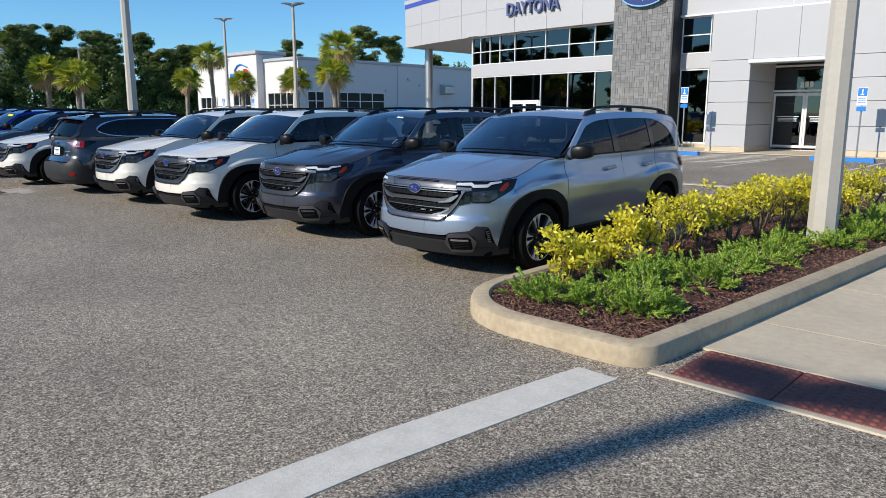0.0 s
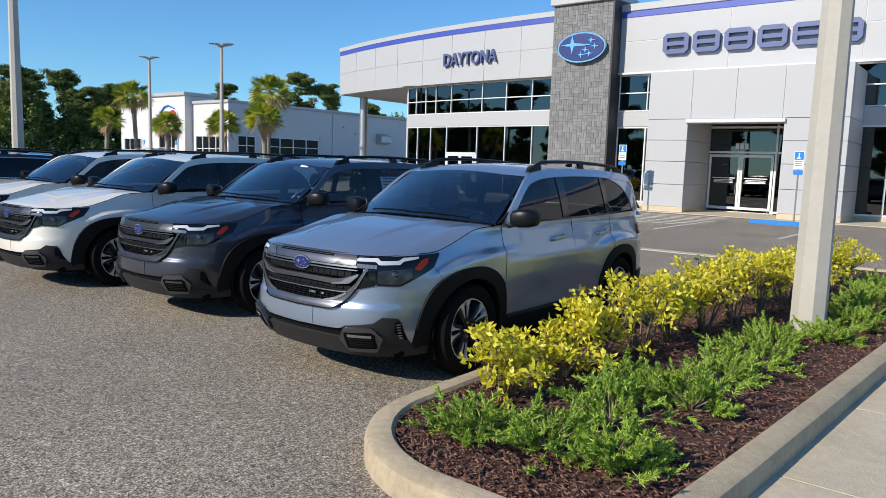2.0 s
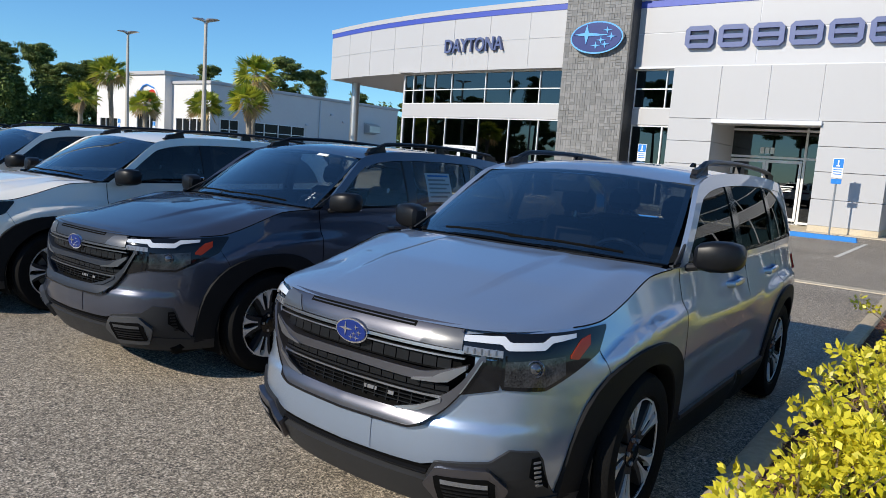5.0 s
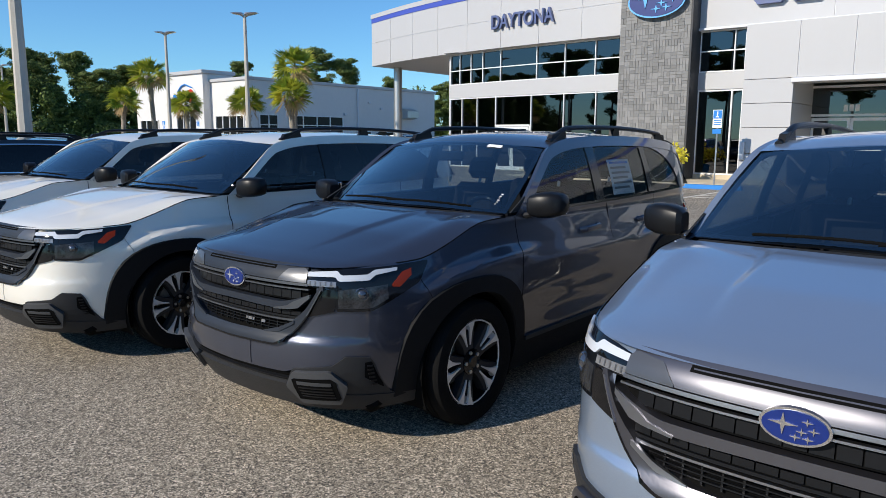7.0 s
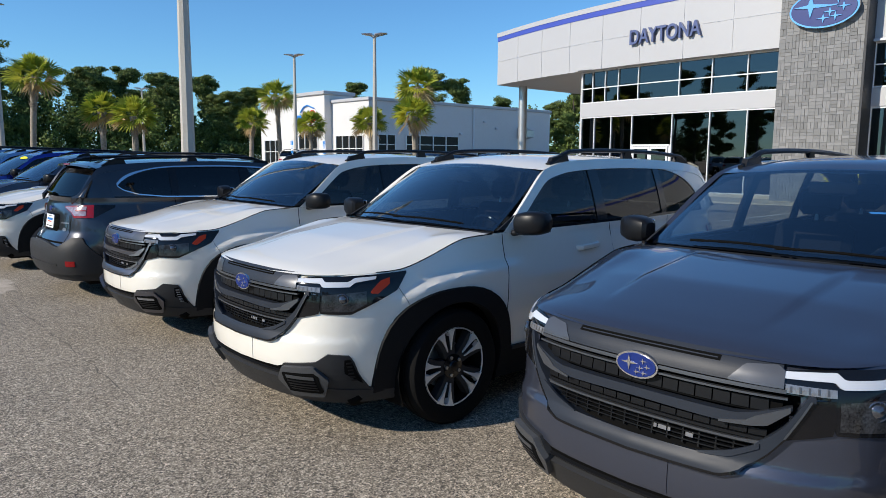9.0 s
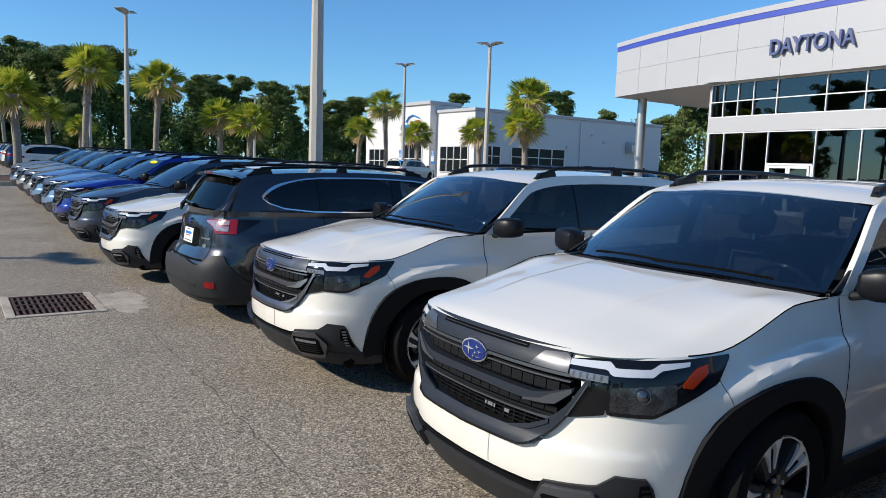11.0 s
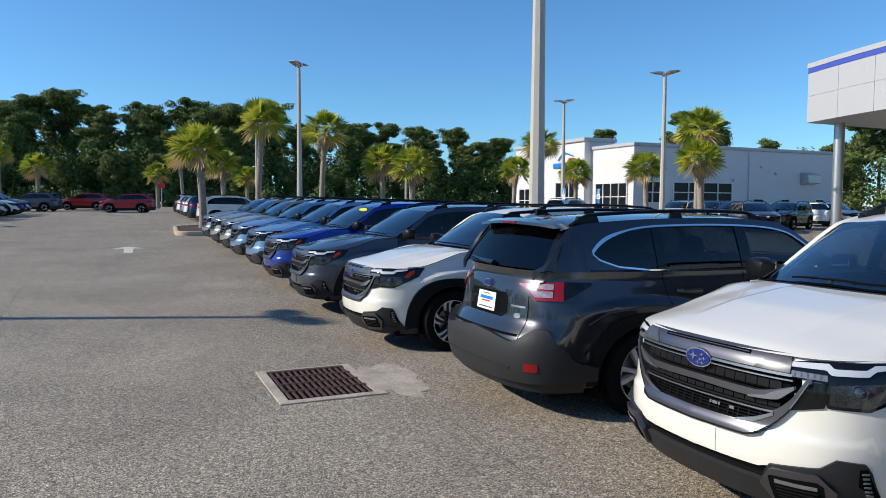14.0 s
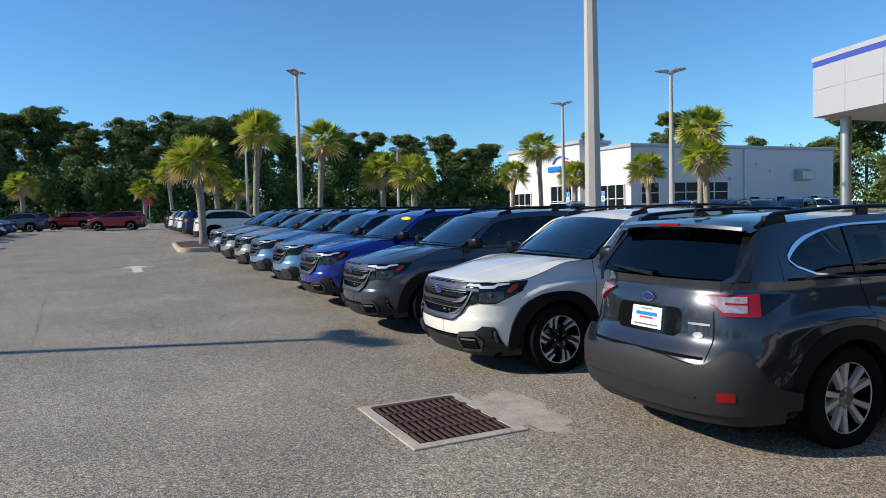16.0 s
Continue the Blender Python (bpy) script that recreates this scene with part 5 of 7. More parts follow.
    part("cowl", patch(lambda p, q: Vector((p * 0.76, 1.06 + 0.15 * q + 0.21 * p * p, 1.150 + 0.025 * q - 0.025 * p * p)), -1, 1, 0, 1, 20, 3), BLACKPLAS, car, "black cowl below the windscreen")
    for p0, p1, q0 in ((-0.62, 0.10, 0.055), (-0.02, 0.74, 0.05)):
        pts = [screen(p0 + (p1 - p0) * t, q0 + 0.005 + 0.012 * math.sin(math.pi * t)) + Vector((0, -0.022, 0.012)) for t in np.linspace(0, 1, 9)]
        part("wiper", Shape().tube(pts, 0.0055, 6, squash=1.3), VOID, car)
    part("rear_window", patch(backlight, -0.95, 0.95, 0.06, 0.97, 14, 8), PRIVACY, car)
    part("spoiler", Shape().grid([[(p * 0.60, 4.22, 1.625 - 0.02 * p * p), (p * 0.62, 4.40 - 0.06 * p * p, 1.60 - 0.03 * p * p), (p * 0.62, 4.41 - 0.06 * p * p, 1.575 - 0.03 * p * p), (p * 0.60, 4.26, 1.55)] for p in np.linspace(-1, 1, 15)], flip=True), PAINTS["white"], car)
    part("aerial_fin", Shape().prism([(0, 0), (0.16, 0), (0.15, 0.06), (0.11, 0.065)], -0.012, 0.012, pose(0, 3.95, 1.645, 0, 0, 90)), GLOSSBLACK, car)
    # cabin
    part("cabin_floor", block((-0.78, 1.2, 0.36), (0.78, 4.35, 0.5)), VOID, car)
    for side in (1, -1):
        part("door_card", patch(lambda u, w: shell(s_of_u(u), w), 1.4, 3.1, 0.62, lambda u: BELT(u) + 0.0, 34, 4, -0.09, 0.0, side), CLOTH, car)
    part("dashboard", Shape().grid([[(p * 0.78, 1.25 + 0.12 * p * p, 1.135 - 0.02 * p * p), (p * 0.76, 1.48, 1.13), (p * 0.74, 1.62, 1.09), (p * 0.74, 1.66, 0.90), (p * 0.74, 1.62, 0.6)] for p in np.linspace(-1, 1, 13)], flip=True), CLOTH, car)
    for x in (-0.38, 0.38):
        seat(car, x, 2.30, CLOTH)
    seat(car, 0, 3.15, CLOTH, True)
    ring = [(0.38 + 0.18 * math.cos(a), 1.78 - 0.07 * math.sin(a), 0.99 + 0.165 * math.sin(a)) for a in (2 * math.pi * k / 28 for k in range(29))]
    st = part("steering_wheel", Shape().tube(ring, 0.016, 8, caps=False), GLOSSBLACK, car, m=pose(0, 0.02, 0.06))
    part("wheel_boss", Shape().box((0.32, 1.755, 0.94), (0.44, 1.80, 1.03), 0.02).box((0.21, 1.77, 0.975), (0.55, 1.785, 0.995), 0.004).tube([(0.38, 1.5, 0.93), (0.38, 1.78, 0.985)], 0.03, 8), GLOSSBLACK, st)
    part("rear_view_mirror", block((-0.12, 1.83, 1.45), (0.12, 1.86, 1.52), 0.012), GLOSSBLACK, car)


def ramp(xs, ys):
    """A bent line through (xs, ys), for the edges of a patch."""
    return lambda v: float(np.interp(v, xs, ys))


GRILLE_EDGE = ramp([0, 0.34, 0.40, 0.475, 0.52, 0.585], [0.574, 0.580, 0.600, 0.677, 0.736, 0.862])


def grille_parts(car, bright):
    """Upper cover with its slot, twin pinstripes, ribbed bands, winged bars and the deep U-shaped frame."""
    F = shell
    bar_mat = DARKSATIN if bright else MIDPLAS
    gr = part("grille", across(F, 0.60, lambda s: GRILLE_EDGE(s) + 0.02, lambda s: 0.955, 18, 8, -0.045), VOID, car, "dark grille field")
    lift = lambda s: 0.004 * (s / 0.5) ** 2
    part("grille_cover", across(F, 0.50, lambda s: 0.897 - 0.4 * lift(s), lambda s: 0.974 - lift(s), 18, 6, 0.014, 0.05), bar_mat, gr, "smooth upper grille cover")
    part("cover_slot", across(F, 0.30, lambda s: 0.944 - lift(s), lambda s: 0.960 - lift(s), 12, 1, 0.0155, 0.012), VOID, gr)
    part("slot_rib", across(F, 0.29, lambda s: 0.950 - lift(s), lambda s: 0.953 - lift(s), 12, 1, 0.0165, 0.004), bar_mat, gr)
    for w0, w1, s1 in ((0.881, 0.893, 0.515), (0.861, 0.868, 0.520)):
        part("grille_bar", across(F, s1, lambda s: w0 - 0.3 * lift(s), lambda s: w1 - 0.3 * lift(s), 18, 2, 0.014, 0.03), wing_finish(bright), gr, "slim bright pinstripe")
    for w0, w1, s1 in ((0.808, 0.856, 0.485), (0.722, 0.752, 0.44)):
        ribs = Shape()
        n = int(s1 / 0.062)
        for k in range(-n, n + 1):
            patch(both(F), 0.062 * k - 0.0285, 0.062 * k + 0.0285, w0 + 0.004, w1 - 0.004, 2, 1, -0.010, 0.006, 1, ribs)
        part("band_panel", across(F, s1 + 0.02, w0 - 0.004, w1 + 0.004, 14, 1, -0.017), VOID, gr)
        part("ribbed_band", ribs, GREYPLAS, gr, smooth=False)
    part("grille_bar", across(F, 0.535, ramp([0, 0.30, 0.42, 0.475, 0.535], [0.764, 0.757, 0.764, 0.776, 0.830]), ramp([0, 0.36, 0.43, 0.535], [0.796, 0.793, 0.808, 0.842]), 26, 4, 0.016, 0.05), bar_mat, gr, "broad winged bar across the grille")
    part("grille_bar", across(F, 0.455, 0.699, ramp([0, 0.38, 0.455], [0.706, 0.707, 0.712]), 18, 2, 0.006, 0.03), wing_finish(bright), gr, "slim lower grille bar")
    part("grille_bar", across(F, 0.46, 0.712, 0.722, 18, 1, -0.004, 0.03), GREYPLAS, gr)
    for w0 in (0.645, 0.660, 0.675, 0.688):
        part("grille_slat", across(F, 0.40 + (w0 - 0.645) * 0.9, w0, w0 + 0.004, 14, 1, -0.020, 0.02), GREYPLAS, gr)
    for k in range(-6, 7):
        part("grille_post", patch(both(F), 0.06 * k - 0.003, 0.06 * k + 0.003, 0.635, 0.695, 1, 3, -0.026, 0.01), GREYPLAS, gr)
    for a, b in ((0.072, 0.084), (0.090, 0.122), (0.128, 0.138), (0.196, 0.224)):
        part("radar_label", patch(both(F), a, b, 0.662, 0.676, 2, 1, -0.012, 0.004), LENSGREY, gr, "pale sensor label behind the grille", smooth=False)
    thick = ramp([0, 0.25, 0.36, 0.45, 0.585, 0.60], [0.046, 0.050, 0.066, 0.066, 0.026, 0.018])
    part("grille_frame", across(F, 0.60, GRILLE_EDGE, lambda s: GRILLE_EDGE(s) + thick(s), 34, 4, 0.020, 0.07), bar_mat, gr, "deep frame round the grille")
    part("frame_edge", across(F, 0.592, lambda s: GRILLE_EDGE(s) - 0.006, lambda s: GRILLE_EDGE(s) + 0.003, 34, 1, 0.023, 0.03), GLOSSBLACK, gr, "glossy black outer edge of the frame")
    for side in (1, -1):
        part("bright_wing", patch(F, 0.315, 0.53, ramp([0.315, 0.42, 0.465, 0.53], [0.753, 0.761, 0.770, 0.824]), ramp([0.315, 0.40, 0.43, 0.53], [0.760, 0.777, 0.797, 0.840]), 20, 3, 0.0215, 0.012, side), wing_finish(bright), gr, "bright wing of the grille bar")
        part("bright_wing", patch(F, 0.26, 0.448, ramp([0.26, 0.36, 0.448], [0.624, 0.640, 0.690]), ramp([0.26, 0.36, 0.448], [0.633, 0.664, 0.706]), 16, 3, 0.0255, 0.012, side), bar_mat if not bright else BRIGHTSATIN, gr, "raised wing of the lower frame")
        part("lamp_link", patch(F, 0.335, 0.508, ramp([0.335, 0.508], [0.896, 0.894]), ramp([0.335, 0.385, 0.485, 0.508], [0.902, 0.948, 0.956, 0.942]), 16, 3, 0.0175, 0.02, side), LINKTRIM, gr, "pale trim piece joining grille and headlamp")
        part("grille_cheek", patch(F, 0.515, 0.66, ramp([0.515, 0.655, 0.66], [0.728, 0.763, 0.80]), ramp([0.515, 0.585, 0.66], [0.742, 0.866, 0.872]), 20, 4, 0.010, 0.04, side), GLOSSBLACK, gr, "glossy black cheek beside the grille")
        part("cheek_edge", patch(lambda k, d: F(0.517 + 0.071 * k + d, 0.736 + 0.128 * k), 0.0, 1.0, -0.003, 0.003, 8, 1, 0.024, 0.008, side), wing_finish(bright), gr)
    bs = part("badge", Shape().prism([(0.088 * math.cos(2 * math.pi * k / 28), 0.88 + 0.050 * math.sin(2 * math.pi * k / 28)) for k in range(28)], -0.012 + 0.038, 0.05), CHROME, gr, "chrome-rimmed blue oval badge")
    part("badge_field", Shape().prism([(0.080 * math.cos(2 * math.pi * k / 28), 0.88 + 0.043 * math.sin(2 * math.pi * k / 28)) for k in range(28)], -0.016 + 0.038, 0.045), BADGEBLUE, bs)
    st = Shape()
    star(st, -0.028, 0.886, 0.036, 0.030, 0.018, 0.03)
    for a, b in ((0.03, 0.90), (0.018, 0.872), (0.046, 0.88), (0.034, 0.856), (0.004, 0.856)):
        star(st, a, b, 0.014, 0.012, 0.018, 0.03)
    part("badge_emblem", st, CHROME, bs)


def wing_finish(bright):
    return BRIGHTSATIN if bright else SATINGREY


def headlamp(car, side):
    """Dark glossy housing under a stepped white strip, with reflector box, projector and amber tip."""
    F = shell
    hl = part("headlamp", patch(F, 0.488, 1.20, ramp([0.488, 0.645, 0.655, 0.84, 0.975, 1.13, 1.20], [0.880, 0.872, 0.764, 0.760, 0.817, 0.880, 0.968]), ramp([0.488, 0.60, 0.7, 0.975, 1.20], [0.944, 0.958, 0.963, 0.972, 0.982]), 52, 8, 0.008, 0.05, side), LAMPDARK, car, "dark glossy headlamp housing")
    part("running_light", patch(F, 0.50, 0.985, ramp([0.50, 0.655, 0.675, 0.83, 0.86, 0.985], [0.924, 0.926, 0.907, 0.910, 0.932, 0.946]), ramp([0.50, 0.66, 0.685, 0.82, 0.85, 0.985], [0.942, 0.951, 0.933, 0.936, 0.955, 0.961]), 40, 2, 0.015, 0.02, side), LENS, hl, "white running light strip")
    part("lamp_reflector", patch(F, 0.512, 0.662, ramp([0.512, 0.662], [0.884, 0.881]), ramp([0.512, 0.662], [0.910, 0.906]), 8, 3, 0.012, 0.02, side), LENSGREY, hl, "clear reflector box")
    for k in range(5):
        part("reflector_rib", patch(F, 0.525 + 0.027 * k, 0.531 + 0.027 * k, 0.886, 0.905, 1, 1, 0.0135, 0.003, side), LINKTRIM, hl)
    part("turn_signal", patch(F, 0.958, 1.08, ramp([0.958, 1.0, 1.08], [0.872, 0.866, 0.918]), ramp([0.958, 1.02, 1.08], [0.884, 0.938, 0.952]), 12, 3, 0.011, 0.02, side), AMBER, hl, "amber turn signal")
    part("lamp_bowl", patch(F, 0.672, 0.93, ramp([0.672, 0.84, 0.93], [0.778, 0.775, 0.815]), ramp([0.672, 0.93], [0.868, 0.885]), 14, 5, 0.0095, 0.004, side), BOWL, hl, "smoky reflector bowl")
    c = F(0.79, 0.845)
    part("projector", Shape().lathe([(0.0, 0.016), (0.012, 0.014), (0.022, 0.006), (0.026, 0.0), (0.032, 0.008), (0.035, 0.005), (0.036, -0.012)], pose(side * (c.x + 0.004), c.y - 0.004, c.z, 0, 0, -90 + side * 42), 20), PROJECTOR, hl, "round projector lens")
    return hl


def bumper_pod(car, side, bright):
    """The black lower corner that rises to a slanting vent, with a six-sided framed recess."""
    F = shell
    pod = part("bumper_corner", patch(F, 0.42, 1.13, 0.235, ramp([0.42, 0.46, 0.67, 0.735, 0.855, 0.885, 0.925, 0.955, 1.13], [0.40, 0.468, 0.494, 0.541, 0.529, 0.49, 0.378, 0.326, 0.31]), 72, 8, 0.014, 0.06, side), BLACKPLAS, car, "black plastic corner of the bumper", smooth=False)
    lo, hi = ramp([0.42, 0.465, 0.68, 0.735], [0.378, 0.288, 0.298, 0.395]), ramp([0.42, 0.475, 0.665, 0.735], [0.392, 0.462, 0.474, 0.408])
    part("fog_frame", patch(F, 0.42, 0.735, lo, hi, 24, 6, 0.040, 0.05, side), DARKSATIN if bright else PODGREY, pod, "six-sided grey frame", smooth=False)
    mid = lambda f, k: (lambda s: 0.382 + (f(s) - 0.382) * k)
    part("fog_recess", patch(F, 0.468, 0.69, mid(lo, 0.66), mid(hi, 0.66), 18, 3, 0.0425, 0.01, side), VOID, pod, smooth=False)
    part("fog_strip", patch(F, 0.495, 0.665, 0.410, 0.424, 10, 1, 0.045, 0.006, side), LENSGREY if bright else PODGREY, pod, "pale strip in the recess")
    for k in range(4):
        part("recess_rib", patch(F, 0.495, 0.665, 0.342 + 0.017 * k, 0.348 + 0.017 * k, 8, 1, 0.0455, 0.006, side), GREYPLAS, pod)
    part("corner_vent", patch(F, 0.828, 0.918, ramp([0.828, 0.918], [0.430, 0.362]), ramp([0.828, 0.862, 0.918], [0.506, 0.510, 0.385]), 14, 4, 0.0165, 0.01, side), VOID, pod, "slanting corner vent", smooth=False)
    for k in range(6):
        part("vent_rib", patch(F, 0.838 + 0.004 * k, 0.868 + 0.004 * k, 0.484 - 0.020 * k, 0.492 - 0.020 * k, 3, 1, 0.020, 0.012, side), LENSGREY if bright else GREYPLAS, pod)


def suv(grille_bright=False, wheels="pairs"):
    """A mid-size sport utility car, nose towards -y, the nose's middle over the origin."""
    car = thing("suv", "sport utility car", "car", "row of parked cars")
    common_body(car, wheels)
    F = shell
    grille_parts(car, grille_bright)
    for side in (1, -1):
        headlamp(car, side)
        bumper_pod(car, side, grille_bright)
        part("tail_lamp", patch(F, S_END - 1.10, S_END - 0.40, 0.93, 1.04, 14, 3, 0.012, 0.03, side), REDLENS, car, "red tail lamp")
    part("front_bumper", across(F, 0.47, 0.33, ramp([0, 0.40, 0.47], [0.436, 0.44, 0.46]), 14, 3, -0.012), VOID, car, "dark lower air intake")
    part("intake_slat", across(F, 0.42, 0.398, 0.406, 12, 1, 0.004, 0.03), GREYPLAS, car)
    part("bumper_lip", across(F, 1.13, 0.245, ramp([0, 0.40, 0.47, 1.13], [0.383, 0.383, 0.36, 0.30]), 30, 5, 0.018, 0.06), BLACKPLAS, car, "black plastic bumper lip")
    part("plate_panel", across(F, 0.16, 0.445, 0.565, 5, 3, 0.004, 0.01), PAINTS["white"], car)
    part("rear_bumper", across(lambda t, w: shell(S_END - t, w), 1.15, 0.22, 0.52, 20, 5, 0.02, 0.06), BLACKPLAS, car, "black plastic rear bumper")
    return car


PAINTED = ("flare_crease", "body", "hood", "roof", "roof_pillar", "tail_pillar", "door_handle", "spoiler", "plate_panel")


def repaint(car, colour):
    for o in car.children_recursive:
        if o.name.split(".")[0] in PAINTED:
            o.material_slots[0].link = "OBJECT"
            o.material_slots[0].material = PAINTS[colour]


def park(template, colour, x, y, label, turn=0.0, name="suv"):
    c = copy_thing(template, pose(x, y, 0, 0, 0, turn))
    c.name = name
    repaint(c, colour)
    return tagged(c, label)


plain = suv(False, "pairs")
bright = suv(True, "twist")
silver = suv(True, "pairs")
plain.matrix_basis, bright.matrix_basis, silver.matrix_basis = pose(-10.54, 5.24, 0), pose(-13.31, 5.39, 0), pose(-5.18, 5.28, 0)
repaint(plain, "white"), repaint(bright, "white"), repaint(silver, "silver")
tagged(plain, "white sport utility car with a black grille and dark roof rails")
tagged(bright, "white sport utility car with a bright grille and grey mirrors")
tagged(silver, "silver sport utility car parked beside the planted island")
graphite = park(plain, "graphite", -7.98, 5.52, "dark graphite sport utility car with a window price sheet")
for o in graphite.children:
    if o.name.split(".")[0] in ("front_side_window", "rear_side_window", "quarter_window"):
        o.material_slots[0].link = "OBJECT"
        o.material_slots[0].material = CLEARSIDE
for col, x, y, lab in (("white", -18.69, 5.13, "white sport utility car with a bright grille"), ("graphite", -21.6, 5.10, "graphite grey sport utility car with a bright grille"), ("blue", -24.4, 5.15, "royal blue sport utility car with a yellow sticker"), ("skyblue", -27.0, 5.2, "pale blue sport utility car"), ("skyblue", -29.7, 5.2, "pale blue sport utility car"), ("sand", -32.4, 5.25, "pale silver sport utility car"), ("sand", -35.1, 5.25, "pale silver sport utility car"), ("silver", -37.8, 5.25, "silver sport utility car at the row's end")):
    park(bright, col, x, y, lab)


# ---- estate car with its tail to the lane ----
def estate():
    car = thing("estate_car", "dark grey estate car parked with its tail to the lane", "car", "row of parked cars")
    common_body(car, "five")
    R = lambda t, w: shell(S_END - t, w)
    part("rear_bumper", across(R, 1.22, lambda t: 0.33 + 0.02 * t, ramp([0, 0.30, 0.55, 0.60, 0.70, 0.80, 1.06, 1.25], [0.685, 0.668, 0.635, 0.650, 0.745, 0.742, 0.50, 0.45]), 56, 7, 0.045, 0.10), BLACKPLAS, car, "black plastic rear bumper")
    part("bumper_step", across(R, 0.56, 0.44, 0.452, 20, 1, 0.052, 0.02), BLACKPLAS, car)
    part("bumper_skirt", across(R, 1.12, 0.26, 0.345, 30, 3, 0.02, 0.06), BLACKPLAS, car, "black plastic rear skirt")
    part("tailgate_sill", across(R, 0.56, 0.672, 0.690, 20, 1, 0.004, 0.01), VOID, car)
    pr = part("plate_recess", across(R, 0.33, ramp([0, 0.28, 0.33], [0.79, 0.79, 0.83]), ramp([0, 0.30, 0.33], [0.985, 0.985, 0.95]), 12, 3, 0.003, 0.02), GLOSSBLACK, car)
    pl = part("dealer_plate", across(R, 0.155, 0.815, 0.966, 5, 2, 0.008, 0.004), WHITE, car, "white dealer plate with coloured bars")
    for w, h, t, mt in ((0.945, 0.008, 0.06, LENSGREY), (0.900, 0.026, 0.11, SIGNFACE), (0.880, 0.012, 0.07, LOGORED), (0.832, 0.010, 0.12, LENSGREY)):
        part("plate_bar", across(R, t, w, w + h, 3, 1, 0.010, 0.002), mt, pl, smooth=False)
    bd = part("badge", Shape().prism([(0.060 * math.cos(2 * math.pi * k / 24), 1.04 + 0.034 * math.sin(2 * math.pi * k / 24)) for k in range(24)], 4.56, 4.598), CHROME, car, "chrome-rimmed blue oval badge")
    part("badge_field", Shape().prism([(0.053 * math.cos(2 * math.pi * k / 24), 1.04 + 0.028 * math.sin(2 * math.pi * k / 24)) for k in range(24)], 4.57, 4.602), BADGEBLUE, bd)
    for side in (1, -1):
        tl = part("tail_lamp", patch(R, 0.45, 0.89, ramp([0.45, 0.60, 0.645, 0.89], [1.066, 1.008, 0.955, 0.958]), ramp([0.45, 0.89], [1.082, 1.104]), 30, 6, 0.014, 0.04, side), REDLENS, car, "red and clear tail lamp", smooth=False)
        part("lamp_lens", patch(R, 0.47, 0.80, ramp([0.47, 0.60, 0.65, 0.80], [1.062, 1.018, 0.978, 0.980]), ramp([0.47, 0.80], [1.074, 1.084]), 24, 4, 0.019, 0.01, side), TAILCLEAR, tl, "clear inner lens", smooth=False)
        part("lens_bar", patch(R, 0.66, 0.80, 1.028, 1.040, 8, 1, 0.0225, 0.006, side), REDLENS, tl)
        part("lamp_tip", patch(R, 0.89, 1.17, ramp([0.89, 1.17], [0.960, 1.075]), ramp([0.89, 1.17], [1.104, 1.10]), 12, 3, 0.013, 0.02, side), GLOSSBLACK, tl, "smoked black tip of the lamp")
        part("rear_reflector", patch(R, 0.69, 0.785, 0.435, 0.492, 5, 2, 0.050, 0.01, side), REDLENS, car, "red rear reflector")
        part("tailgate_gap", patch(R, 0.575, 0.582, 0.66, 0.985, 1, 8, 0.0015, 0, side), VOID, car)
        part("glass_shroud", patch(backlight, 0.86, 1.0, 0.03, 0.98, 4, 8, 0.006, 0.02, side), GLOSSBLACK, car)
        belt = lambda u: BELT(u) + float(np.interp(u, [1.4, 2.5, 3.56, 3.85, 4.0, 4.07, 4.2], [0.004, 0.004, 0.006, 0.035, 0.09, 0.15, 0.22]))
        part("tail_pillar", patch(cabin, 1.42, 4.13, lambda u: BELT(u) + 0.002, lambda u: min(belt(u), TOPLINE(u) - 0.05), 50, 2, 0.003, 0.01, side), PAINTS["white"], car)
        part("chrome_trim", patch(cabin, 1.45, 4.055, lambda u: belt(u) - 0.002, lambda u: belt(u) + 0.012, 50, 1, 0.012, 0.012, side), CHROME, car)
        part("chrome_trim", patch(cabin, 1.70, 4.06, lambda u: GLASSTOP(u) - 0.004, lambda u: GLASSTOP(u) + 0.012 + 0.022 * smooth01((u - 3.7) / 0.3), 50, 1, 0.012, 0.012, side), CHROME, car)
        part("flare_crease", Shape().tube([(side * (shell(s_of_u(u), w).x + 0.004), u, w) for u, w in ((2.98, 0.50), (3.06, 0.66), (3.20, 0.80), (3.42, 0.885), (3.70, 0.905), (4.00, 0.87), (4.16, 0.78))], 0.007, 6), PAINTS["white"], car)
    part("name_bar", patch(R, 0.39, 0.555, 0.885, 0.900, 8, 1, 0.006, 0.004, -1), SATIN, car)
    part("round_mark", patch(R, 0.43, 0.51, lambda t: 0.82 - 0.02 * math.sqrt(max(0, 1 - ((t - 0.47) / 0.04) ** 2)), lambda t: 0.82 + 0.02 * math.sqrt(max(0, 1 - ((t - 0.47) / 0.04) ** 2)), 8, 2, 0.005, 0.004, -1), SATIN, car)
    part("rear_wiper", Shape().tube([backlight(-0.05, 0.93) + Vector((0, 0.02, 0)), backlight(0.25, 0.90) + Vector((0, 0.02, 0)), backlight(0.62, 0.86) + Vector((0, 0.02, 0))], [0.025, 0.016, 0.010], 8), GLOSSBLACK, car)
    part("brake_light", block((-0.11, 4.395, 1.578), (0.11, 4.412, 1.598), 0.004), REDLENS, car, "slim red high brake light")
    for o in car.children:
        if o.name.startswith("wheel") and o.children:
            o.location.y = float(np.interp(o.location.y, [0, 0.970, 3.640], [0, 0.95, 3.695]))
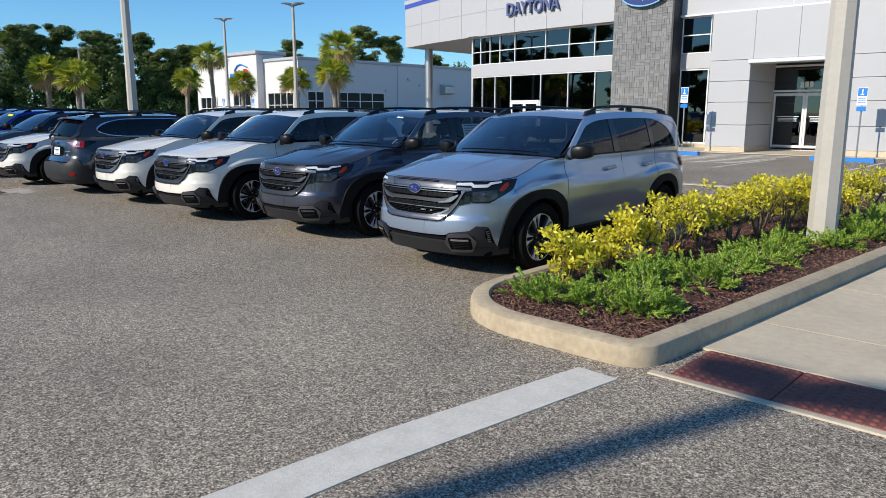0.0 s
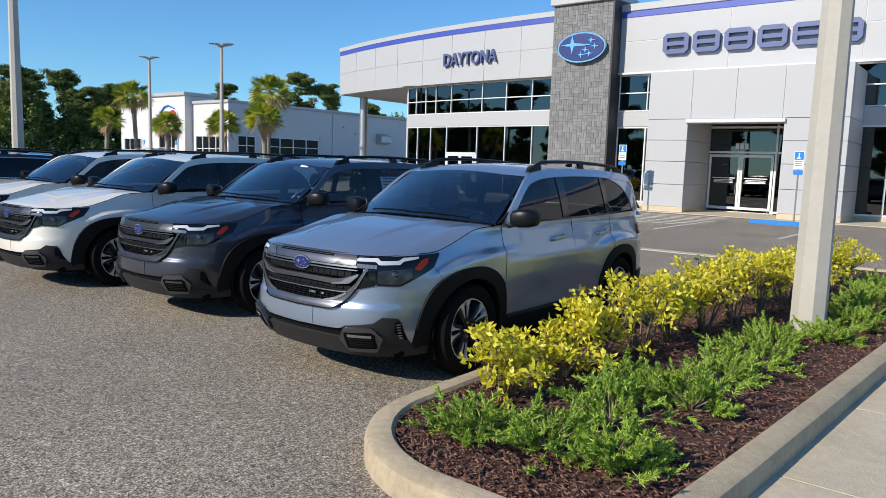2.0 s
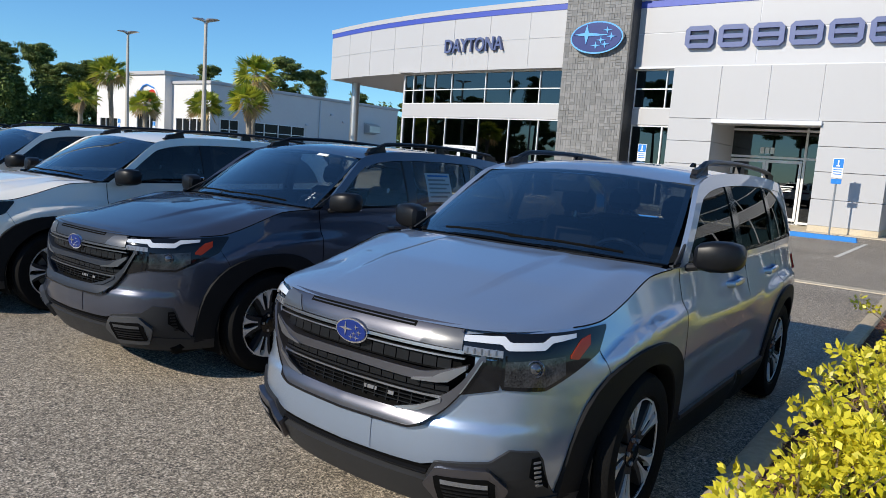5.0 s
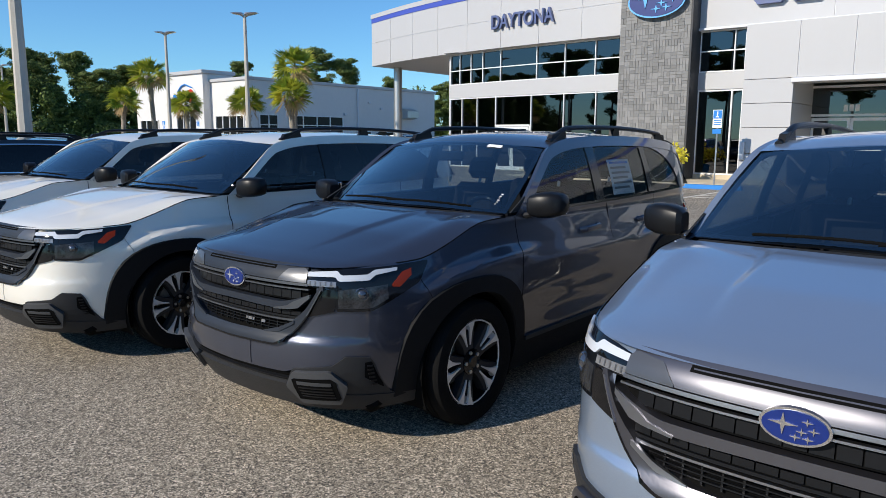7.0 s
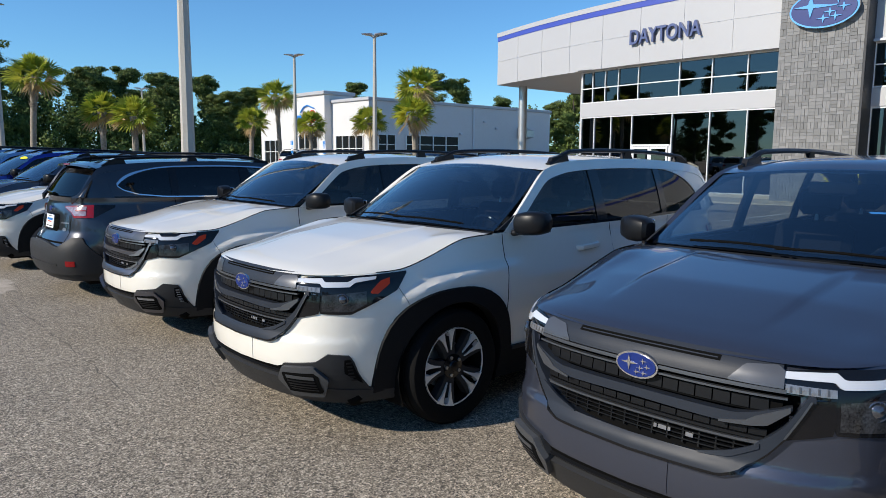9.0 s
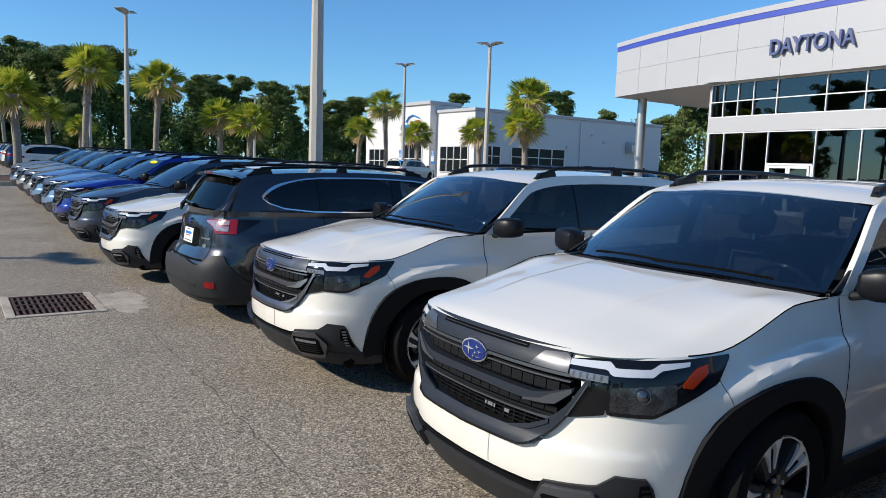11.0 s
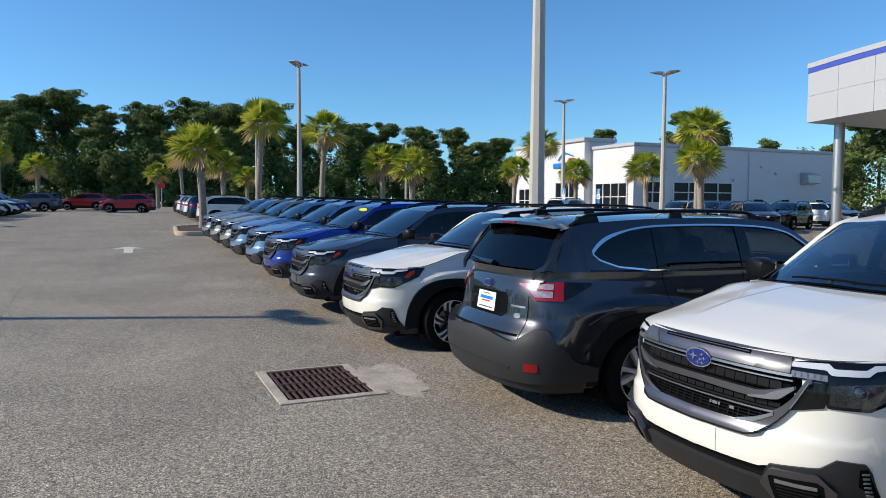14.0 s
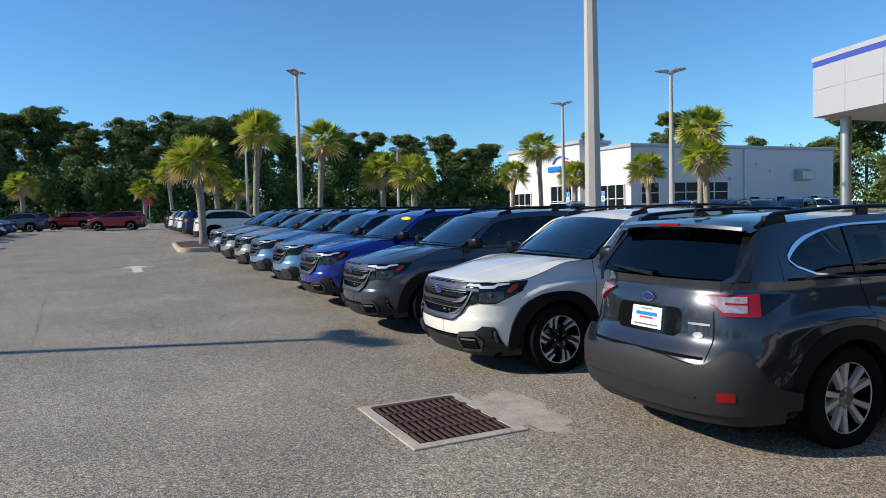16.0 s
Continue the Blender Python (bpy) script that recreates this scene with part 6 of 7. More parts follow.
    for o in car.children_recursive:
        if o.parent is not car and o.parent.name.startswith("wheel"):
            continue
        if o.name.startswith("wheel") and o.children:
            continue
        for v in o.data.vertices:
            lean = 0.07 * smooth01((v.co.z - 0.62) / 0.2) * smooth01((v.co.y - 4.0) / 0.5)
            v.co.y = float(np.interp(v.co.y, [-1, 0, 0.970, 3.640, 4.65, 5.65], [-1, 0, 0.95, 3.695, 4.77, 5.77])) - lean
            if v.co.z > 1.05:
                v.co.z = 1.05 + (v.co.z - 1.05) * 0.93
    repaint(car, "charcoal")
    return car


wagon = estate()
wagon.matrix_basis = pose(-15.83, 5.29 + 4.86, -0.03, 0, 0, 180)


# ---- papers and stickers on the cars ----
def sheet_on(car_x, car_y, label, name, u0, u1, w0, w1, material, side=1, bars=4):
    """A paper stuck inside a side window."""
    c = thing(name, label, "window sheet", m=pose(car_x, car_y, 0))
    part("paper", patch(cabin, u0, u1, w0, w1, 4, 4, -0.012, 0.0, side), material, c, smooth=False)
    for k in range(bars):
        h = (w1 - w0) / (bars + 1)
        part("print_bar", patch(cabin, u0 + 0.03, u1 - 0.03 - 0.05 * (k % 2), w1 - h * (k + 0.9), w1 - h * (k + 0.45), 3, 1, -0.0095, 0, side), GREYCLOTH if k else SIGNFACE, c, smooth=False)
    return c


sheet_on(-7.98, 5.52, "white printed price sheet inside the rear side window", "price_sheet", 2.78, 3.15, 1.20, 1.46, WHITE, 1, 6)


def screen_mark(car_x, car_y, label, name, p0, p1, q0, q1, material):
    c = thing(name, label, "sticker", m=pose(car_x, car_y, 0))
    part("sticker", patch(screen, p0, p1, q0, q1, 6, 4, 0.004), material, c, smooth=False)
    return c


screen_mark(-7.98, 5.52, "small white paper sticker inside the windscreen", "stock_sticker", 0.42, 0.58, 0.90, 0.945, WHITE)
wr = thing("window_writing", "white hand-written marks on the dark car's windscreen", "writing", m=pose(-7.98, 5.52, 0))
for k in range(6):
    part("stroke", patch(screen, 0.868 + 0.005 * (k % 2), 0.878 + 0.006 * (k % 3), 0.12 + 0.026 * k, 0.130 + 0.026 * k, 2, 1, 0.003), WHITE, wr, smooth=False)
yl = thing("yellow_sticker", "yellow oval price sticker on the blue car's windscreen", "windscreen sticker", m=pose(-24.4, 5.15, lot(-24.4)))
part("sticker", patch(screen, 0.42, 0.82, lambda p: 0.82 - 0.07 * math.sqrt(max(0, 1 - ((p - 0.62) / 0.2) ** 2)), lambda p: 0.82 + 0.07 * math.sqrt(max(0, 1 - ((p - 0.62) / 0.2) ** 2)), 14, 3, 0.006), YELLOW, yl)

# ---- cars further off ----
FINE = {"grille_slat", "grille_post", "radar_label", "slot_rib", "frame_edge", "cheek_edge", "fog_strip", "lamp_bowl", "lug_ring", "hub_cap", "vent_rib", "recess_rib", "fog_recess", "fog_frame", "badge_emblem", "badge_field", "wheel_boss", "headrest_post", "screen_frit", "panel_gap", "cover_slot", "spoke_backing", "brake_disc", "engine_bay", "door_card", "intake_slat", "lamp_reflector", "projector", "reflector_facet", "sill_line", "ribbed_band", "reflector_rib", "band_panel", "bright_wing", "mirror_foot", "corner_vent", "rear_view_mirror", "aerial_fin"}
for col, x, y, turn, lab in (
    ("red", -80.0, 0.6, -14, "red sport utility car far across the lot"), ("red", -88.4, -3.2, -14, "dark red sport utility car far across the lot"),
    ("graphite", -84.0, -7.0, -20, "dark grey car parked far across the lot"), ("white", -69.6, -4.3, 180, "white car parked across the aisle"), ("blue", -72.6, -4.2, 180, "blue car parked across the aisle"), ("white", -66.7, -4.7, 180, "white car parked across the aisle"), ("graphite", -63.8, -4.7, 180, "dark grey car parked across the aisle"), ("silver", -60.9, -4.7, 180, "silver car parked across the aisle"), ("silver", -75.6, -4.2, 180, "silver car parked across the aisle"),
    ("white", -53.2, 11.0, 180, "pale people carrier beyond the palm island"), ("navy", -58.5, 10.9, 180, "navy car parked beyond the palm island"), ("white", -62.0, 10.9, 180, "white car parked beyond the palm island"), ("skyblue", -65.2, 10.9, 180, "pale blue car parked beyond the palm island"), ("white", -69.0, 10.9, 180, "white car parked beyond the palm island"), ("black", -73.0, 10.9, 180, "black car parked beyond the palm island"),
    ("white", -52.8, 33.0, 205, "white pickup-like car parked before the white showroom"), ("white", -46.0, 33.8, 20, "white car parked before the white showroom"), ("navy", -43.0, 35.5, 20, "navy car parked before the white showroom"), ("black", -40.6, 37.2, 20, "black car parked before the white showroom"), ("graphite", -37.6, 33.5, 60, "dark car parked beside the canopy column"), ("white", -41.5, 46.0, 80, "white truck parked beyond the canopy"), ("navy", -47.5, 38.0, 20, "navy car parked before the white showroom"), ("silver", -50.5, 39.0, 20, "silver car parked before the white showroom"),
):
    c = park(plain, col, x, y, lab, turn, "parked_car")
    c["group"] = "cars further off"
    c.location.z = lot(x)
    for o in [o for o in c.children_recursive if o.name.split(".")[0] in FINE]:
        bpy.data.objects.remove(o)
for c in [o for o in bpy.data.objects if o.parent is None and o.name.startswith("suv")]:
    if c.location.x < -26:
        for o in [o for o in c.children_recursive if o.name.split(".")[0] in FINE - {"fog_frame", "badge_field", "lamp_reflector", "bright_wing"}]:
            bpy.data.objects.remove(o)
    c.location.z = lot(c.location.x)


# ---- plants ----
def leaf_cards(n, rng, centre, spread, length, width, droop=0.0, up=0.0):
    """n small pointed leaves scattered in an uneven cloud; gives vertices and faces."""
    c = rng.normal(0, 1, (n, 3))
    c /= np.linalg.norm(c, axis=1)[:, None] + 1e-9
    c *= (rng.uniform(0.25, 1.0, n) ** 0.6)[:, None]
    pos = np.array(centre) + c * np.array(spread)
    d = c + rng.normal(0, 0.6, (n, 3)) + np.array((0, 0, up))
    d /= np.linalg.norm(d, axis=1)[:, None] + 1e-9
    side = np.cross(d, rng.normal(0, 1, (n, 3)))
    side /= np.linalg.norm(side, axis=1)[:, None] + 1e-9
    ln = (length * rng.uniform(0.6, 1.25, n))[:, None]
    wd = (width * rng.uniform(0.7, 1.2, n))[:, None]
    tip = pos + d * ln + np.array((0, 0, -droop)) * ln
    v = np.stack([pos, pos + d * ln * 0.5 + side * wd, tip, pos + d * ln * 0.5 - side * wd], 1).reshape(-1, 3)
    f = np.arange(4 * n).reshape(-1, 4)
    return v, f


def cloud_mesh(name, chunks, material):
    vs, fs, k = [], [], 0
    for v, f in chunks:
        vs.append(v)
        fs.append(f + k)
        k += len(v)
    v, f = np.concatenate(vs), np.concatenate(fs)
    me = bpy.data.meshes.new(name)
    me.from_pydata(v.tolist(), [], f.tolist())
    me.materials.append(material)
    me.update()
    return me


def golden_shrub(seed, x, y, h, r):
    rng = np.random.default_rng(seed)
    ob = thing("golden_shrub", "bright yellow-leaved shrub in the mulch bed", "shrub", "golden hedge", m=pose(x, y, 0.10))
    stems, chunks = Shape(), []
    for k in range(9):
        a = rng.uniform(0, 2 * math.pi)
        tip = np.array((r * 0.75 * math.cos(a) * rng.uniform(0.3, 1), r * 0.9 * math.sin(a) * rng.uniform(0.3, 1), h * rng.uniform(0.55, 0.95)))
        stems.tube([(0.03 * math.cos(a), 0.03 * math.sin(a), -0.02), tuple(tip * (0.5, 0.5, 0.45)), tuple(tip)], [0.012, 0.009, 0.004], 5, caps=False)
        for j in range(4):
            c = tip + rng.normal(0, 1, 3) * (0.10, 0.10, 0.07)
            stems.tube([tuple(tip * (0.6, 0.6, 0.62)), tuple(c)], [0.006, 0.003], 4, caps=False)
            v, f = leaf_cards(30, rng, c, (0.065, 0.065, 0.045), 0.052, 0.0145, up=0.35)
            chunks.append((v, f))
        v, f = leaf_cards(5, rng, tip * (0.7, 0.7, 0.68), (0.07, 0.07, 0.07), 0.08, 0.018)
        chunks.append((v, f))
    part("stem", stems, TWIG, ob)
    part("leaves", cloud_mesh("leaves", chunks, GOLDLEAF), GOLDLEAF, ob)
    return ob


def juniper_shrub(seed, x, y, r, h):
    rng = np.random.default_rng(seed)
    ob = thing("juniper_shrub", "low spreading green juniper in the mulch bed", "shrub", "low junipers", m=pose(x, y, 0.10))
    chunks, stems = [], Shape()
    for k in range(24):
        a, q = rng.uniform(0, 2 * math.pi), rng.uniform(0.25, 1.0)
        tip = np.array((r * q * math.cos(a), r * q * math.sin(a), h * (0.2 + 1.0 * rng.uniform()) * (1.15 - 0.5 * q)))
        stems.tube([(0, 0, 0), tuple(tip * (0.6, 0.6, 0.7))], [0.008, 0.004], 4, caps=False)
        out = tip / (np.linalg.norm(tip) + 1e-6)
        for j in range(5):
            base = tip * (0.45 + 0.11 * j) + rng.normal(0, 0.03, 3) * (1, 1, 0.5)
            way = out + rng.normal(0, 0.45, 3) + (0, 0, 0.30)
            way /= np.linalg.norm(way)
            n = 64
            along = rng.uniform(0, 1, n)[:, None]
            d = way + rng.normal(0, 0.50, (n, 3))
            d /= np.linalg.norm(d, axis=1)[:, None]
            sd = np.cross(d, rng.normal(0, 1, (n, 3)))
            sd /= np.linalg.norm(sd, axis=1)[:, None]
            b = base + way * along * 0.10
            ln = rng.uniform(0.022, 0.045, n)[:, None] * (1.25 - 0.6 * along)
            v = np.stack([b - sd * 0.0055, b + sd * 0.0055, b + d * ln], 1).reshape(-1, 3)
            chunks.append((v, np.arange(3 * n).reshape(-1, 3)))
    part("stem", stems, TWIG, ob)
    part("needles", cloud_mesh("needles", chunks, JUNIPER), JUNIPER, ob)
    return ob


for i, (x, y, h, r) in enumerate(((-3.62, 5.75, 0.50, 0.42), (-3.55, 6.35, 0.42, 0.36), (-3.48, 6.9, 0.62, 0.42), (-3.40, 7.5, 0.78, 0.48), (-3.38, 8.1, 0.60, 0.42), (-3.28, 8.7, 0.70, 0.46), (-3.2, 9.35, 0.84, 0.52), (-3.1, 9.95, 0.84, 0.50), (-3.05, 10.9, 0.66, 0.45), (-2.95, 11.7, 0.66, 0.46), (-2.9, 12.5, 0.75, 0.5), (-2.9, 13.4, 0.7, 0.48), (-3.5, 10.4, 0.6, 0.4))):
    golden_shrub(10 + i, x, y, h * 0.84, r * 0.80)
for i, (x, y, r, h) in enumerate(((-3.35, 5.02, 0.42, 0.30), (-2.95, 5.12, 0.45, 0.32), (-2.58, 5.15, 0.45, 0.34), (-2.85, 5.75, 0.50, 0.38), (-2.58, 6.35, 0.46, 0.36), (-2.95, 6.45, 0.40, 0.32), (-2.62, 7.1, 0.42, 0.30), (-2.56, 7.8, 0.48, 0.34), (-2.6, 8.5, 0.45, 0.32), (-2.30, 9.2, 0.40, 0.30), (-2.15, 10.0, 0.42, 0.34), (-2.35, 10.7, 0.48, 0.36), (-2.25, 11.6, 0.48, 0.36), (-2.3, 12.6, 0.5, 0.36), (-2.3, 13.6, 0.5, 0.36))):
    juniper_shrub(40 + i, x, y, r * 0.90, h * 0.66)

# bark chips over the bed
rng = np.random.default_rng(3)
chips, count = [], 20000
px, py = rng.uniform(-4.0, -1.75, count), 4.5 + 9.5 * rng.uniform(0, 1, count) ** 1.5
keep = (px > -3.97) & (px < -2.22 + 0.072 * (py - 4.4)) & ~((px < -3.1) & ((px + 3.09) ** 2 + (py - 5.26) ** 2 > 0.82**2) & (py < 5.3)) & (py > 4.44)
px, py = px[keep], py[keep]
n = len(px)
a, t = rng.uniform(0, 2 * math.pi, n), rng.normal(0, 0.35, n)
ln, wd = rng.uniform(0.006, 0.026, n), rng.uniform(0.002, 0.006, n)
c = np.stack([px, py, 0.112 + rng.uniform(0, 0.022, n)], 1)
d = np.stack([np.cos(a) * np.cos(t), np.sin(a) * np.cos(t), np.sin(t)], 1) * ln[:, None]
s = np.stack([-np.sin(a), np.cos(a), rng.normal(0, 0.3, n)], 1) * wd[:, None]
v = np.stack([c - d - s, c + d - s, c + d + s, c - d + s, c + (0, 0, 0.008)], 1).reshape(-1, 3)
k = 5 * np.arange(n)[:, None]
f = np.concatenate([k + np.array(q) for q in ((0, 1, 4), (1, 2, 4), (2, 3, 4), (3, 0, 4))])
chip_mesh = bpy.data.meshes.new("bark_chips")
chip_mesh.from_pydata(v.tolist(), [], f.tolist())
chip_mesh.materials.append(BARKCHIP)
tagged(new("bark_chips", chip_mesh), "loose dark brown bark chips on the planting bed", "mulch", kind="stuff")


def palm(name, seed, h, crown_r, label):
    """A cabbage palm: rough trunk, old boots below the crown, fan fronds with split leaflets."""
    rng = np.random.default_rng(seed)
    ob = thing(name, label, "palm tree", "lot palms")
    lean = rng.normal(0, 0.03, 2)
    pts, rad = [], []
    for t in np.linspace(0, 1, 12):
        pts.append((lean[0] * h * t * t, lean[1] * h * t * t, -0.2 + (h + 0.2) * t))
        rad.append(0.23 - 0.05 * smooth01(t * 4) + 0.02 * math.sin(t * 25) * 0.4 + 0.07 * smooth01((t - 0.72) / 0.2))
    part("trunk", Shape().tube(pts, rad, 12), PALMBARK, ob)
    boots = Shape()
    for k in range(46):
        z = h * rng.uniform(0.66, 1.0)
        a = k * 2.4
        bx, by = lean[0] * z * z / h, lean[1] * z * z / h
        boots.tube([(bx + 0.17 * math.cos(a), by + 0.17 * math.sin(a), z - 0.1), (bx + 0.30 * math.cos(a), by + 0.30 * math.sin(a), z + 0.16)], [0.045, 0.02], 5, squash=0.4)
    part("boot_sheath", boots, PALMBARK, ob)
    stems = Shape()
    top = np.array((lean[0] * h, lean[1] * h, h + 0.05))
    live, dry = ([], []), ([], [])
    for k in range(38):
        a = k * 2.39996 + rng.normal(0, 0.15)
        el = radians(-44 + 128 * (k / 37) ** 0.95 + rng.normal(0, 6))
        vs, fs = dry if k < 3 else live
        d = np.array((math.cos(a) * math.cos(el), math.sin(a) * math.cos(el), math.sin(el)))
        base = top + d * (1, 1, 0.9) * crown_r * rng.uniform(0.34, 0.46)
        stems.tube([tuple(top), tuple((top + base) / 2 + (0, 0, 0.04)), tuple(base)], [0.022, 0.016, 0.012], 4, caps=False)
        sd = np.cross(d, (0, 0, 1))
        sd /= np.linalg.norm(sd) + 1e-6
        up = np.cross(sd, d)
        roll = rng.normal(0, 0.7)
        sd, up = sd * math.cos(roll) + up * math.sin(roll), up * math.cos(roll) - sd * math.sin(roll)
        fan = crown_r * rng.uniform(0.52, 0.64) * (1 - 0.25 * max(0, math.sin(el)))
        m = 15
        hub = len(vs)
        vs.append(base)
        for j in range(m):
            b = radians(-88 + 176 * j / (m - 1))
            q = d * math.cos(b) + sd * math.sin(b) + up * (0.35 * abs(math.sin(b)) - 0.12)
            q /= np.linalg.norm(q)
            ln = fan * (0.70 + 0.30 * math.cos(b)) * rng.uniform(0.9, 1.06)
            wv = np.cross(q, up)
            wv /= np.linalg.norm(wv) + 1e-6
            wv *= 0.062
            mid = base + q * ln * 0.6
            tip = base + q * ln + np.array((0, 0, -0.13 * ln * rng.uniform(0.2, 1.3)))
            i = len(vs)
            vs += [mid + wv, tip, mid - wv]
            fs.append((hub, i, i + 1, i + 2))
    part("leaf_stem", stems, PALMLEAF, ob)
    for nm, (vs, fs), mt in (("fronds", live, PALMLEAF), ("dry_fronds", dry, DEADFROND)):
        me = bpy.data.meshes.new(nm)
        me.from_pydata([tuple(p) for p in vs], [], fs)
        me.materials.append(mt)
        part(nm, me, mt, ob)
    return ob


palms = [palm("palm_tree", 5, 4.0, 1.75, "cabbage palm with green and yellow fan fronds"), palm("palm_tree", 6, 6.1, 2.0, "tall cabbage palm with yellow-green fan fronds"), palm("palm_tree", 7, 3.5, 1.7, "short cabbage palm with yellowing fan fronds")]
spots = [(1, -54.9, 10.1, 1.0), (1, -55.5, 14.2, 0.95), (0, -53.0, 17.5, 0.95), (2, -50.5, 18.5, 0.8), (0, -59.4, 30.6, 0.95), (1, -58.5, 32.7, 0.95), (0, -55.4, 33.7, 0.9), (0, -47.8, 34.0, 0.92), (0, -42.5, 33.6, 1.0), (1, -45.7, 36.3, 1.02), (0, -84.0, -4.5, 1.0), (2, -97.0, 6.0, 1.1), (1, -84.0, 7.8, 0.85), (2, -88.0, 14.5, 1.0), (1, -95.0, -9.0, 0.9), (0, -64.0, 9.2, 0.95), (0, -100, -14, 1.1), (1, -92, -20, 1.0)]
palms[0].matrix_basis = pose(-47.6, 6.2, lot(-47.6))
palms[1].matrix_basis = pose(-54.9, 10.1, lot(-54.9))
palms[2].matrix_basis = pose(-50.5, 18.5, lot(-50.5))
for i, (k, x, y, s) in enumerate(spots):
    if i in (0, 3):
        continue
    copy_thing(palms[k], pose(x, y, lot(x), 0, 0, 47 * i) @ Matrix.Scale(s, 4))


def leaf_clump(n, rng, centre, spread, length, width):
    """n leaves lying like shingles on an uneven clump, so that the clump takes light and shade as a body."""
    c = rng.normal(0, 1, (n, 3))
    c /= np.linalg.norm(c, axis=1)[:, None] + 1e-9
    pos = np.array(centre) + c * np.array(spread) * (rng.uniform(0.12, 1.0, n) ** 0.5 * rng.uniform(0.85, 1.3, n))[:, None]
    nrm = c + rng.normal(0, 0.42, (n, 3))
    d = np.cross(nrm, rng.normal(0, 1, (n, 3)))
    d /= np.linalg.norm(d, axis=1)[:, None] + 1e-9
    side = np.cross(d, nrm)
    side /= np.linalg.norm(side, axis=1)[:, None] + 1e-9
    ln, wd = (length * rng.uniform(0.6, 1.3, n))[:, None], (width * rng.uniform(0.7, 1.25, n))[:, None]
    v = np.stack([pos - d * ln * 0.5, pos + side * wd, pos + d * ln * 0.5, pos - side * wd], 1).reshape(-1, 3)
    return v, np.arange(4 * n).reshape(-1, 4)


def forest_tree(seed, h, kind):
    """A tapered trunk with limbs and a crown of many small leaf clumps."""
    rng = np.random.default_rng(seed)
    label = "tall pine with an open tufted crown" if kind == "pine" else "broad dark green tree at the wood's edge"
    ob = thing("pine_tree" if kind == "pine" else "broadleaf_tree", label, "tree", "edge of the woods")
    sh, chunks = Shape(), []
    bend = rng.normal(0, 0.03, 2)
    at = lambda t: np.array((bend[0] * h * t * t, bend[1] * h * t * t, h * t))
    sh.tube([tuple(at(t) - (0, 0, 0.3 if t == 0 else 0)) for t in np.linspace(0, 0.88, 9)], [h * 0.016 * (1.1 - 1.05 * t) for t in np.linspace(0, 0.88, 9)], 7)
    mat_ = PINELEAF if kind == "pine" else OAKLEAF
    limbs = 30 if kind == "pine" else 42
    for k in range(limbs):
        t = rng.uniform(0.48, 0.98) if kind == "pine" else rng.uniform(0.16, 0.97)
        a = rng.uniform(0, 2 * math.pi)
        reach = h * (0.17 * math.sqrt(max(0.05, 1 - ((t - 0.72) / 0.33) ** 2)) if kind == "pine" else 0.24 * math.sqrt(max(0.06, 1 - ((t - 0.52) / 0.52) ** 2))) * rng.uniform(0.55, 1.1)
        p0 = at(t * 0.95)
        p1 = p0 + (reach * math.cos(a), reach * math.sin(a), reach * rng.uniform(0.05, 0.55))
        sh.tube([tuple(p0), tuple((p0 + p1) / 2 + (0, 0, 0.05 * reach)), tuple(p1)], [h * 0.004, h * 0.003, h * 0.0012], 4, caps=False)
        for j in range(4 if kind == "pine" else 5):
            c = p0 + (p1 - p0) * rng.uniform(0.35, 1.05) + rng.normal(0, 0.016 * h, 3)
            r = h * (rng.uniform(0.028, 0.062) if kind == "pine" else rng.uniform(0.032, 0.066))
            chunks.append(leaf_clump(170, rng, c, (r * 1.3, r * 1.3, r * (0.55 if kind == "pine" else 0.95)), h * 0.019, h * 0.0068))
    part("trunk", sh, TREEBARK, ob)
    part("crown", cloud_mesh("crown", chunks, mat_), mat_, ob)
    return ob


kinds = [forest_tree(21, 17, "pine"), forest_tree(22, 19, "pine"), forest_tree(23, 15, "oak"), forest_tree(24, 12, "oak"), forest_tree(25, 16, "pine"), forest_tree(26, 9, "oak")]
rng = np.random.default_rng(9)
places = []
for y in np.arange(-75, 62, 3.2):
    k = 1.0 if y < 30 else 0.85
    places.append((rng.choice([0, 1, 4, 0, 1]), -128 + rng.normal(0, 4), y + rng.normal(0, 1.5), rng.uniform(0.84, 1.06) * k))
    places.append((rng.choice([0, 1, 4]), -122 + rng.normal(0, 3), y + 1.6 + rng.normal(0, 1.2), rng.uniform(0.66, 1.0) * k))
    places.append((rng.choice([2, 3, 2]), -119 + rng.normal(0, 2), y + 2 + rng.normal(0, 1.2), rng.uniform(0.6, 0.95) * k))
    places.append((5, -114 + rng.normal(0, 1.2), y + rng.normal(0, 1.5), rng.uniform(0.6, 0.95) * k))
for a in np.linspace(0, 1, 26):
    x, y = -118 + 110 * a, 78 + 45 * a
    places.append((rng.choice([0, 1, 4, 2]), x + rng.normal(0, 3), y + rng.normal(0, 4), rng.uniform(0.72, 1.0)))
    places.append((rng.choice([3, 2]), x + rng.normal(0, 2) - 3, y - 8 + rng.normal(0, 3), rng.uniform(0.6, 0.75)))
for x in np.arange(-100, 70, 4.6):
    places.append((rng.choice([0, 1, 2, 2, 3]), x, -62 + rng.normal(0, 4), rng.uniform(0.9, 1.2)))
used = set()
for k, x, y, s in places:
    m = pose(x, y, lot(x), 0, 0, rng.uniform(0, 360)) @ Matrix.Scale(float(s), 4)
    if k not in used:
        kinds[k].matrix_basis = m
        used.add(k)
    else:
        copy_thing(kinds[k], m)

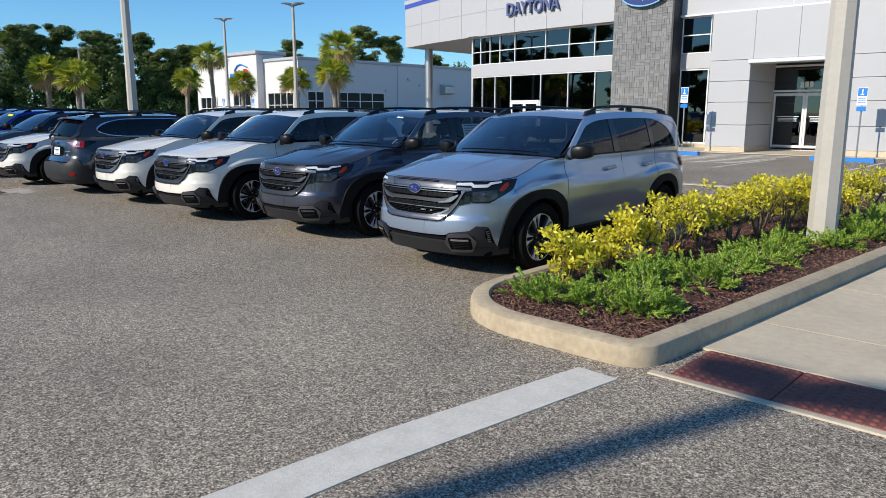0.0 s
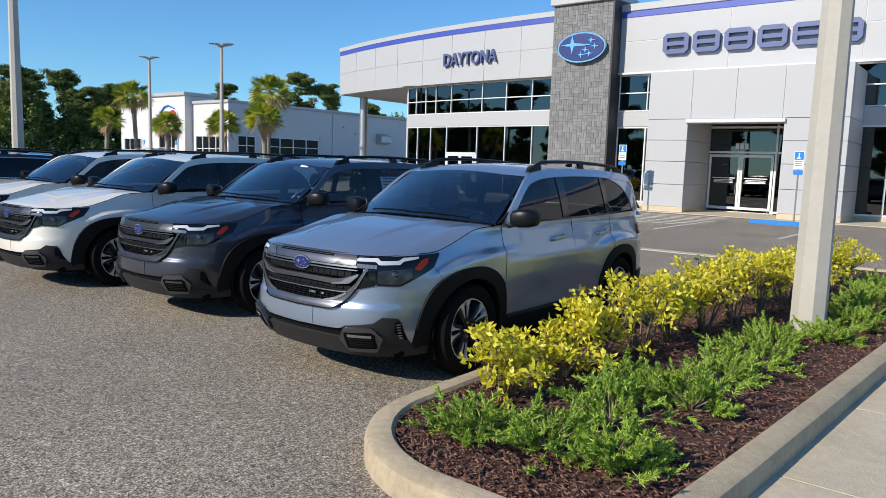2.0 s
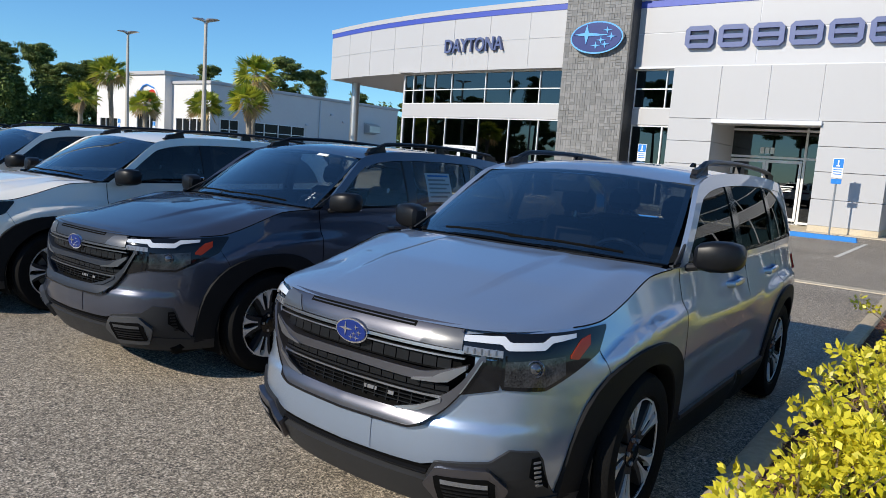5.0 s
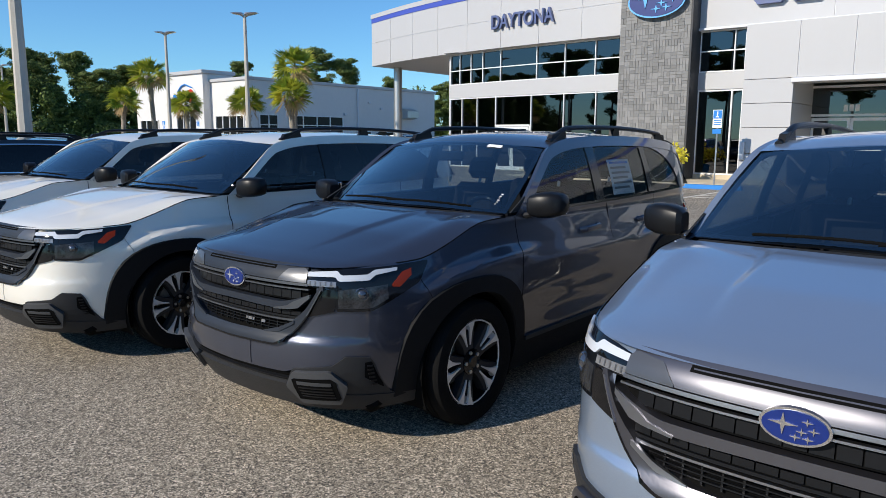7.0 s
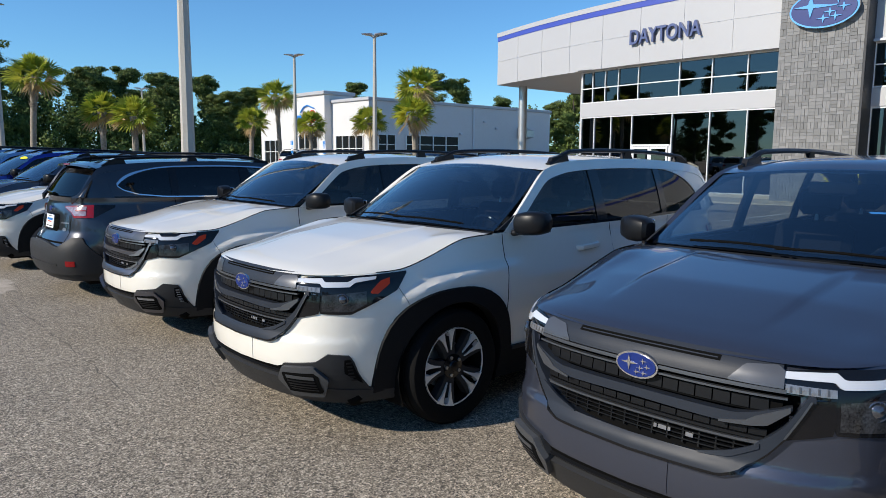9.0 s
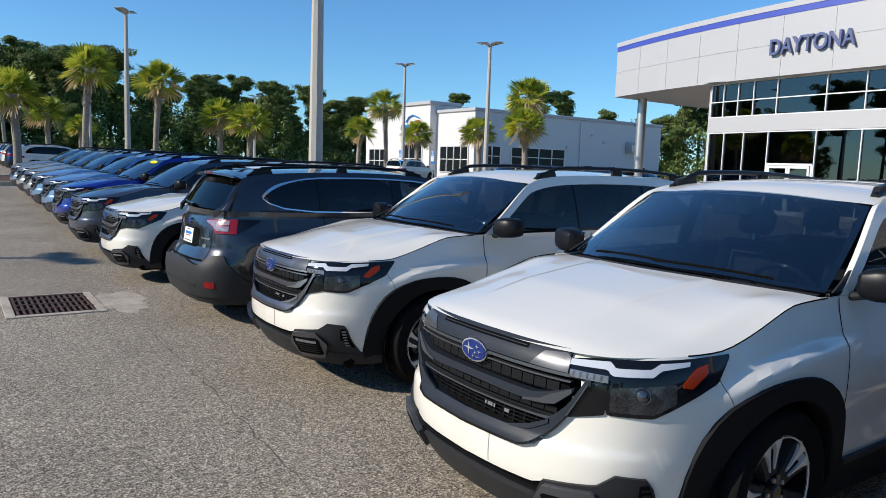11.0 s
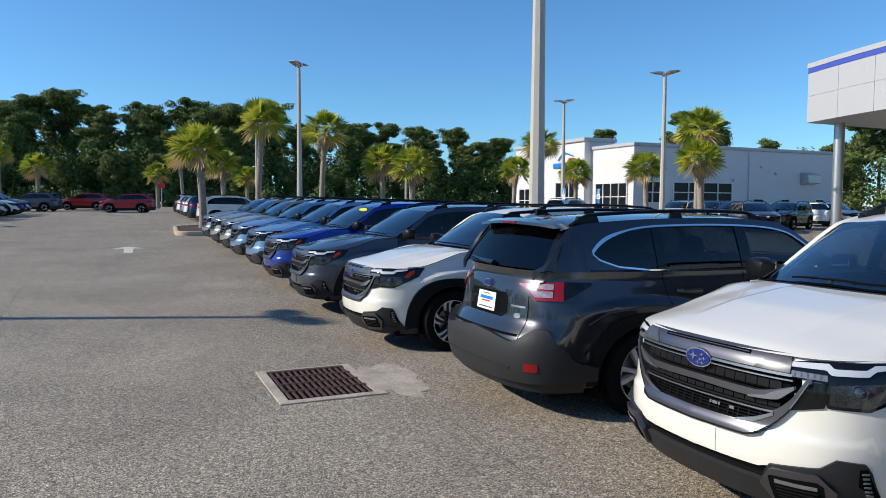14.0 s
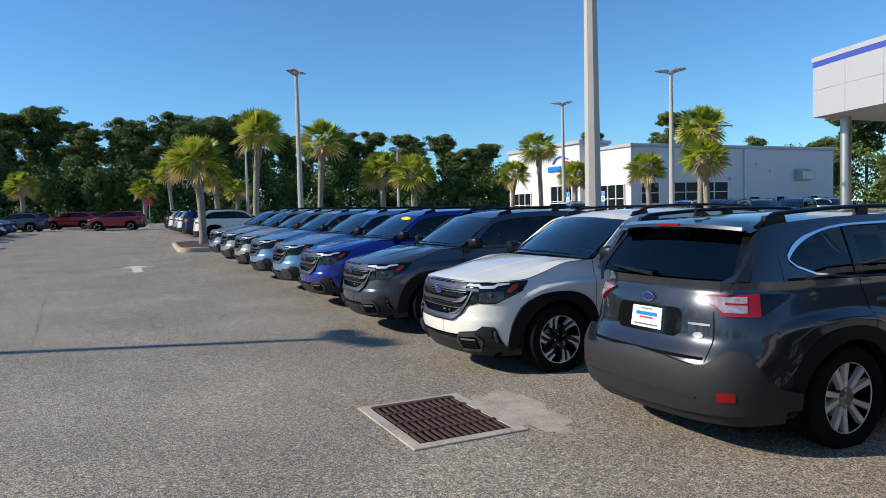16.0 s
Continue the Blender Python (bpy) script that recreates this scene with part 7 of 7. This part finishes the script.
# potted plant at the tower's foot
rng = np.random.default_rng(77)
pot = thing("potted_plant", "yellow-green leafy plant in a blue pot beside the tower", "plant", m=pose(-15.99, 31.5, 0.02))
part("pot", Shape().tube([(0, 0, 0.0), (0, 0, 0.30), (0, 0, 0.52), (0, 0, 0.56)], [0.17, 0.22, 0.25, 0.27], 20), SIGNFACE, pot, "glazed blue pot")
stem, blades = Shape(), []
for k in range(16):
    a, el = k * 2.4, rng.uniform(0.5, 1.3)
    d = np.array((math.cos(a) * math.cos(el), math.sin(a) * math.cos(el), math.sin(el)))
    tip = np.array((0, 0, 0.55)) + d * rng.uniform(0.35, 0.85)
    stem.tube([(0, 0, 0.5), tuple(tip * (0.5, 0.5, 0.8)), tuple(tip)], [0.014, 0.01, 0.005], 5, caps=False)
    blades.append(leaf_cards(26, rng, tip, (0.15, 0.15, 0.11), 0.22, 0.035, droop=0.2, up=0.4))
part("stem", stem, TWIG, pot)
part("leaves", cloud_mesh("leaves", blades, GOLDLEAF), GOLDLEAF, pot)

# understorey of the far woods
chunks = []
for y in np.arange(-90, 75, 2.2):
    for q in range(3):
        for j in range(3):
            chunks.append(leaf_clump(230, rng, (-112.5 + rng.normal(0, 1.5) - 3 * q, y + rng.normal(0, 1.0), 1.1 + 1.2 + 2.3 * q + rng.normal(0, 0.7)), (1.2, 1.3, 1.2 + 0.7 * q), 0.42, 0.14))
for a in np.linspace(0, 1, 84):
    for q in range(4):
        chunks.append(leaf_clump(230, rng, (-124 + 118 * a + rng.normal(0, 1.2), 68 + 48 * a + rng.normal(0, 1.5) + 2 * q, 1.0 + 1.9 * q + rng.normal(0, 0.6)), (1.7, 1.6, 1.7), 0.44, 0.15))
tagged(new("undergrowth", cloud_mesh("undergrowth", chunks, OAKLEAF)), "dense dark undergrowth along the edge of the woods", "undergrowth", kind="stuff")
slab("grass_verge", "rough grass verge before the woods", "grass", -260, -120, -108, 200, 1.14, GRASS)

# palm island past the last car
ISLE = [(-45.9 - 3.4, 4.9), (-43.2, 4.6)] + round_corner(-42.6, 5.2, 0.6, -90, 0, 6) + [(-42.0, 9.6)] + round_corner(-42.6, 9.6, 0.6, 0, 90, 6) + [(-49.0, 10.2)] + round_corner(-49.0, 7.5, 2.6, 92, 268, 10)[1:-1]
kr = thing("kerb", "pale concrete kerb round the palm island", "kerb", kind="structure", shape=kerb_ring(ISLE), material=KERB, m=pose(0, 0, lot(-45.5)))
bd = bed(ISLE, "planting_bed", "brown mulch bed round the palm")
bd.location.z = lot(-45.5)
